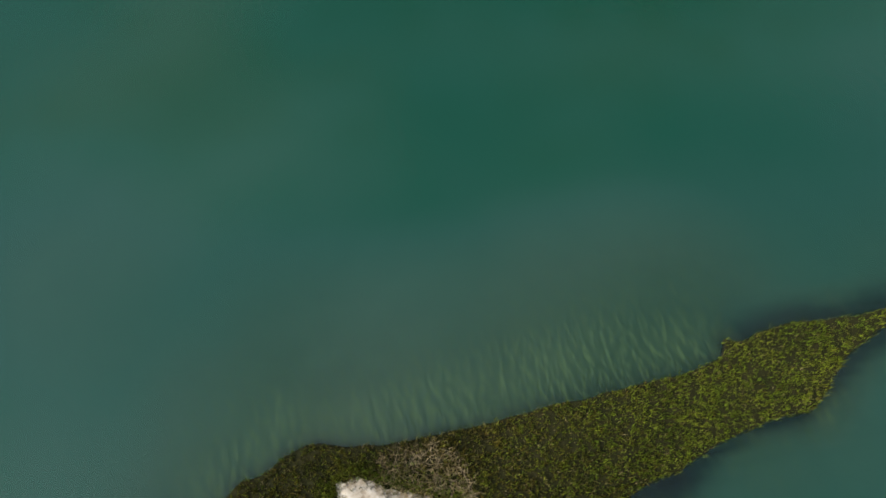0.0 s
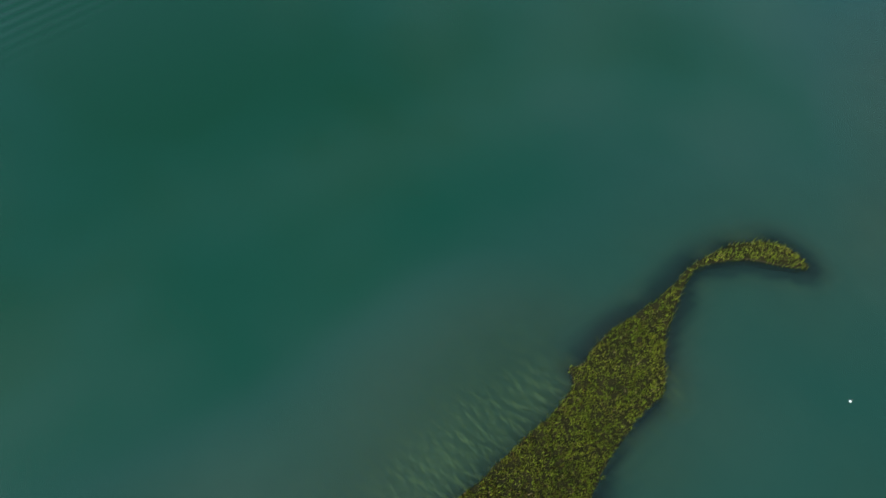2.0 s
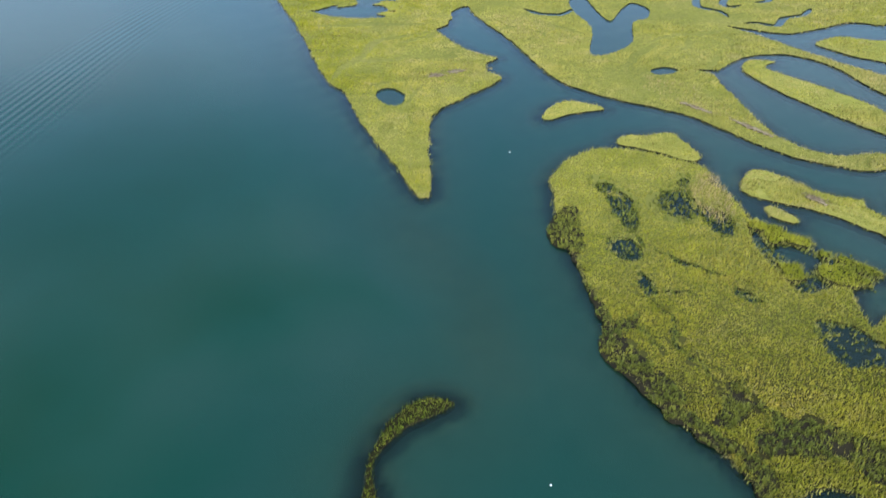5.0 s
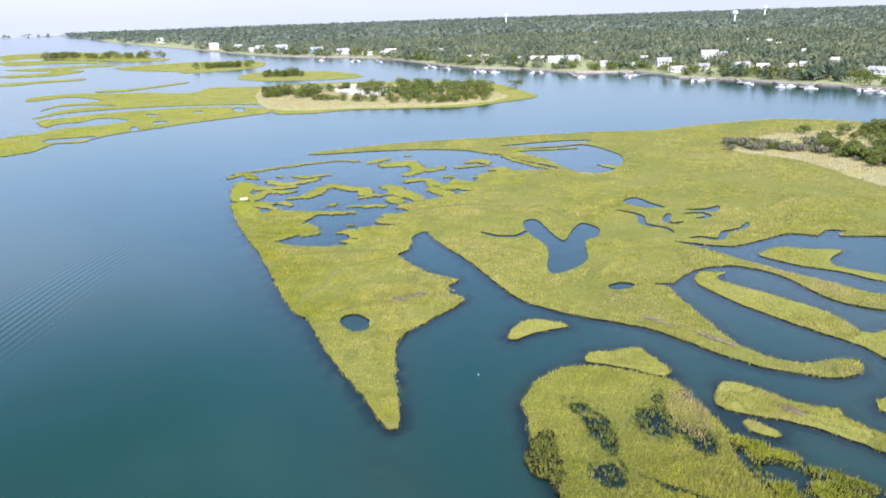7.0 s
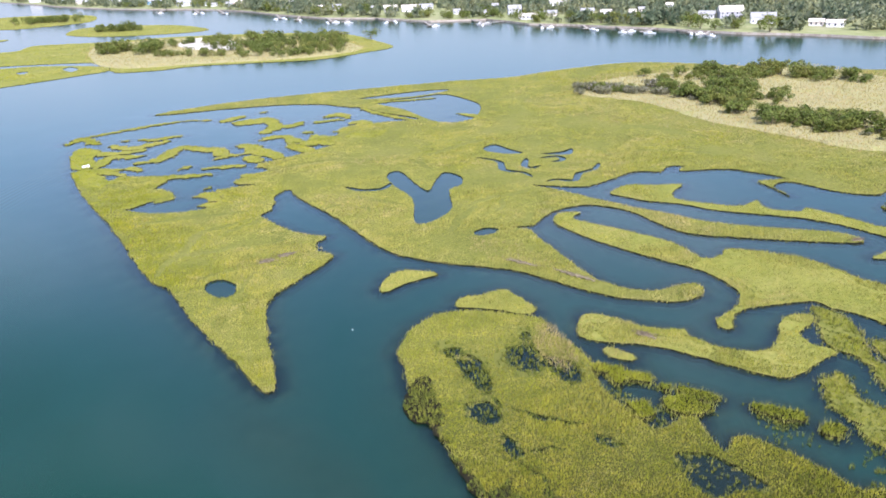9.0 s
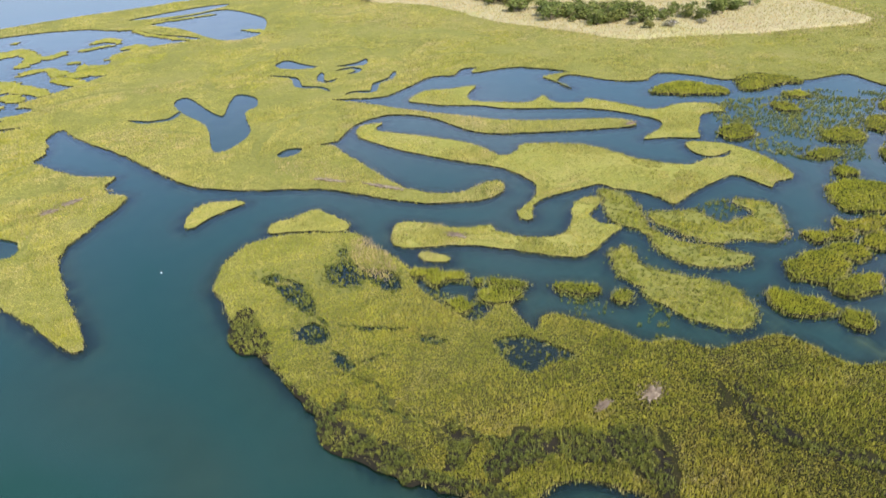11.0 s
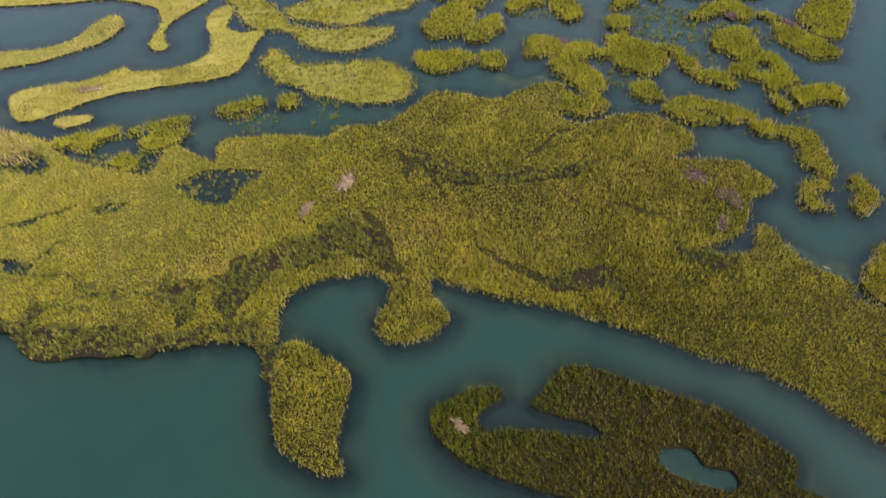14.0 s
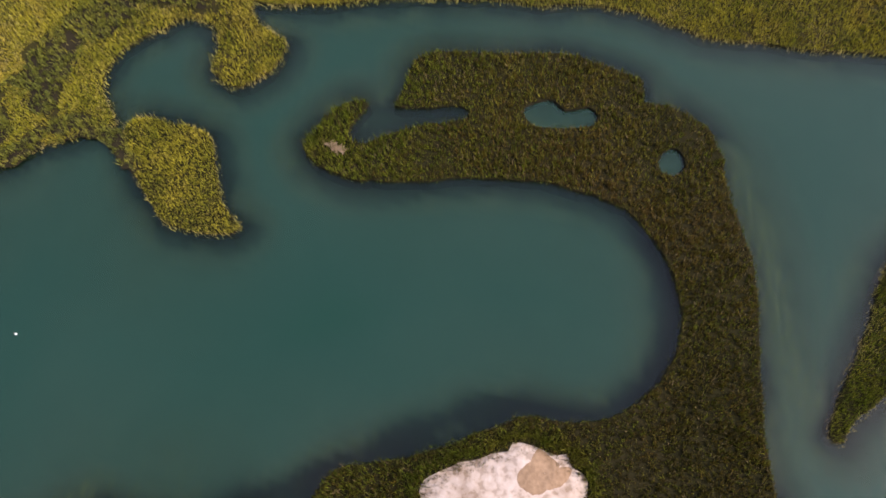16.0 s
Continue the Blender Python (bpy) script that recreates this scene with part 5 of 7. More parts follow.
def southern(pts):
    """Share of olive blades: the stands turn darker towards the south."""
    return np.clip(np.clip((100.0 - pts[:, 1]) / 68.0, 0, 1) * np.clip((150.0 - pts[:, 0]) / 70.0, 0, 1) * 1.0 + (0.15 + 0.4 * np.clip((95.0 - pts[:, 1]) / 60.0, 0, 1)) * (field(pts, 0.09, 31) + 0.7 * field(pts, 0.28, 32)), 0, 1)


def lush(pts):
    """Share of bright green blades: the western spit and a scatter of patches."""
    spit = np.clip((-20.0 - pts[:, 0] - 0.45 * (pts[:, 1] - 115.0)) / 40.0 + 0.55, 0, 0.9) * (pts[:, 1] > 80) * (pts[:, 0] < 40)
    return np.clip(spit + 0.35 * field(pts, 0.05, 51) + 0.25 * field(pts, 0.15, 52), 0, 1)


def tussocks(pts, tall, base=0.0, each=7):
    """Bunches of blades that fan out from one root."""
    p = np.repeat(pts, each, axis=0)
    n = len(p)
    dist = np.sqrt((p**2).sum(1) + 60.0**2)
    big = np.repeat(rng.uniform(0.6, 1.25, len(pts)), each)
    h = tall * big * rng.uniform(0.6, 1.1, n) * (dist / 75.0) ** 0.3
    a, out = rng.uniform(0, 2 * np.pi, n), rng.uniform(0.1, 0.55, n) * h
    w = 0.0011 * dist * rng.uniform(0.6, 1.3, n)
    dx, dy = np.cos(a), np.sin(a)
    r = 0.08 * big
    tri = np.empty((n, 3, 3))
    tri[:, 0] = np.stack([p[:, 0] + dx * r - dy * w / 2, p[:, 1] + dy * r + dx * w / 2, np.full(n, base)], 1)
    tri[:, 1] = np.stack([p[:, 0] + dx * r + dy * w / 2, p[:, 1] + dy * r - dx * w / 2, np.full(n, base)], 1)
    tri[:, 2] = np.stack([p[:, 0] + dx * (r + out), p[:, 1] + dy * (r + out), base + h], 1)
    return tri


def sow(outline, density, holes=(), keep=None):
    """Random places inside an outline, thinned with distance."""
    lo, hi = outline.min(0), outline.max(0)
    got = []
    size = 24.0
    for x in np.arange(lo[0], hi[0], size):
        for y in np.arange(lo[1], hi[1], size):
            mid = np.hypot(x + size / 2, y + size / 2)
            d = np.sqrt(mid**2 + 3600.0)
            count = rng.poisson(density * 1.0 / (0.0016 * d) ** 2 * size * size)
            got.append(np.stack([rng.uniform(x, x + size, count), rng.uniform(y, y + size, count)], 1))
    pts = np.concatenate(got)
    pts = pts[(pts < hi).all(1) & (pts > lo).all(1)]
    ok = inside(outline, pts)
    for h in holes:
        ok &= ~inside(h, pts)
    return pts[ok]


def rim(outline, density, reach):
    """Places in an uneven fringe just outside an outline."""
    a, b = outline, np.roll(outline, -1, axis=0)
    seg = b - a
    length = np.linalg.norm(seg, axis=1)
    mid = np.linalg.norm((a + b) / 2, axis=1)
    w = 0.0016 * np.sqrt(mid**2 + 3600)
    count = rng.poisson(density * length * abs(reach) / w**2)
    k = np.repeat(np.arange(len(a)), count)
    t = rng.uniform(0, 1, len(k))[:, None]
    area = 0.5 * np.sum(a[:, 0] * b[:, 1] - b[:, 0] * a[:, 1])
    out = np.stack([seg[:, 1], -seg[:, 0]], 1) / (length[:, None] + 1e-9) * np.sign(area)
    return a[k] + seg[k] * t + out[k] * np.minimum(rng.exponential(0.4, len(k)), 1.2)[:, None] * reach


def island(label, outline, holes=(), thin=(), density=1.6, tall=0.46, grass=None, top=None, wobble=0.3, step=1.0, skirt=0.8, fringe=0.3, reach=0.35, name="marsh_island", thin_density=0.055, dry_more=0.0, weed=0.0, south=0.0, olives=None, dry=1.0, tufts=0.0, green_more=0.0, inset=0.0, seams=1.0, z=0.16, reedbeds=(), creases=(), crease_wide=1.2, gaps=9.0, greens=None):
    """A marsh island: a peat plate with a bank that slopes under water, holes where pools lie, and its stand of grass."""
    grass, top = grass or GRASS, top or SHADED_THATCH
    edge = smooth(outline, step, wobble)
    pools = [smooth(h, step, wobble * 0.6) for h in holes] + [smooth(h, min(step, 0.7), wobble * 3.0) for h in thin]
    SHORES.append(dense(edge))
    LANDS.append((edge, pools[:len(holes)]))
    flat, faces = fill(edge, pools)
    z += 0.002 * (len(LANDS) % 17)
    verts = [(x, y, z + 0.05 * noise.noise(Vector((x * 0.5, y * 0.5, 0)))) for x, y in flat]
    mats = [0] * len(faces)
    for loop, sign in [(edge, 1)] + [(p, -1) for p in pools]:
        a, b = loop, np.roll(loop, -1, axis=0)
        area = 0.5 * np.sum(a[:, 0] * b[:, 1] - b[:, 0] * a[:, 1])
        tang = np.roll(loop, -1, axis=0) - np.roll(loop, 1, axis=0)
        out = np.stack([tang[:, 1], -tang[:, 0]], 1) / (np.linalg.norm(tang, axis=1)[:, None] + 1e-9) * np.sign(area) * sign
        s0, n = len(verts), len(loop)
        rings = ((0.0, z), (0.04, 0.15), (0.07, -0.1), (0.15, -0.5), (0.28, -1.2)) if sign > 0 else ((0.0, z), (0.05, 0.0), (0.2, -0.4))
        for far, depth in rings:
            for k in range(n):
                grown = skirt * far * (1.0 + 0.8 * noise.noise(Vector((loop[k][0] * 0.25, loop[k][1] * 0.25, 7))) + 0.5 * noise.noise(Vector((loop[k][0] * 0.9, loop[k][1] * 0.9, 3))))
                verts.append((loop[k][0] + out[k][0] * grown, loop[k][1] + out[k][1] * grown, depth))
        for r in range(len(rings) - 1):
            for k in range(n):
                i, j = s0 + r * n + k, s0 + r * n + (k + 1) % n
                faces.append([i, j, j + n, i + n])
                mats.append(1)
    for p in pools[len(holes):]:
        s0 = len(verts)
        fv, ff = fill(p, ())
        verts += [(x, y, -0.20 + 0.12 * noise.noise(Vector((x * 0.4, y * 0.4, 2)))) for x, y in fv]
        faces += [[s0 + i for i in f] for f in ff]
        mats += [2] * len(ff)
    me = mesh_of(name, verts, faces, [top, SHADED_SOIL, MUD])
    me.polygons.foreach_set("material_index", mats)
    ob = tagged(new(name, me), label, "marsh island", "islands of the marsh", "structure")
    spots = sow(edge, density, pools)
    beds, lines = [smooth(r, 0.8, 0.9) for r in reedbeds], [strip(c, w * crease_wide) for c, w in creases]
    loose = np.stack([0.9 * field(spots, 0.5, 91) + 0.5 * field(spots, 1.3, 93), 0.9 * field(spots, 0.5, 92) + 0.5 * field(spots, 1.3, 94)], 1)
    stay, dent = np.ones(len(spots), bool), np.zeros(len(spots), bool)
    for b in beds:
        stay &= ~(inside(b, spots + loose) & (rng.uniform(0, 1, len(spots)) < 0.96))
    for c in lines:
        dent |= inside(c, spots + 0.5 * loose)
    halos = [t.mean(0) + (t - t.mean(0)) * 1.3 for t in pools[len(holes):] if len(t) > 40]
    for h in halos:
        stay &= ~(inside(h, spots + 1.2 * loose) & (field(spots, 0.55, 95) + 0.6 * field(spots, 1.5, 96) > 0.0))
    stay &= 0.8 * field(spots, 0.22, 101) + 0.6 * field(spots, 0.7, 102) < gaps
    spots, dent = spots[stay], dent[stay]
    if gaps < 1:
        stems = sow(edge, 0.07)
        part("loose_tussocks", tri_mesh("loose_tussocks", tussocks(stems, 0.6, z - 0.1), TUFT), ob, "loose dark green tussocks in the wet gaps", "stuff")
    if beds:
        # flat near-black sheets stand for mud and gap shade under the reeds
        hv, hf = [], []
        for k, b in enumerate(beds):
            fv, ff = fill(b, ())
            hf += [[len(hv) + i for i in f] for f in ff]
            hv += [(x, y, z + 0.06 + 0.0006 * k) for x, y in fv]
        part("gap_shade_sheets", mesh_of("gap_shade_sheets", hv, hf, SHADED_SOIL), ob, "near-black mud and gap shade under the reed tussocks", "stuff")
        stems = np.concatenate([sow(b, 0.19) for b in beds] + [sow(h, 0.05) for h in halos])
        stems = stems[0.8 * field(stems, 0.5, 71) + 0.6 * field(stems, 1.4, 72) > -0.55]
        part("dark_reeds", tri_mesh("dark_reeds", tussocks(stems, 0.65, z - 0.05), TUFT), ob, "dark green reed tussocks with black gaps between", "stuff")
    if fringe:
        skirts = rim(edge, fringe * 1.6, reach)
        part("bank_grass", tri_mesh("bank_grass", grow(skirts, tall + 0.75 * z, 0.0), grass if south < 0.5 else (olives or SOUTHERN)), ob, "blades hanging over the bank", "stuff")
    spots, low, dim = creased(spots, south, seams, dent)
    if inset:
        tip = np.where(spots[:, 1] > 34.0)[0]
        apart = np.sqrt(((spots[tip][:, None] - edge[None, edge[:, 1] > 32.0]) ** 2).sum(-1)).min(1)
        keep = np.ones(len(spots), bool)
        keep[tip[(apart < inset) | (rng.uniform(0, 1, len(tip)) < 0.1)]] = False
        low[tip] *= 0.6
        spots, low, dim = spots[keep], low[keep], dim[keep]
    # mound shading is painted by giving these blades a darker grass colour
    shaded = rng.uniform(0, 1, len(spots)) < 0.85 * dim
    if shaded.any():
        part("shaded_grass", tri_mesh("shaded_grass", grow(spots[shaded], tall * low[shaded], z - 0.03, wide=1.1), TUFT if top in (TURF, MEADOW) else HOOKGRASS), ob, "darker blades painting shade between the mounds and in sparse dips", "stuff")
    spots, low = spots[~shaded], low[~shaded]
    old = rng.uniform(0, 1, len(spots)) < np.minimum(dry * brown_share(spots) + dry_more * np.clip((22.0 - spots[:, 1]) / 22.0, 0, 1), 0.95)
    olive = ~old & (rng.uniform(0, 1, len(spots)) < southern(spots) + south)
    green = ~old & ~olive & (rng.uniform(0, 1, len(spots)) < lush(spots) + green_more)
    fresh = ~old & ~olive & ~green
    if green.any():
        part("lush_grass", tri_mesh("lush_grass", grow(spots[green], tall * low[green], z - 0.03), greens or LUSH), ob, "bright green young cordgrass", "stuff")
    if fresh.any():
        part("grass", tri_mesh("grass", grow(spots[fresh], tall * low[fresh], z - 0.03), grass), ob, "dense stand of yellow-green salt marsh grass", "stuff")
    if olive.any():
        part("olive_grass", tri_mesh("olive_grass", grow(spots[olive], tall * low[olive], z - 0.03, wide=1.35), olives or SOUTHERN), ob, "olive green cordgrass blades", "stuff")
    if old.any():
        part("brown_grass", tri_mesh("brown_grass", grow(spots[old], tall * low[old], z - 0.03, wide=1.35), REED), ob, "brown and olive reed blades", "stuff")
    if thin:
        stems, skirts = [], []
        for t in pools[len(holes):]:
            some = sow(t, thin_density)
            stems.append(some[0.8 * field(some, 0.35, 41) + 0.7 * field(some, 1.1, 42) > -0.3])
            skirts.append(rim(t, 0.5, -0.7))
        part("thin_grass", tri_mesh("thin_grass", tussocks(np.concatenate(stems), tall * 1.15, -0.05), TUFT), ob, "sparse dark green tussocks standing in shallow water", "stuff")
        tops = np.concatenate([sow(t, 1.2) for t in pools[len(holes):]])
        tops = tops[0.8 * field(tops, 0.42, 97) + 0.5 * field(tops, 1.2, 98) > 0.38]
        part("hummocks", tri_mesh("hummocks", grow(tops, tall, -0.05), grass), ob, "low hummocks of yellow-green grass in the pools", "stuff")
        part("pool_fringe", tri_mesh("pool_fringe", grow(np.concatenate(skirts), tall * 1.2, 0.0, 0.3, 1.1), TUFT), ob, "dark green blades round the shallow pools", "stuff")
    if tufts:
        part("tufts", tri_mesh("tufts", tussocks(rim(edge, 0.07, tufts), tall * 0.8, -0.1), TUFT), ob, "loose tufts standing in the water", "stuff")
    if weed:
        drift = rim(edge, 0.5, weed)
        drift = drift[field(drift, 0.45, 21) + 0.5 * field(drift, 1.3, 22) > -0.1]
        part("shore_weed", tri_mesh("shore_weed", grow(drift, 0.09, -0.14, 0.8, 1.3), WEED), ob, "dark weed and drowned stems along the bank", "stuff")
    return ob


def creased(pts, south=0.0, seams=1.0, dent=0.0):
    """Which blades stand, how tall, and how dark: shade painted at seams between mounds, tussocks and sparse hollow
    ground.
    """
    v = 0.8 * field(pts, 0.10, 9) + 0.3 * field(pts, 0.33, 4)
    u = 0.7 * field(pts, 0.035, 14)
    share = np.clip(southern(pts) + south, 0.03, 1)
    some = np.clip(0.7 + 2.0 * u + 0.4 * share, 0.1, 1)
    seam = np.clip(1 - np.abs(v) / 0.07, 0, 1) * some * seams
    # a dark band beside each seam paints the shaded flank of the mounds
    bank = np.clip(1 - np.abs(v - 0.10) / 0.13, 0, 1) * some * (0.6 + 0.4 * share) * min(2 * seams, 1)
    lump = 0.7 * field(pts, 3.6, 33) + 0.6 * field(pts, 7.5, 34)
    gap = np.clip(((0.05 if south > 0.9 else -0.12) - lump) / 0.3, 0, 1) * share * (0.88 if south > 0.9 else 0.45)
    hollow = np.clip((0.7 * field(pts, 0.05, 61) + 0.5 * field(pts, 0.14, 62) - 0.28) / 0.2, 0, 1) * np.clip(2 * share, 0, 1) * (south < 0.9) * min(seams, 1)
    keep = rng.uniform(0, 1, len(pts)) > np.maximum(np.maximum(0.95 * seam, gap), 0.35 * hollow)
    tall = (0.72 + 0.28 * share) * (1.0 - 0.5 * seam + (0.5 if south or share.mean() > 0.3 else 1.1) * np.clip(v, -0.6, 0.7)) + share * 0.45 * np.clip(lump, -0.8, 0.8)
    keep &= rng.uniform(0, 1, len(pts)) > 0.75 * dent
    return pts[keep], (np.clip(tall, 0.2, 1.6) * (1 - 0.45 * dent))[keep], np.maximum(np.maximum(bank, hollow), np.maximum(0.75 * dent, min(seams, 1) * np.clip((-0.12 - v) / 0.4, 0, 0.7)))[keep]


def thicket(outline, density=0.06, tall=0.6, leaf_tone=None):
    """Scattered tussocks that stand in open water."""
    p = sow(smooth(outline, 1.0, 0.8), density)
    p = p[0.8 * field(p, 0.3, 81) + 0.5 * field(p, 0.9, 82) > -0.4]
    return tagged(new("grass_tufts", tri_mesh("grass_tufts", tussocks(p, tall, -0.1), leaf_tone or TUFT)), "scattered green grass tufts standing in shallow water", "grass", kind="stuff")


# ---------------------------------------------------------------- marsh islands
HOOK_END = [(-6.0, -22.0), (0.0, -24.0)]
island("long hooked reed island with a sandy hump", hook_inner + hook_bay + hook_tail + HOOK_END, [hook_hole_a, hook_hole_b], tall=0.62, top=SHADED_THATCH, inset=0.3, seams=0.25, density=1.5, dry_more=0.6, skirt=1.0, south=1.0, reach=0.2, olives=HOOKGRASS, dry=0.4, z=0.22)
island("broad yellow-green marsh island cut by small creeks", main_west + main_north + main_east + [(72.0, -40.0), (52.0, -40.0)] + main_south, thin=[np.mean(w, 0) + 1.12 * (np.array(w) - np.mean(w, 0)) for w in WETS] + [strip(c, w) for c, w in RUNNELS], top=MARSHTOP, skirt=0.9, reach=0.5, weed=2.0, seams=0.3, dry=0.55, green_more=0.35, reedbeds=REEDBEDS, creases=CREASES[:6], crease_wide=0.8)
island("narrow dark green reed islet", isle_r, weed=1.6, south=0.0, olives=HOOKGRASS, dry=0.0, green_more=0.5, seams=0.3, greens=SPIT)
island("leaf-shaped marsh islet", leaf, weed=1.6, dry=0.2, green_more=0.5, seams=0.25)
island("small grassy islet at the creek mouth", notch_islet, top=TURF, south=-0.8, seams=0.0)
island("small grassy islet in the creek", small_islet, top=TURF, south=-0.8, seams=0.0)
island("grassy island with a line of drift wrack", debris_island, top=TURF)
island("tiny grassy islet", debris_islet, top=TURF, south=-0.8, seams=0.0)
island("winding tongue of marsh between two channels", dragon_a + dragon_b, top=TURF)
for p in (ragged_a, ragged_b, ragged_c):
    island("ragged patch of thin marsh grass", p, density=1.7, reach=0.9, fringe=0.3, wobble=1.5, dry=0.2, tufts=1.5, green_more=0.6, south=-0.7, seams=0.3, z=0.10, gaps=0.3, top=MEADOW)
island("long grass ridge in the lagoon", ridge_a, top=TURF)
for p in PATCHES:
    island("small rounded clump of marsh grass", p, wobble=1.3, reach=0.6, skirt=0.7, south=-0.85, dry=0.05, tufts=1.1, green_more=0.85, tall=0.6, density=2.2, seams=0.1, z=0.35)
creeks = [strip(c, 2.2) for c in (creek_b, creek_c, creek_d, creek_e, creek_f)]
island("wide yellow-green salt marsh with ponds and a pointed spit", spit_shore + creek_shore + lagoon_shore + east_shore + [(230.0, 90.0), (330.0, 200.0), (330.0, 290.0)] + north_shore + field_shore,
       [lake, pond_b, pond_spit, pond_c, pond_d, field_c, field_d, *creeks], step=1.6, wobble=0.5, name="salt_marsh", top=MEADOW, greens=SPIT, seams=0.55, creases=CREASES[6:], crease_wide=1.6)
for r, wide in RIDGES:
    island("low grass ridge in a flooded field", strip(r, wide * 1.25), wobble=2.0, skirt=0.8, top=TURF, seams=0.0, green_more=0.6, south=-0.8, greens=SPIT)
for p in (bank_a, bank_b):
    island("grassy bank at the edge of a flooded field", p, wobble=1.2, top=TURF, seams=0.0, green_more=0.6, south=-0.8)
for r, wide in BARS:
    island("narrow grassy bar in the shallows", strip(r, wide), wobble=0.8, reach=0.6, skirt=0.7, south=-0.85, dry=0.05, tufts=1.1, green_more=0.6, tall=0.6, z=0.4)
island("low distant marsh island with small ponds", far_marsh_a, [slot_a, slot_b, slot_c, slot_d, slot_e, slot_f], step=2.5, wobble=1.2, skirt=2.0, density=1.0, top=TURF)
for p in (far_marsh_b, far_marsh_c, far_marsh_d, far_marsh_e, far_marsh_f, far_marsh_g, far_marsh_h, far_marsh_i, far_marsh_j):
    island("low distant marsh island", p, step=4.0, wobble=1.5, skirt=3.0, density=0.6, top=TURF)

# ---------------------------------------------------------------- bed and water
REACH = 4900.0


def sheet(name, z, mat, label, category):
    ring = [(REACH * math.cos(a), REACH * math.sin(a), z) for a in np.linspace(0, 2 * math.pi, 48, endpoint=False)]
    return tagged(new(name, mesh_of(name, ring, [list(range(48))], mat)), label, category, kind="structure")


shore_pts = np.concatenate(SHORES)
STEP = 1.6
def graded(lo, a, b, hi):
    return np.concatenate([np.arange(lo, a, STEP), np.arange(a, b, STEP / 2), np.arange(b, hi, STEP)])


gx, gy = np.meshgrid(graded(-220, -40, 56, 340), graded(-110, -38, 70, 410))
flat = np.stack([gx.ravel(), gy.ravel()], 1)


def nearest(pts, line):
    best = np.full(len(pts), 60.0)
    p, reach = pts.astype(np.float32), 60.0
    for block in np.array_split(line.astype(np.float32), max(1, len(line) // 24)):
        k = np.where(((p >= block.min(0) - reach) & (p <= block.max(0) + reach)).all(1))[0]
        if len(k):
            dx, dy = p[k, 0][:, None] - block[None, :, 0], p[k, 1][:, None] - block[None, :, 1]
            best[k] = np.minimum(best[k], np.sqrt((dx * dx + dy * dy).min(1)))
    return best


near = nearest(flat, shore_pts)
bed_z = -0.95 - 2.3 * (1 - np.exp(-near / 19.0))
for line, level, wide in ((shoal_a, -0.2, 13.0), (shoal_b, -0.22, 5.0), (shoal_c, 0.07, 2.6), (shoal_d, 0.04, 2.8), (shoal_e, -1.25, 11.0), (shoal_f, -0.3, 3.5), (shoal_g, -1.5, 16.0)):
    d = nearest(flat, smooth(line, 1.0, 0.0, closed=False))
    bed_z = np.maximum(bed_z, level - 1.2 * (d / wide) ** 1.5)
uneven = 0.3 * field(flat, 0.06, 1) + 0.12 * field(flat, 0.24, 5)
edge_fade = np.clip(np.minimum.reduce([flat[:, 0] + 220, gx.max() - flat[:, 0], flat[:, 1] + 110, gy.max() - flat[:, 1]]) / 90.0, 0, 1)
bed_z = np.minimum(bed_z + uneven * np.clip(-bed_z, 0.02, 1), 0.08)
bed_z = -3.15 + (bed_z + 3.15) * edge_fade
rows_n, cols_n = gx.shape
quads = [[r * cols_n + c, r * cols_n + c + 1, (r + 1) * cols_n + c + 1, (r + 1) * cols_n + c] for r in range(rows_n - 1) for c in range(cols_n - 1)]
bed_mesh = mesh_of("seabed", [(x, y, z) for (x, y), z in zip(flat, bed_z)], quads, BED, True)
# dark mud and weed by the shores, with bank shadow mixed into the tone
mud = np.clip(np.exp(-near / 2.1) * (1.6 + 1.0 * field(flat, 0.35, 8)) + 0.5 * np.exp(-near / 6.0) * field(flat, 0.16, 3), 0, 1)
mud *= 1 - np.clip((bed_z + 0.6) / 0.25, 0, 1)
mud = np.maximum(mud, np.exp(-near / 1.1))
weed_shade = np.exp(-(nearest(flat, smooth(mud_a, 1.0, 0.0, closed=False)) / (2.0 + 0.9 * field(flat, 0.3, 12))) ** 2)
mud = np.clip(np.maximum(mud, 1.3 * weed_shade), 0, 1)
bed_mesh.attributes.new("mud", "FLOAT", "POINT").data.foreach_set("value", mud)
tagged(new("seabed", bed_mesh), "silty sand bed under shallow water", "ground", kind="structure")
sheet("ground", -3.2, BED, "muddy bay floor reaching the horizon", "ground")

# the water is one sheet: a fine middle that knows its depth, and a wide rim out to the horizon
x0, x1, y0, y1 = gx.min(), gx.max(), gy.min(), gy.max()
verts = [(x, y, 0.0) for x, y in flat]
loop = [c for c in range(cols_n)] + [r * cols_n + cols_n - 1 for r in range(1, rows_n)] + [(rows_n - 1) * cols_n + c for c in range(cols_n - 2, -1, -1)] + [r * cols_n for r in range(rows_n - 2, 0, -1)]
mid = Vector(((x0 + x1) / 2, (y0 + y1) / 2, 0))
s0 = len(verts)
for k in loop:
    d = (Vector(verts[k]) - mid).normalized()
    verts.append(tuple(mid + d * REACH))
m = len(loop)
rim_faces = [[loop[(k + 1) % m], s0 + (k + 1) % m, s0 + k, loop[k]][::-1] for k in range(m)]
water_mesh = mesh_of("water", verts, quads + rim_faces, WATER)
depth = water_mesh.attributes.new("depth", "FLOAT", "POINT")
over = np.maximum(-bed_z, 0.02)
over = np.minimum(over, 0.02 + 0.12 * near + 0.07 * near * near)
over = over * (1 - 0.88 * weed_shade)
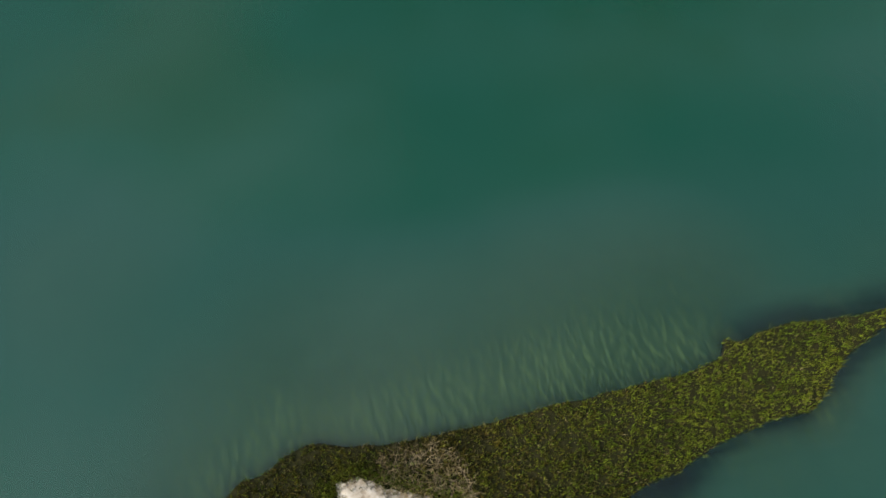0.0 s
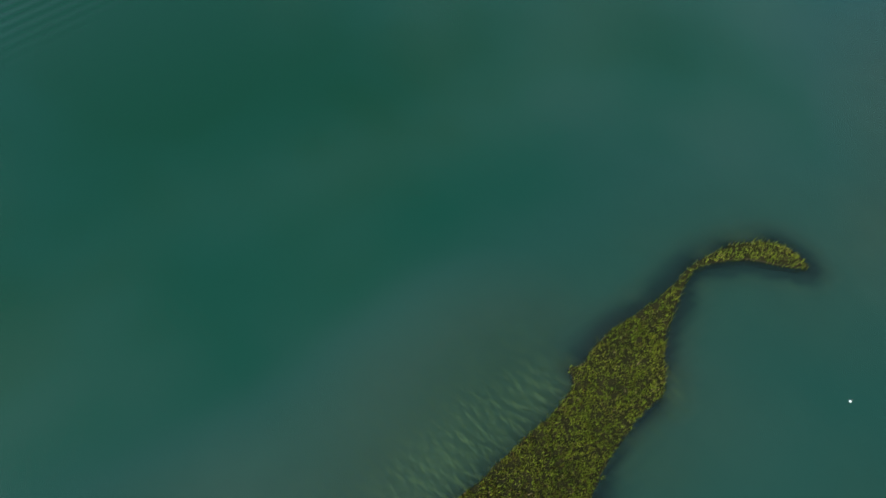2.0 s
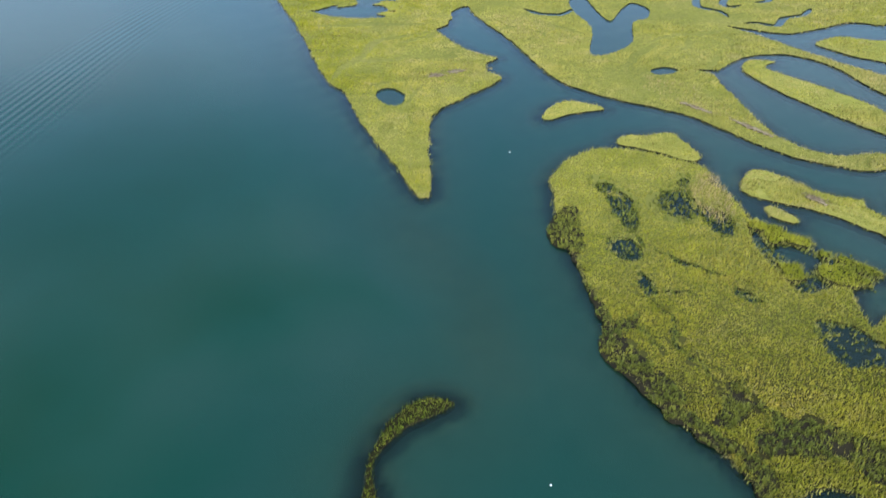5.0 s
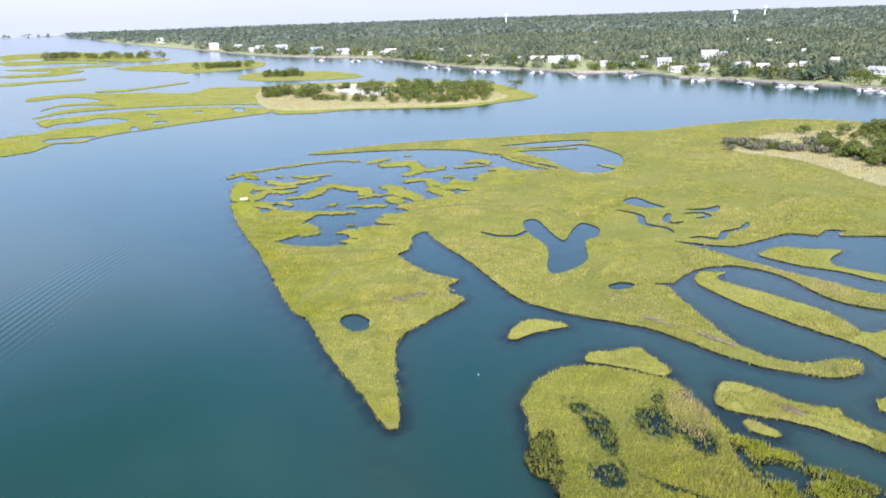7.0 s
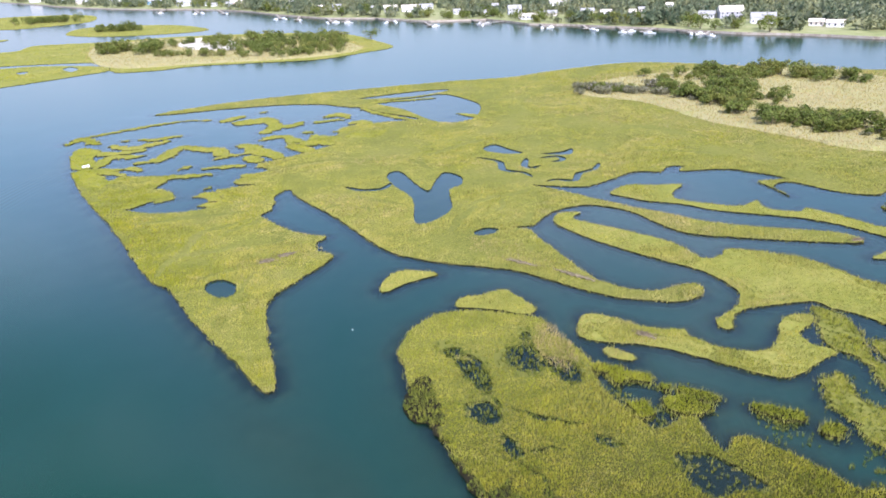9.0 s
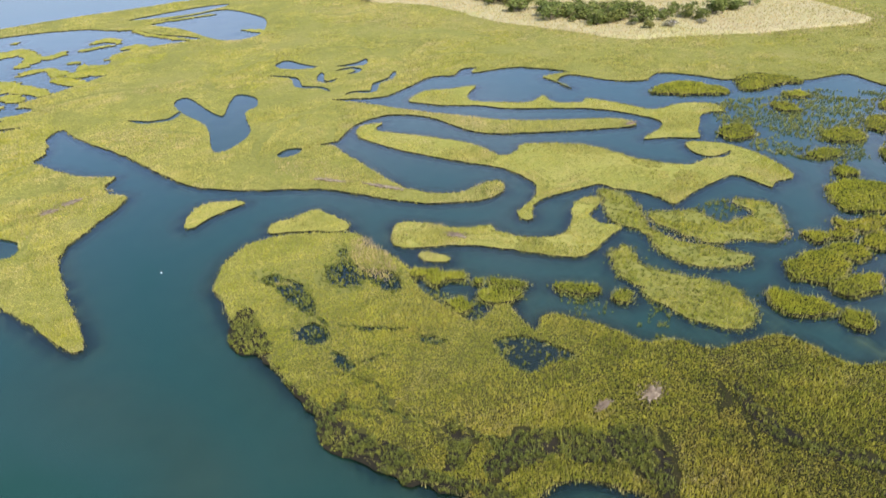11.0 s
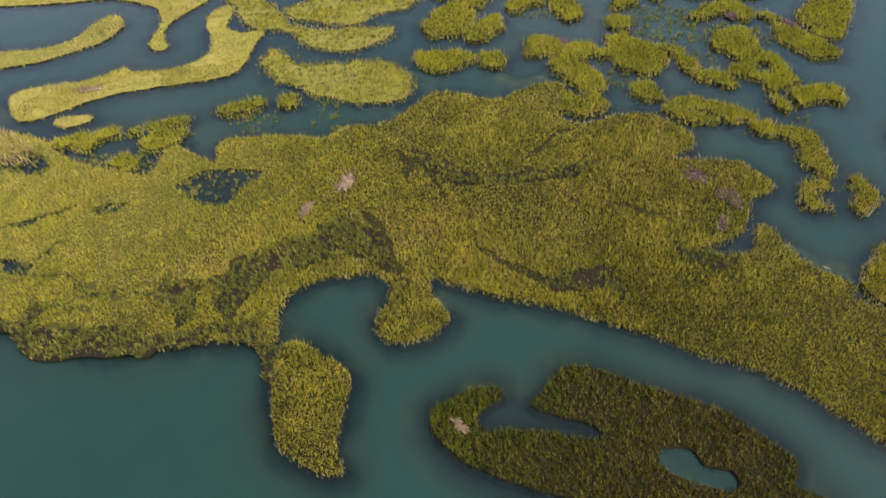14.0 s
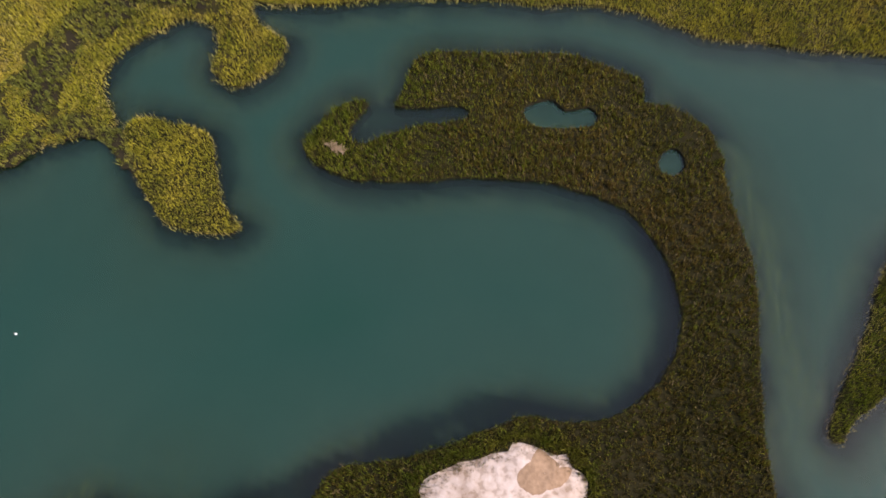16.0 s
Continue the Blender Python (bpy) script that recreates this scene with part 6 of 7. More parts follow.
for edge, ponds in LANDS:
    box_in = np.where(((flat >= edge.min(0)) & (flat <= edge.max(0))).all(1))[0]
    if len(box_in):
        over[box_in[inside(edge, flat[box_in])]] = 0.12
        for pond in ponds:
            over[box_in[inside(pond, flat[box_in])]] = 0.7
depth.data.foreach_set("value", np.concatenate([over, np.full(m, 3.2)]))
tagged(new("water", water_mesh), "calm green bay water reflecting the sky", "water", kind="structure")


for k, t in enumerate(THICKETS):
    thicket(t, *((0.22, 0.5, YOUNG) if k in (6, 7) else (0.09, 0.6)))


# ---------------------------------------------------------------- sand, wrack, floats
def patch_of(name, outline, z, mat, label, category, bulge=0.5, wobble=0.5):
    """A low hump of sand or wrack lying on the marsh."""
    edge = smooth(outline, 0.8, wobble)
    mid = edge.mean(0)
    verts, faces, n = [], [], len(edge)
    for k, (f, up) in enumerate(((1.0, -0.12), (0.93, 0.06), (0.75, 0.5), (0.45, 0.85), (0.15, 1.0))):
        for x, y in edge:
            px, py = mid[0] + (x - mid[0]) * f, mid[1] + (y - mid[1]) * f
            verts.append((px, py, z + bulge * up + 0.12 * bulge * noise.noise(Vector((px, py, k)))))
    for r in range(4):
        for k in range(n):
            faces.append([r * n + k, r * n + (k + 1) % n, (r + 1) * n + (k + 1) % n, (r + 1) * n + k])
    faces.append([4 * n + k for k in range(n)])
    return tagged(new(name, mesh_of(name, verts, faces, mat, True)), label, category)


mat_edge = smooth(dead_mat, 0.6, 0.8)
mat_pts = np.concatenate([sow(mat_edge, 0.22), sow(mat_edge.mean(0) + (mat_edge - mat_edge.mean(0)) * 1.12, 0.12)])
tagged(new("dead_reeds", tri_mesh("dead_reeds", grow(mat_pts, 0.45, 0.35, 1.3, 1.3), STALK)), "flattened mat of pale dead reeds beside the sand", "reed mat", kind="stuff")
hump = patch_of("sand_hump", sand, 0.2, SAND, "pale trampled sand hump ringed by reeds", "sand", 0.9, 0.9)
BX, BY = 4.2, -5.2
crust = [(BX + 1.6 * math.cos(a) * (1 + 0.3 * math.sin(3 * a)), BY + 2.2 * math.sin(a) * (1 + 0.25 * math.cos(2 * a + 1)), 0.0) for a in np.linspace(0, 2 * math.pi, 26, endpoint=False)]
crust_bvh = BVHTree.FromPolygons([v.co[:] for v in hump.data.vertices], [p.vertices[:] for p in hump.data.polygons])
crust_v, crust_f = [], []
for f in (1.0, 0.66, 0.33, 0.02):
    for x, y, _ in crust:
        px, py = BX + (x - BX) * f, BY + (y - BY) * f
        touch = crust_bvh.ray_cast(Vector((px, py, 5)), Vector((0, 0, -1)))[0]
        crust_v.append((px, py, (touch.z if touch else 0.35) + (0.08 if f < 1 else -0.01)))
for r in range(3):
    crust_f += [[r * 26 + k, r * 26 + (k + 1) % 26, (r + 1) * 26 + (k + 1) % 26, (r + 1) * 26 + k] for k in range(26)]
part("brown_crust", mesh_of("brown_crust", crust_v, crust_f, MAT, True), hump, "brown trodden crust on the sand")
sand_edge = smooth(sand, 0.8, 0.9)
ring_pts = np.concatenate([rim(sand_edge, 1.6, 1.2), rim(sand_edge, 1.0, -0.5)])
tagged(new("reed_fringe", tri_mesh("reed_fringe", grow(ring_pts, 0.8, 0.15, 0.25, 1.2), HOOKGRASS)), "green reeds ringing the sand hump", "reeds", kind="stuff")
r_deb = random.Random(4)


def wrack(x, y, long, wide, turn, bare=False):
    """A raft of dead stems, or a bare muddy hollow with a few stems over it."""
    tris = []
    for _ in range(14 if bare else 170):
        u, v = r_deb.gauss(0, long / 3.4), r_deb.gauss(0, wide / 3.4)
        px, py = x + u * math.cos(turn) - v * math.sin(turn), y + u * math.sin(turn) + v * math.cos(turn)
        a, ln, w = turn + r_deb.gauss(0, 0.7), r_deb.uniform(0.3, 0.9), r_deb.uniform(0.03, 0.06)
        ca, sa, h = math.cos(a), math.sin(a), 0.55 + r_deb.uniform(0, 0.25)
        tris.append(((px - ca * ln / 2 - sa * w, py - sa * ln / 2 + ca * w, h), (px - ca * ln / 2 + sa * w, py - sa * ln / 2 - ca * w, h), (px + ca * ln / 2, py + sa * ln / 2, h + r_deb.uniform(-0.1, 0.1))))
    ring = []
    for k in np.linspace(0, 2 * math.pi, 18, endpoint=False):
        q = r_deb.uniform(0.55, 1.1)
        u, v = long * 0.5 * math.cos(k) * q, wide * 0.5 * math.sin(k) * q
        ring.append((x + math.cos(turn) * u - math.sin(turn) * v, y + math.sin(turn) * u + math.cos(turn) * v))
    top, up = len(tris), 0.30 if bare else 0.54
    for k in range(18):
        tris.append(((x, y, up + 0.1), (*ring[k], up), (*ring[(k + 1) % 18], up)))
        tris.append(((*ring[k], up), (*ring[k], 0.1), (*ring[(k + 1) % 18], up)))
    me = tri_mesh("drift_wrack", np.array(tris), STALK)
    me.materials.append(GASH if bare else DRIFT)
    me.polygons.foreach_set("material_index", [0] * top + [1] * (len(tris) - top))
    words = "dark bare mud hollow strewn with dead stems" if bare else "pale raft of dead reed stems on the grass"
    tagged(new("drift_wrack", me), words, "wrack", "rafts of wrack", "stuff")


for k, ((x, y), (ln, wd, tn)) in enumerate(zip(deb_spots + [(29.3, 18.4)], ((3.5, 2.0, 0.4), (2.0, 0.8, 0.2), (4.0, 1.5, -0.8), (3.5, 1.6, 0.3), (4.5, 1.6, 0.3), (9.0, 1.0, -0.9), (7.0, 1.0, -0.8), (2.5, 1.0, 0.0), (1.4, 0.5, 1.3)))):
    wrack(x, y, ln, wd, tn)
for (x, y), (ln, wd, tn) in zip(gashes, ((4.4, 3.0, 1.2), (6.0, 3.2, 1.0), (4.0, 1.4, 0.2), (4.0, 2.0, 0.3), (5.0, 2.4, 1.2), (3.0, 2.2, 0.0), (4.5, 1.8, 0.5), (7.0, 2.4, 0.6), (6.0, 2.4, 0.9))):
    wrack(x, y, ln, wd, tn, True)

WHITE_PAINT, GREY_ROOF, TIMBER = plain("white_paint", (0.78, 0.77, 0.75)), plain("grey_shingles", (0.30, 0.29, 0.28), 0.8), plain("weathered_timber", (0.30, 0.26, 0.21), 0.8)
PANE = plain("dark_glass", (0.05, 0.06, 0.07), 0.1)


def lathe(profile, sides=16):
    verts = [(r * math.cos(2 * math.pi * k / sides), r * math.sin(2 * math.pi * k / sides), z) for r, z in profile for k in range(sides)]
    faces = [[i * sides + k, i * sides + (k + 1) % sides, (i + 1) * sides + (k + 1) % sides, (i + 1) * sides + k] for i in range(len(profile) - 1) for k in range(sides)]
    faces += [list(range(sides))[::-1], [(len(profile) - 1) * sides + k for k in range(sides)]]
    return verts, faces


def float_buoy(x, y):
    root = tagged(new("float_buoy"), "small white trap float on the water", "buoy", "trap floats")
    root.location = (x, y, 0)
    v, f = lathe([(0.02, -0.08), (0.07, -0.05), (0.10, 0.02), (0.085, 0.08), (0.05, 0.13), (0.025, 0.15)])
    part("float", mesh_of("float", v, f, WHITE_PAINT, True), root)
    v, f = lathe([(0.02, 0.13), (0.015, 0.4)], 8)
    part("stick", mesh_of("stick", v, f, TIMBER), root, "short wooden stick")
    return root


for x, y in buoys[:2]:
    float_buoy(x, y)


# ---------------------------------------------------------------- upland with shrubs
def raised(name, outline, z, mat, label, category, step=3.0, wobble=1.5, bank=None):
    edge = smooth(outline, step, wobble)
    fv, ff = fill(edge, ())
    n = len(fv)
    verts = [(x, y, z) for x, y in fv]
    s0 = len(verts)
    mid = edge.mean(0)
    for x, y in edge:
        verts.append((x, y, z))
    for x, y in edge:
        away = 0.0 if bank else 3.0 / math.hypot(x - mid[0], y - mid[1])
        verts.append((x + (x - mid[0]) * away, y + (y - mid[1]) * away, -0.8 if bank else 0.05))
    m = len(edge)
    ff += [[s0 + k, s0 + (k + 1) % m, s0 + m + (k + 1) % m, s0 + m + k] for k in range(m)]
    me = mesh_of(name, verts, ff, [mat, bank or mat])
    me.polygons.foreach_set("material_index", [0] * (len(ff) - m) + [1] * m)
    return tagged(new(name, me), label, category, kind="structure")


raised("upland", upland, 0.75, DRYLAND, "dry sandy rise with tan grass beside the marsh", "ground")
raised("beach", isle_beach, 0.9, DRYLAND, "tan sandy ground of a wooded island", "ground")



def dune_grass(outline, z, grown, density=0.5):
    """Tan grass over a rise, thinning out past its edge into the marsh."""
    edge = smooth(outline, 3.0, 4.0)
    mid = edge.mean(0)
    p = np.concatenate([sow(mid + (edge - mid) * k, density / 3) for k in (1.0, 1.0 + grown / 2, 1.0 + grown)])
    return tagged(new("dune_grass", tri_mesh("dune_grass", grow(p, 0.7, z), TAN)), "tan dry grass on a sandy rise", "grass", kind="stuff")


dune_grass(upland, 0.72, 0.14)
dune_grass(isle_beach, 0.8, 0.08)
DUNE = earth("white_dune_sand", ((0.3, (0.40, 0.35, 0.28)), (0.7, (0.55, 0.50, 0.42))), 0.05, fine=0.3)
raised("dune", isle_sand, 1.75, DUNE, "bare pale sand in the middle of the wooded island", "sand")


# the sunlit patch at the tip is put into paler blades
tagged(new("sunlit_grass", tri_mesh("sunlit_grass", grow(sow(smooth(pale, 0.8, 1.2), 0.55), 0.75, 0.18), TAN)), "paler grass standing for a sunlit patch at an island tip", "grass", kind="stuff")


for z_one in (ochre_0, ochre_1, ochre_2, ochre_3, ochre_4):
    tagged(new("ochre_grass", tri_mesh("ochre_grass", grow(sow(smooth(z_one, 1.5, 3.0), 0.3), 0.5, 0.14), TAN)), "ochre patch of ripening grass in the marsh", "grass", kind="stuff")


def leaf_cloud(count, rx, ry, rz, size, seed, lumps=7):
    """Leaf clumps over a cluster of uneven lobes, with gaps."""
    g = np.random.default_rng(seed)
    lobes = np.stack([g.uniform(-0.6, 0.6, lumps) * rx, g.uniform(-0.6, 0.6, lumps) * ry, g.uniform(0.25, 0.85, lumps) * rz], 1)
    rad = g.uniform(0.28, 0.55, lumps)
    pick = g.integers(0, lumps, count)
    d = g.normal(0, 1, (count, 3))
    d /= np.linalg.norm(d, axis=1)[:, None]
    d[:, 2] = np.where(d[:, 2] < -0.5, -d[:, 2], d[:, 2])
    c = lobes[pick] + d * (rad[pick] * g.uniform(0.7, 1.08, count))[:, None] * (rx, ry, rz * 0.7)
    c[:, 2] = np.maximum(c[:, 2], 0.06 * rz)
    out = np.empty((count, 3, 3))
    for k in range(3):
        v = g.normal(0, 1, (count, 3))
        v -= 0.6 * (v * d).sum(1)[:, None] * d
        out[:, k] = c + v / np.linalg.norm(v, axis=1)[:, None] * (size * g.uniform(0.6, 1.3, count))[:, None]
    return out


def shrub(seed, wide, tall, mat, name, label):
    root = tagged(new(name), label, name, "trees and shrubs of the hammocks")
    verts, faces = [], []
    g = random.Random(seed)
    for s in range(4):
        ang, r0 = g.uniform(0, 6.28), 0.10 * tall / 4
        top = (math.cos(ang) * wide * 0.35, math.sin(ang) * wide * 0.35, tall * g.uniform(0.5, 0.75))
        base = (math.cos(ang) * 0.15, math.sin(ang) * 0.15, -0.2)
        s0 = len(verts)
        for t in (0.0, 0.35, 0.7, 1.0):
            for k in range(6):
                a = k * math.pi / 3
                rr = r0 * (1 - 0.75 * t)
                verts.append((base[0] + (top[0] - base[0]) * t**1.4 + rr * math.cos(a), base[1] + (top[1] - base[1]) * t**1.4 + rr * math.sin(a), base[2] + (top[2] - base[2]) * t))
        faces += [[s0 + r * 6 + k, s0 + r * 6 + (k + 1) % 6, s0 + (r + 1) * 6 + (k + 1) % 6, s0 + (r + 1) * 6 + k] for r in range(3) for k in range(6)]
    part("trunk", mesh_of("trunk", verts, faces, BARK), root)
    part("crown", tri_mesh("crown", leaf_cloud(420, wide * 0.6, wide * 0.6, tall, 0.16 * wide ** 0.7, seed, 9), mat), root)
    return root


GREYLEAF = blades("grey_twigs", ((0.3, (0.16, 0.15, 0.10)), (0.5, (0.20, 0.20, 0.12)), (0.72, (0.28, 0.25, 0.19))), (0.30, 0.27, 0.22), 0.05)
SHRUBS = [shrub(11 + k, w, h, FOLIAGE, "shrub", "dense dark green coastal shrub on sandy ground") for k, (w, h) in enumerate(((6.0, 4.0), (5.0, 3.2), (7.0, 4.8), (4.0, 2.4)))]
GREYS = [shrub(31 + k, w, h, GREYLEAF, "shrub", "grey half-dead low shrub at the marsh edge") for k, (w, h) in enumerate(((6.0, 2.6), (5.0, 2.0)))]
TREES = [shrub(51 + k, w, h, FOLIAGE, "tree", "rounded green coastal tree on a sandy island") for k, (w, h) in enumerate(((8.0, 6.5), (9.0, 7.5), (6.5, 5.0)))]
g_pl = random.Random(9)
placed = set()


def plant(kinds, line, count, spread, z, lo=0.8, hi=1.25):
    p = smooth(line, 2.0, 0.0, closed=False)
    for k in range(count):
        q = p[g_pl.randrange(len(p))]
        m = Matrix.LocRotScale((q[0] + g_pl.gauss(0, spread), q[1] + g_pl.gauss(0, spread), z), Euler((0, 0, g_pl.uniform(0, 6.28))), None)
        src = g_pl.choice(kinds)
        s = g_pl.uniform(lo, hi)
        if src.name not in placed:
            placed.add(src.name)
            ob = src
            ob.matrix_basis = m
        else:
            ob = copy_thing(src, m)
        ob.scale = (s, s * g_pl.uniform(0.9, 1.1), s * g_pl.uniform(0.85, 1.15))


plant(SHRUBS, hedge_a, 120, 4.0, 0.7)
plant(SHRUBS, hedge_b, 64, 5.0, 0.7)
plant(SHRUBS, hedge_c, 44, 6.0, 0.7)
plant(GREYS, scrub, 22, 4.0, 0.6)
plant(SHRUBS, scrub, 16, 4.5, 0.6, 0.5, 0.9)
plant(GREYS, hedge_a, 12, 6.0, 0.6, 0.4, 0.8)
plant(TREES, isle_grove_a, 30, 5.0, 0.8)
plant(TREES, isle_grove_b, 26, 5.0, 0.8, 0.6, 0.9)
plant(TREES, isle_grove_c, 60, 14.0, 0.8)
plant(TREES, isle_grove_d, 44, 4.0, 0.8, 0.5, 0.8)
plant(TREES, isle_grove_e, 44, 10.0, 0.8, 0.7, 1.0)
plant(TREES, islet_grove_c, 26, 5.0, 0.2, 0.8, 1.1)
plant(TREES, islet_grove_d, 28, 6.0, 0.2, 0.9, 1.2)
plant(TREES, islet_grove_e, 46, 16.0, 0.2, 1.2, 1.7)

# ---------------------------------------------------------------- far shore: land, woods, houses, docks
arc = [(4800 * math.sin(radians(a)), 4800 * math.cos(radians(a))) for a in (-34, -25, -15, -5, 5, 15, 25, 35, 45, 55, 65, 75, 85)]
land = far_shore[::-1] + [(-2750.0, 3930.0)] + arc + [(900.0, 250.0), (480.0, 330.0)]
yard_line = [(x * 1.025 + 6, y * 1.025 + 6) for x, y in far_shore[4:]]
plant(TREES, yard_line, 90, 9.0, 1.4, 0.9, 1.5)
raised("far_land", land, 1.6, LAWN, "green settled land along the far shore", "ground", 30.0, 3.0, SAND)

g_w = np.random.default_rng(21)


def woods(name, leaves, count, near_r, far_r, size, tall, setback, tris_each, label):
    """Crowns of many leaf clumps over the land behind the shore."""
    ang = g_w.uniform(radians(-36), radians(52), count)
    r = np.sqrt(g_w.uniform(near_r**2, far_r**2, count))
    p = np.stack([r * np.sin(ang), r * np.cos(ang)], 1)
    edge = np.array(land)
    ok = inside(edge, p)
    shore = smooth(far_shore, 12.0, 0.0, closed=False)
    d = np.full(len(p), 1e9)
    for q in np.array_split(shore, 20):
        d = np.minimum(d, np.sqrt(((p[:, None] - q[None]) ** 2).sum(-1)).min(1))
    clump = np.array([noise.noise(Vector((x * 0.02, y * 0.02, 5))) for x, y in p])
    ok &= d > setback + 16 * clump + 7
    ok &= ~((d < 110) & (clump > 0.3))
    for hx, hy, hw, *_ in HOUSES_WEST + HOUSES_MIDDLE + HOUSES_EAST + HOUSES_INLAND:
        toward = np.array([hx, hy]) / np.hypot(hx, hy)
        rel = p - (hx, hy)
        along, side = rel @ toward, np.abs(rel @ np.array([toward[1], -toward[0]]))
        ok &= ~((side < hw * 0.6 + 4) & (along < hw * 0.5 + 5) & (along > -70))
    p, n = p[ok], int(ok.sum())
    crowns = np.stack([leaf_cloud(tris_each, 0.9, 0.9, 1.0, 0.42, 100 + k, 5) for k in range(12)])
    pick = g_w.integers(0, 12, n)
    s = size * g_w.uniform(0.7, 1.35, n)
    h = tall * g_w.uniform(0.7, 1.3, n)
    out = crowns[pick].copy()
    out[..., 0] = out[..., 0] * s[:, None, None] + p[:, 0][:, None, None]
    out[..., 1] = out[..., 1] * s[:, None, None] + p[:, 1][:, None, None]
    out[..., 2] = out[..., 2] * h[:, None, None] + 1.6
    return tagged(new(name, tri_mesh(name, out.reshape(-1, 3, 3), leaves)), label, "woods", kind="stuff")


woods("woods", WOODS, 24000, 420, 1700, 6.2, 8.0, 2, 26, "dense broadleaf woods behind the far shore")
woods("far_woods", HAZED_WOODS, 14000, 1600, 4750, 19.0, 14.0, 40, 16, "continuous distant woods to the horizon")

SIDINGS = [plain("weathered_white", (0.58, 0.57, 0.56)), plain("tan_siding", (0.55, 0.48, 0.40)), plain("blue_siding", (0.25, 0.42, 0.60)), plain("pink_siding", (0.62, 0.45, 0.38)), plain("grey_siding", (0.38, 0.37, 0.40))]
g_h = random.Random(5)


def box(x0, x1, y0, y1, z0, z1):
    v = [(x, y, z) for z in (z0, z1) for x, y in ((x0, y0), (x1, y0), (x1, y1), (x0, y1))]
    return v, [[3, 2, 1, 0], [4, 5, 6, 7], [0, 1, 5, 4], [1, 2, 6, 5], [2, 3, 7, 6], [3, 0, 4, 7]]


def joined(boxes):
    verts, faces = [], []
    for v, f in boxes:
        s0 = len(verts)
        verts += v
        faces += [[s0 + i for i in q] for q in f]
    return verts, faces


def house(x, y, wide, tall, tone):
    """A waterfront house: walls, gable roof, wing, windows, porch."""
    words = ("white wooden", "tan wooden", "blue wooden", "pinkish brick", "grey multi-gabled")[tone]
    root = tagged(new("house"), words + " waterfront house with a pitched roof", "house", "houses along the far shore")
    root.matrix_world = pose(x, y, 1.6, 0, 0, -math.degrees(math.atan2(x, y)) + g_h.uniform(-14, 14))
    wide, tall = max(wide, 7.0), min(max(tall, 5.0), 0.75 * max(wide, 7.0))
    deep, eave = wide * g_h.uniform(0.5, 0.7), tall * 0.52
    body = [box(-wide / 2, wide / 2, -deep / 2, deep / 2, -0.6, eave)]
    wing = g_h.choice((-1, 1))
    wx = wing * wide * 0.22
    body.append(box(wx - wide * 0.16, wx + wide * 0.16, -deep / 2 - wide * 0.1, 0, -0.6, eave))
    v, f = joined(body)
    wall = part("wall", mesh_of("wall", v, f, SIDINGS[tone]), root)
    o = 0.5
    v = [(-wide / 2 - o, -deep / 2 - o, eave), (wide / 2 + o, -deep / 2 - o, eave), (wide / 2 + o, deep / 2 + o, eave), (-wide / 2 - o, deep / 2 + o, eave), (-wide / 2 - o, 0, tall), (wide / 2 + o, 0, tall)]
    f = [[0, 1, 5, 4], [2, 3, 4, 5], [1, 2, 5], [3, 0, 4], [3, 2, 1, 0]]
    g0, g1, yf = wx - wide * 0.16 - o, wx + wide * 0.16 + o, -deep / 2 - wide * 0.1 - o
    s0 = len(v)
    v += [(g0, yf, eave + 0.05), (g1, yf, eave + 0.05), (g1, 0, eave + 0.05), (g0, 0, eave + 0.05), (wx, yf, tall * 0.92), (wx, 0, tall * 0.92)]
    f += [[s0, s0 + 4, s0 + 5, s0 + 3], [s0 + 1, s0 + 2, s0 + 5, s0 + 4], [s0, s0 + 1, s0 + 4]]
    part("roof", mesh_of("roof", v, f, GREY_ROOF if g_h.random() < 0.6 else SIDINGS[1]), root, "pitched shingle roof")
    storeys = 2 if eave > 4.5 else 1
    count = max(3, int(wide / 3.2))
    for s in range(storeys):
        for k in range(count):
            cx = -wide / 2 + (k + 0.5) * wide / count
            front = -deep / 2 - (wide * 0.1 if abs(cx - wx) < wide * 0.16 else 0)
            zz = 0.9 + s * eave / 2
            win = part("window", mesh_of("window", *box(cx - 0.55, cx + 0.55, front - 0.06, front - 0.01, zz, zz + 1.4), PANE), root)
    deck = [box(-wide * 0.45, wide * 0.45, -deep / 2 - wide * 0.1 - 3.0, -deep / 2 - wide * 0.1 - 0.1, 0.2, 0.45)]
    part("porch", mesh_of("porch", *joined(deck), WHITE_PAINT), root)
    return root


for x, y, w, h, tone in HOUSES_WEST + HOUSES_MIDDLE + HOUSES_EAST + HOUSES_INLAND:
    house(x, y, w, h, tone)


def dock(x0, y0, x1, y1):
    root = tagged(new("dock"), "weathered timber pier on posts over the water", "dock", "piers of the far shore")
    ln = math.hypot(x1 - x0, y1 - y0)
    root.matrix_world = pose(x0, y0, 0, 0, 0, math.degrees(math.atan2(y1 - y0, x1 - x0)))
    part("deck", mesh_of("deck", *joined([box(-4, ln, -0.9, 0.9, 1.2, 1.4), box(ln - 5, ln, -4, 4, 1.19, 1.39)]), TIMBER), root)
    for k in range(int(ln / 5) + 1):
        for s in (-0.8, 0.8):
            v, f = lathe([(0.15, -3.0), (0.14, 1.9)], 6)
            part("post", mesh_of("post", [(a + k * 5.0, b + s, c) for a, b, c in v], f, TIMBER), root)
    return root


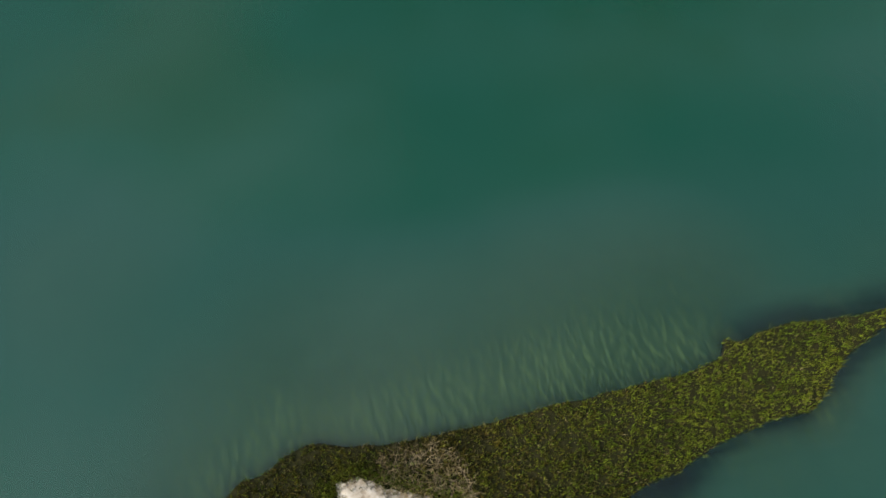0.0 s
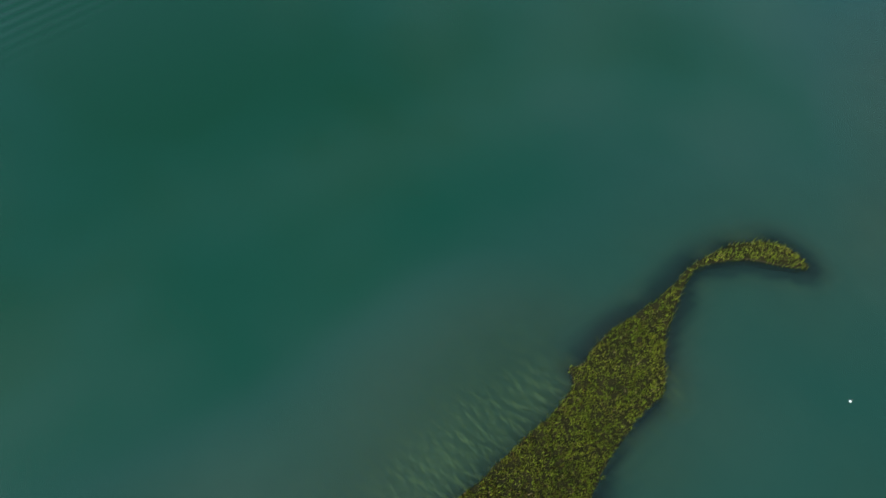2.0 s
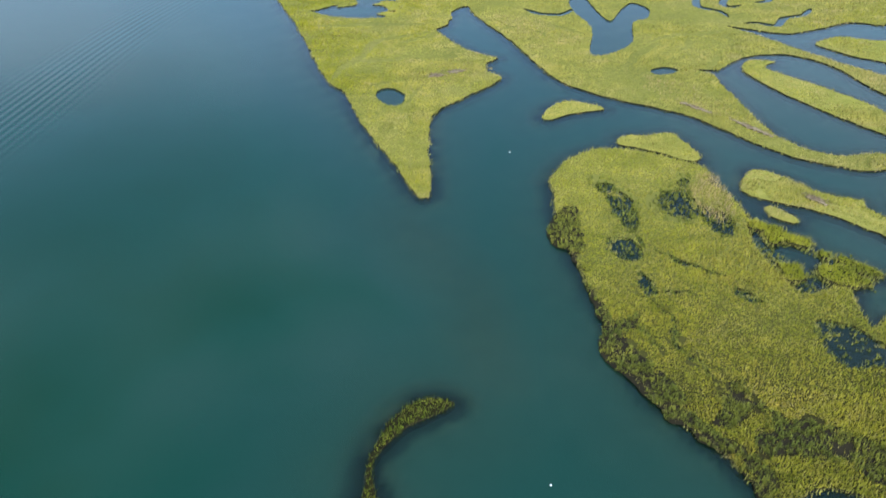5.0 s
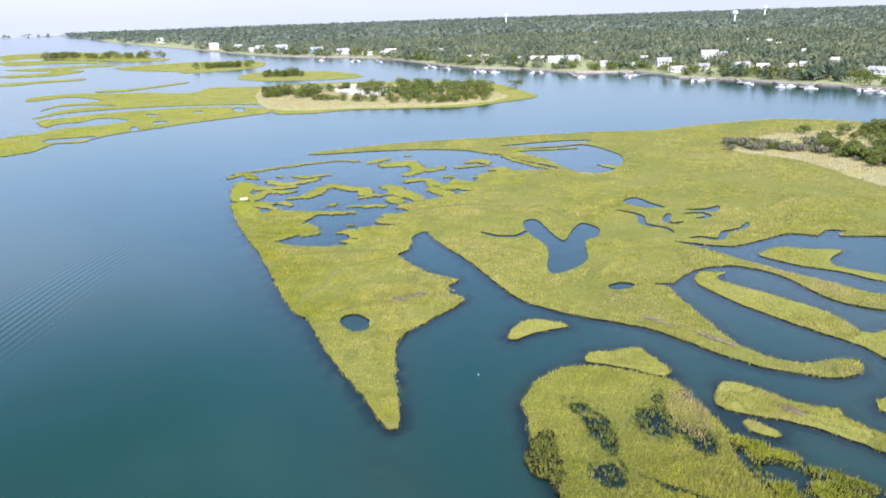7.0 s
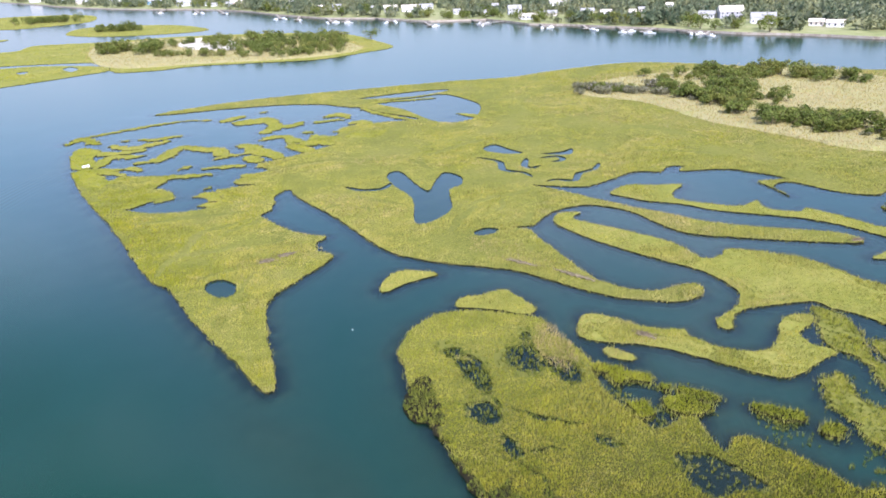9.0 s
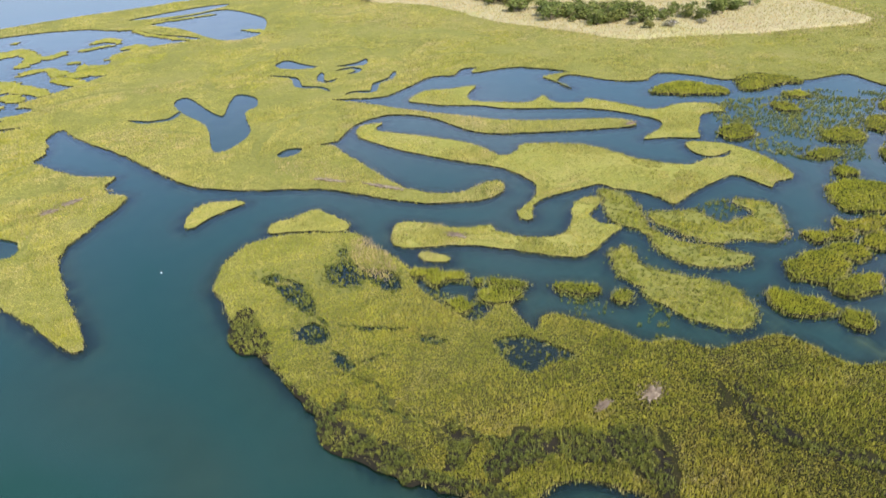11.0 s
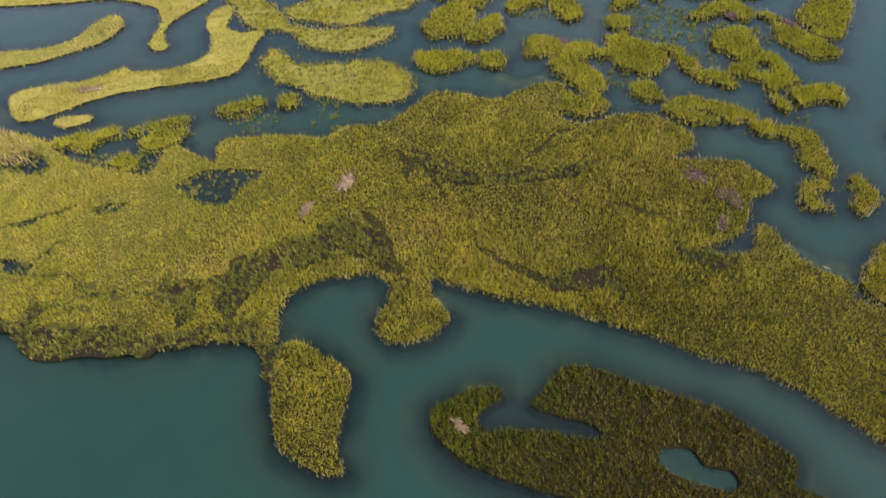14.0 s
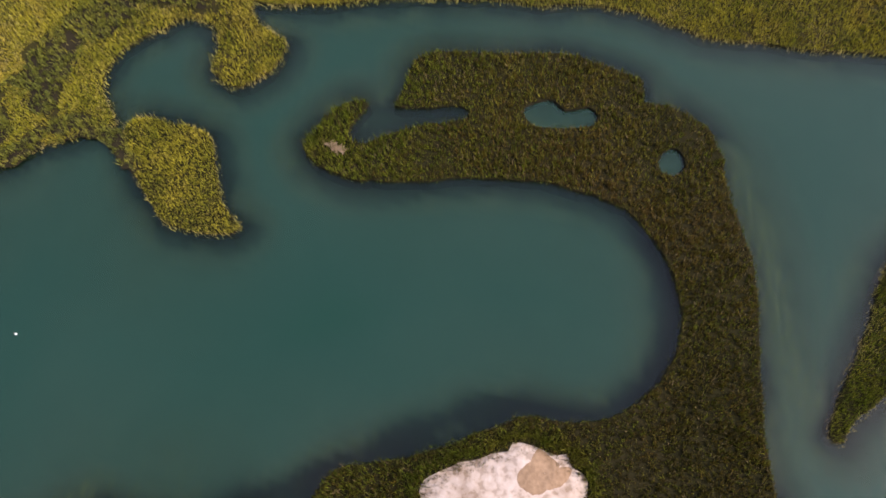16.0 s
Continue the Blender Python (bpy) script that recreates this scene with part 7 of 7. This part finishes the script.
def boat(x, y, turn, size=7.0, cabin=True):
    root = tagged(new("boat"), "small white motor boat moored at a pier", "boat", "moored boats")
    root.matrix_world = pose(x, y, 0, 0, 0, turn)
    verts, faces = [], []
    for k, (u, w, lo) in enumerate(((-0.5, 0.16, -0.2), (-0.2, 0.19, -0.25), (0.15, 0.17, -0.2), (0.38, 0.09, -0.05), (0.5, 0.005, 0.25))):
        verts += [(u * size, -w * size, 0.75 + 0.25 * (u > 0.3)), (u * size, -w * size * 0.6, lo), (u * size, w * size * 0.6, lo), (u * size, w * size, 0.75 + 0.25 * (u > 0.3))]
    for r in range(4):
        for k in range(3):
            faces.append([r * 4 + k, r * 4 + k + 1, r * 4 + k + 5, r * 4 + k + 4])
        faces.append([r * 4 + 3, r * 4, r * 4 + 4, r * 4 + 7])
    faces.append([0, 1, 2, 3])
    part("hull", mesh_of("hull", verts, faces, WHITE_PAINT), root)
    if not cabin:
        root["label"] = "small open white skiff drawn into a marsh inlet"
        return root
    part("cabin", mesh_of("cabin", *joined([box(-0.1 * size, 0.15 * size, -0.11 * size, 0.11 * size, 0.7, 1.7), box(-0.2 * size, 0.17 * size, -0.13 * size, 0.13 * size, 1.7, 1.82)]), WHITE_PAINT), root, "white cabin with a flat top")
    return root


for k, (x0, y0, x1, y1) in enumerate(DOCKS):
    dock(x0, y0, x1, y1)
    boat(x1 + 3.5, y1 - 2.0, g_h.uniform(0, 360), g_h.uniform(6, 9))
    if k % 2:
        boat(x1 - 5.0, y1 - 5.0, g_h.uniform(0, 360), g_h.uniform(5, 8))


boat(-75.6, 241.8, 8.0, 2.2, False)


def water_tower(x, y, tall):
    root = tagged(new("water_tower"), "white water tower rising above the woods", "water tower", "water towers")
    root.location = (x, y, 1.6)
    v, f = lathe([(2.2, 0), (1.6, tall * 0.5), (1.8, tall * 0.75)], 12)
    part("stem", mesh_of("stem", v, f, WHITE_PAINT, True), root)
    v, f = lathe([(1.8, tall * 0.74), (5.5, tall * 0.82), (6.5, tall * 0.9), (5.0, tall * 0.97), (0.5, tall)], 16)
    part("tank", mesh_of("tank", v, f, WHITE_PAINT, True), root)
    return root


for x, y, h in ((950.0, 2350.0, 45.0), (640.0, 1750.0, 40.0), (170.0, 2600.0, 45.0)):
    water_tower(x, y, h)
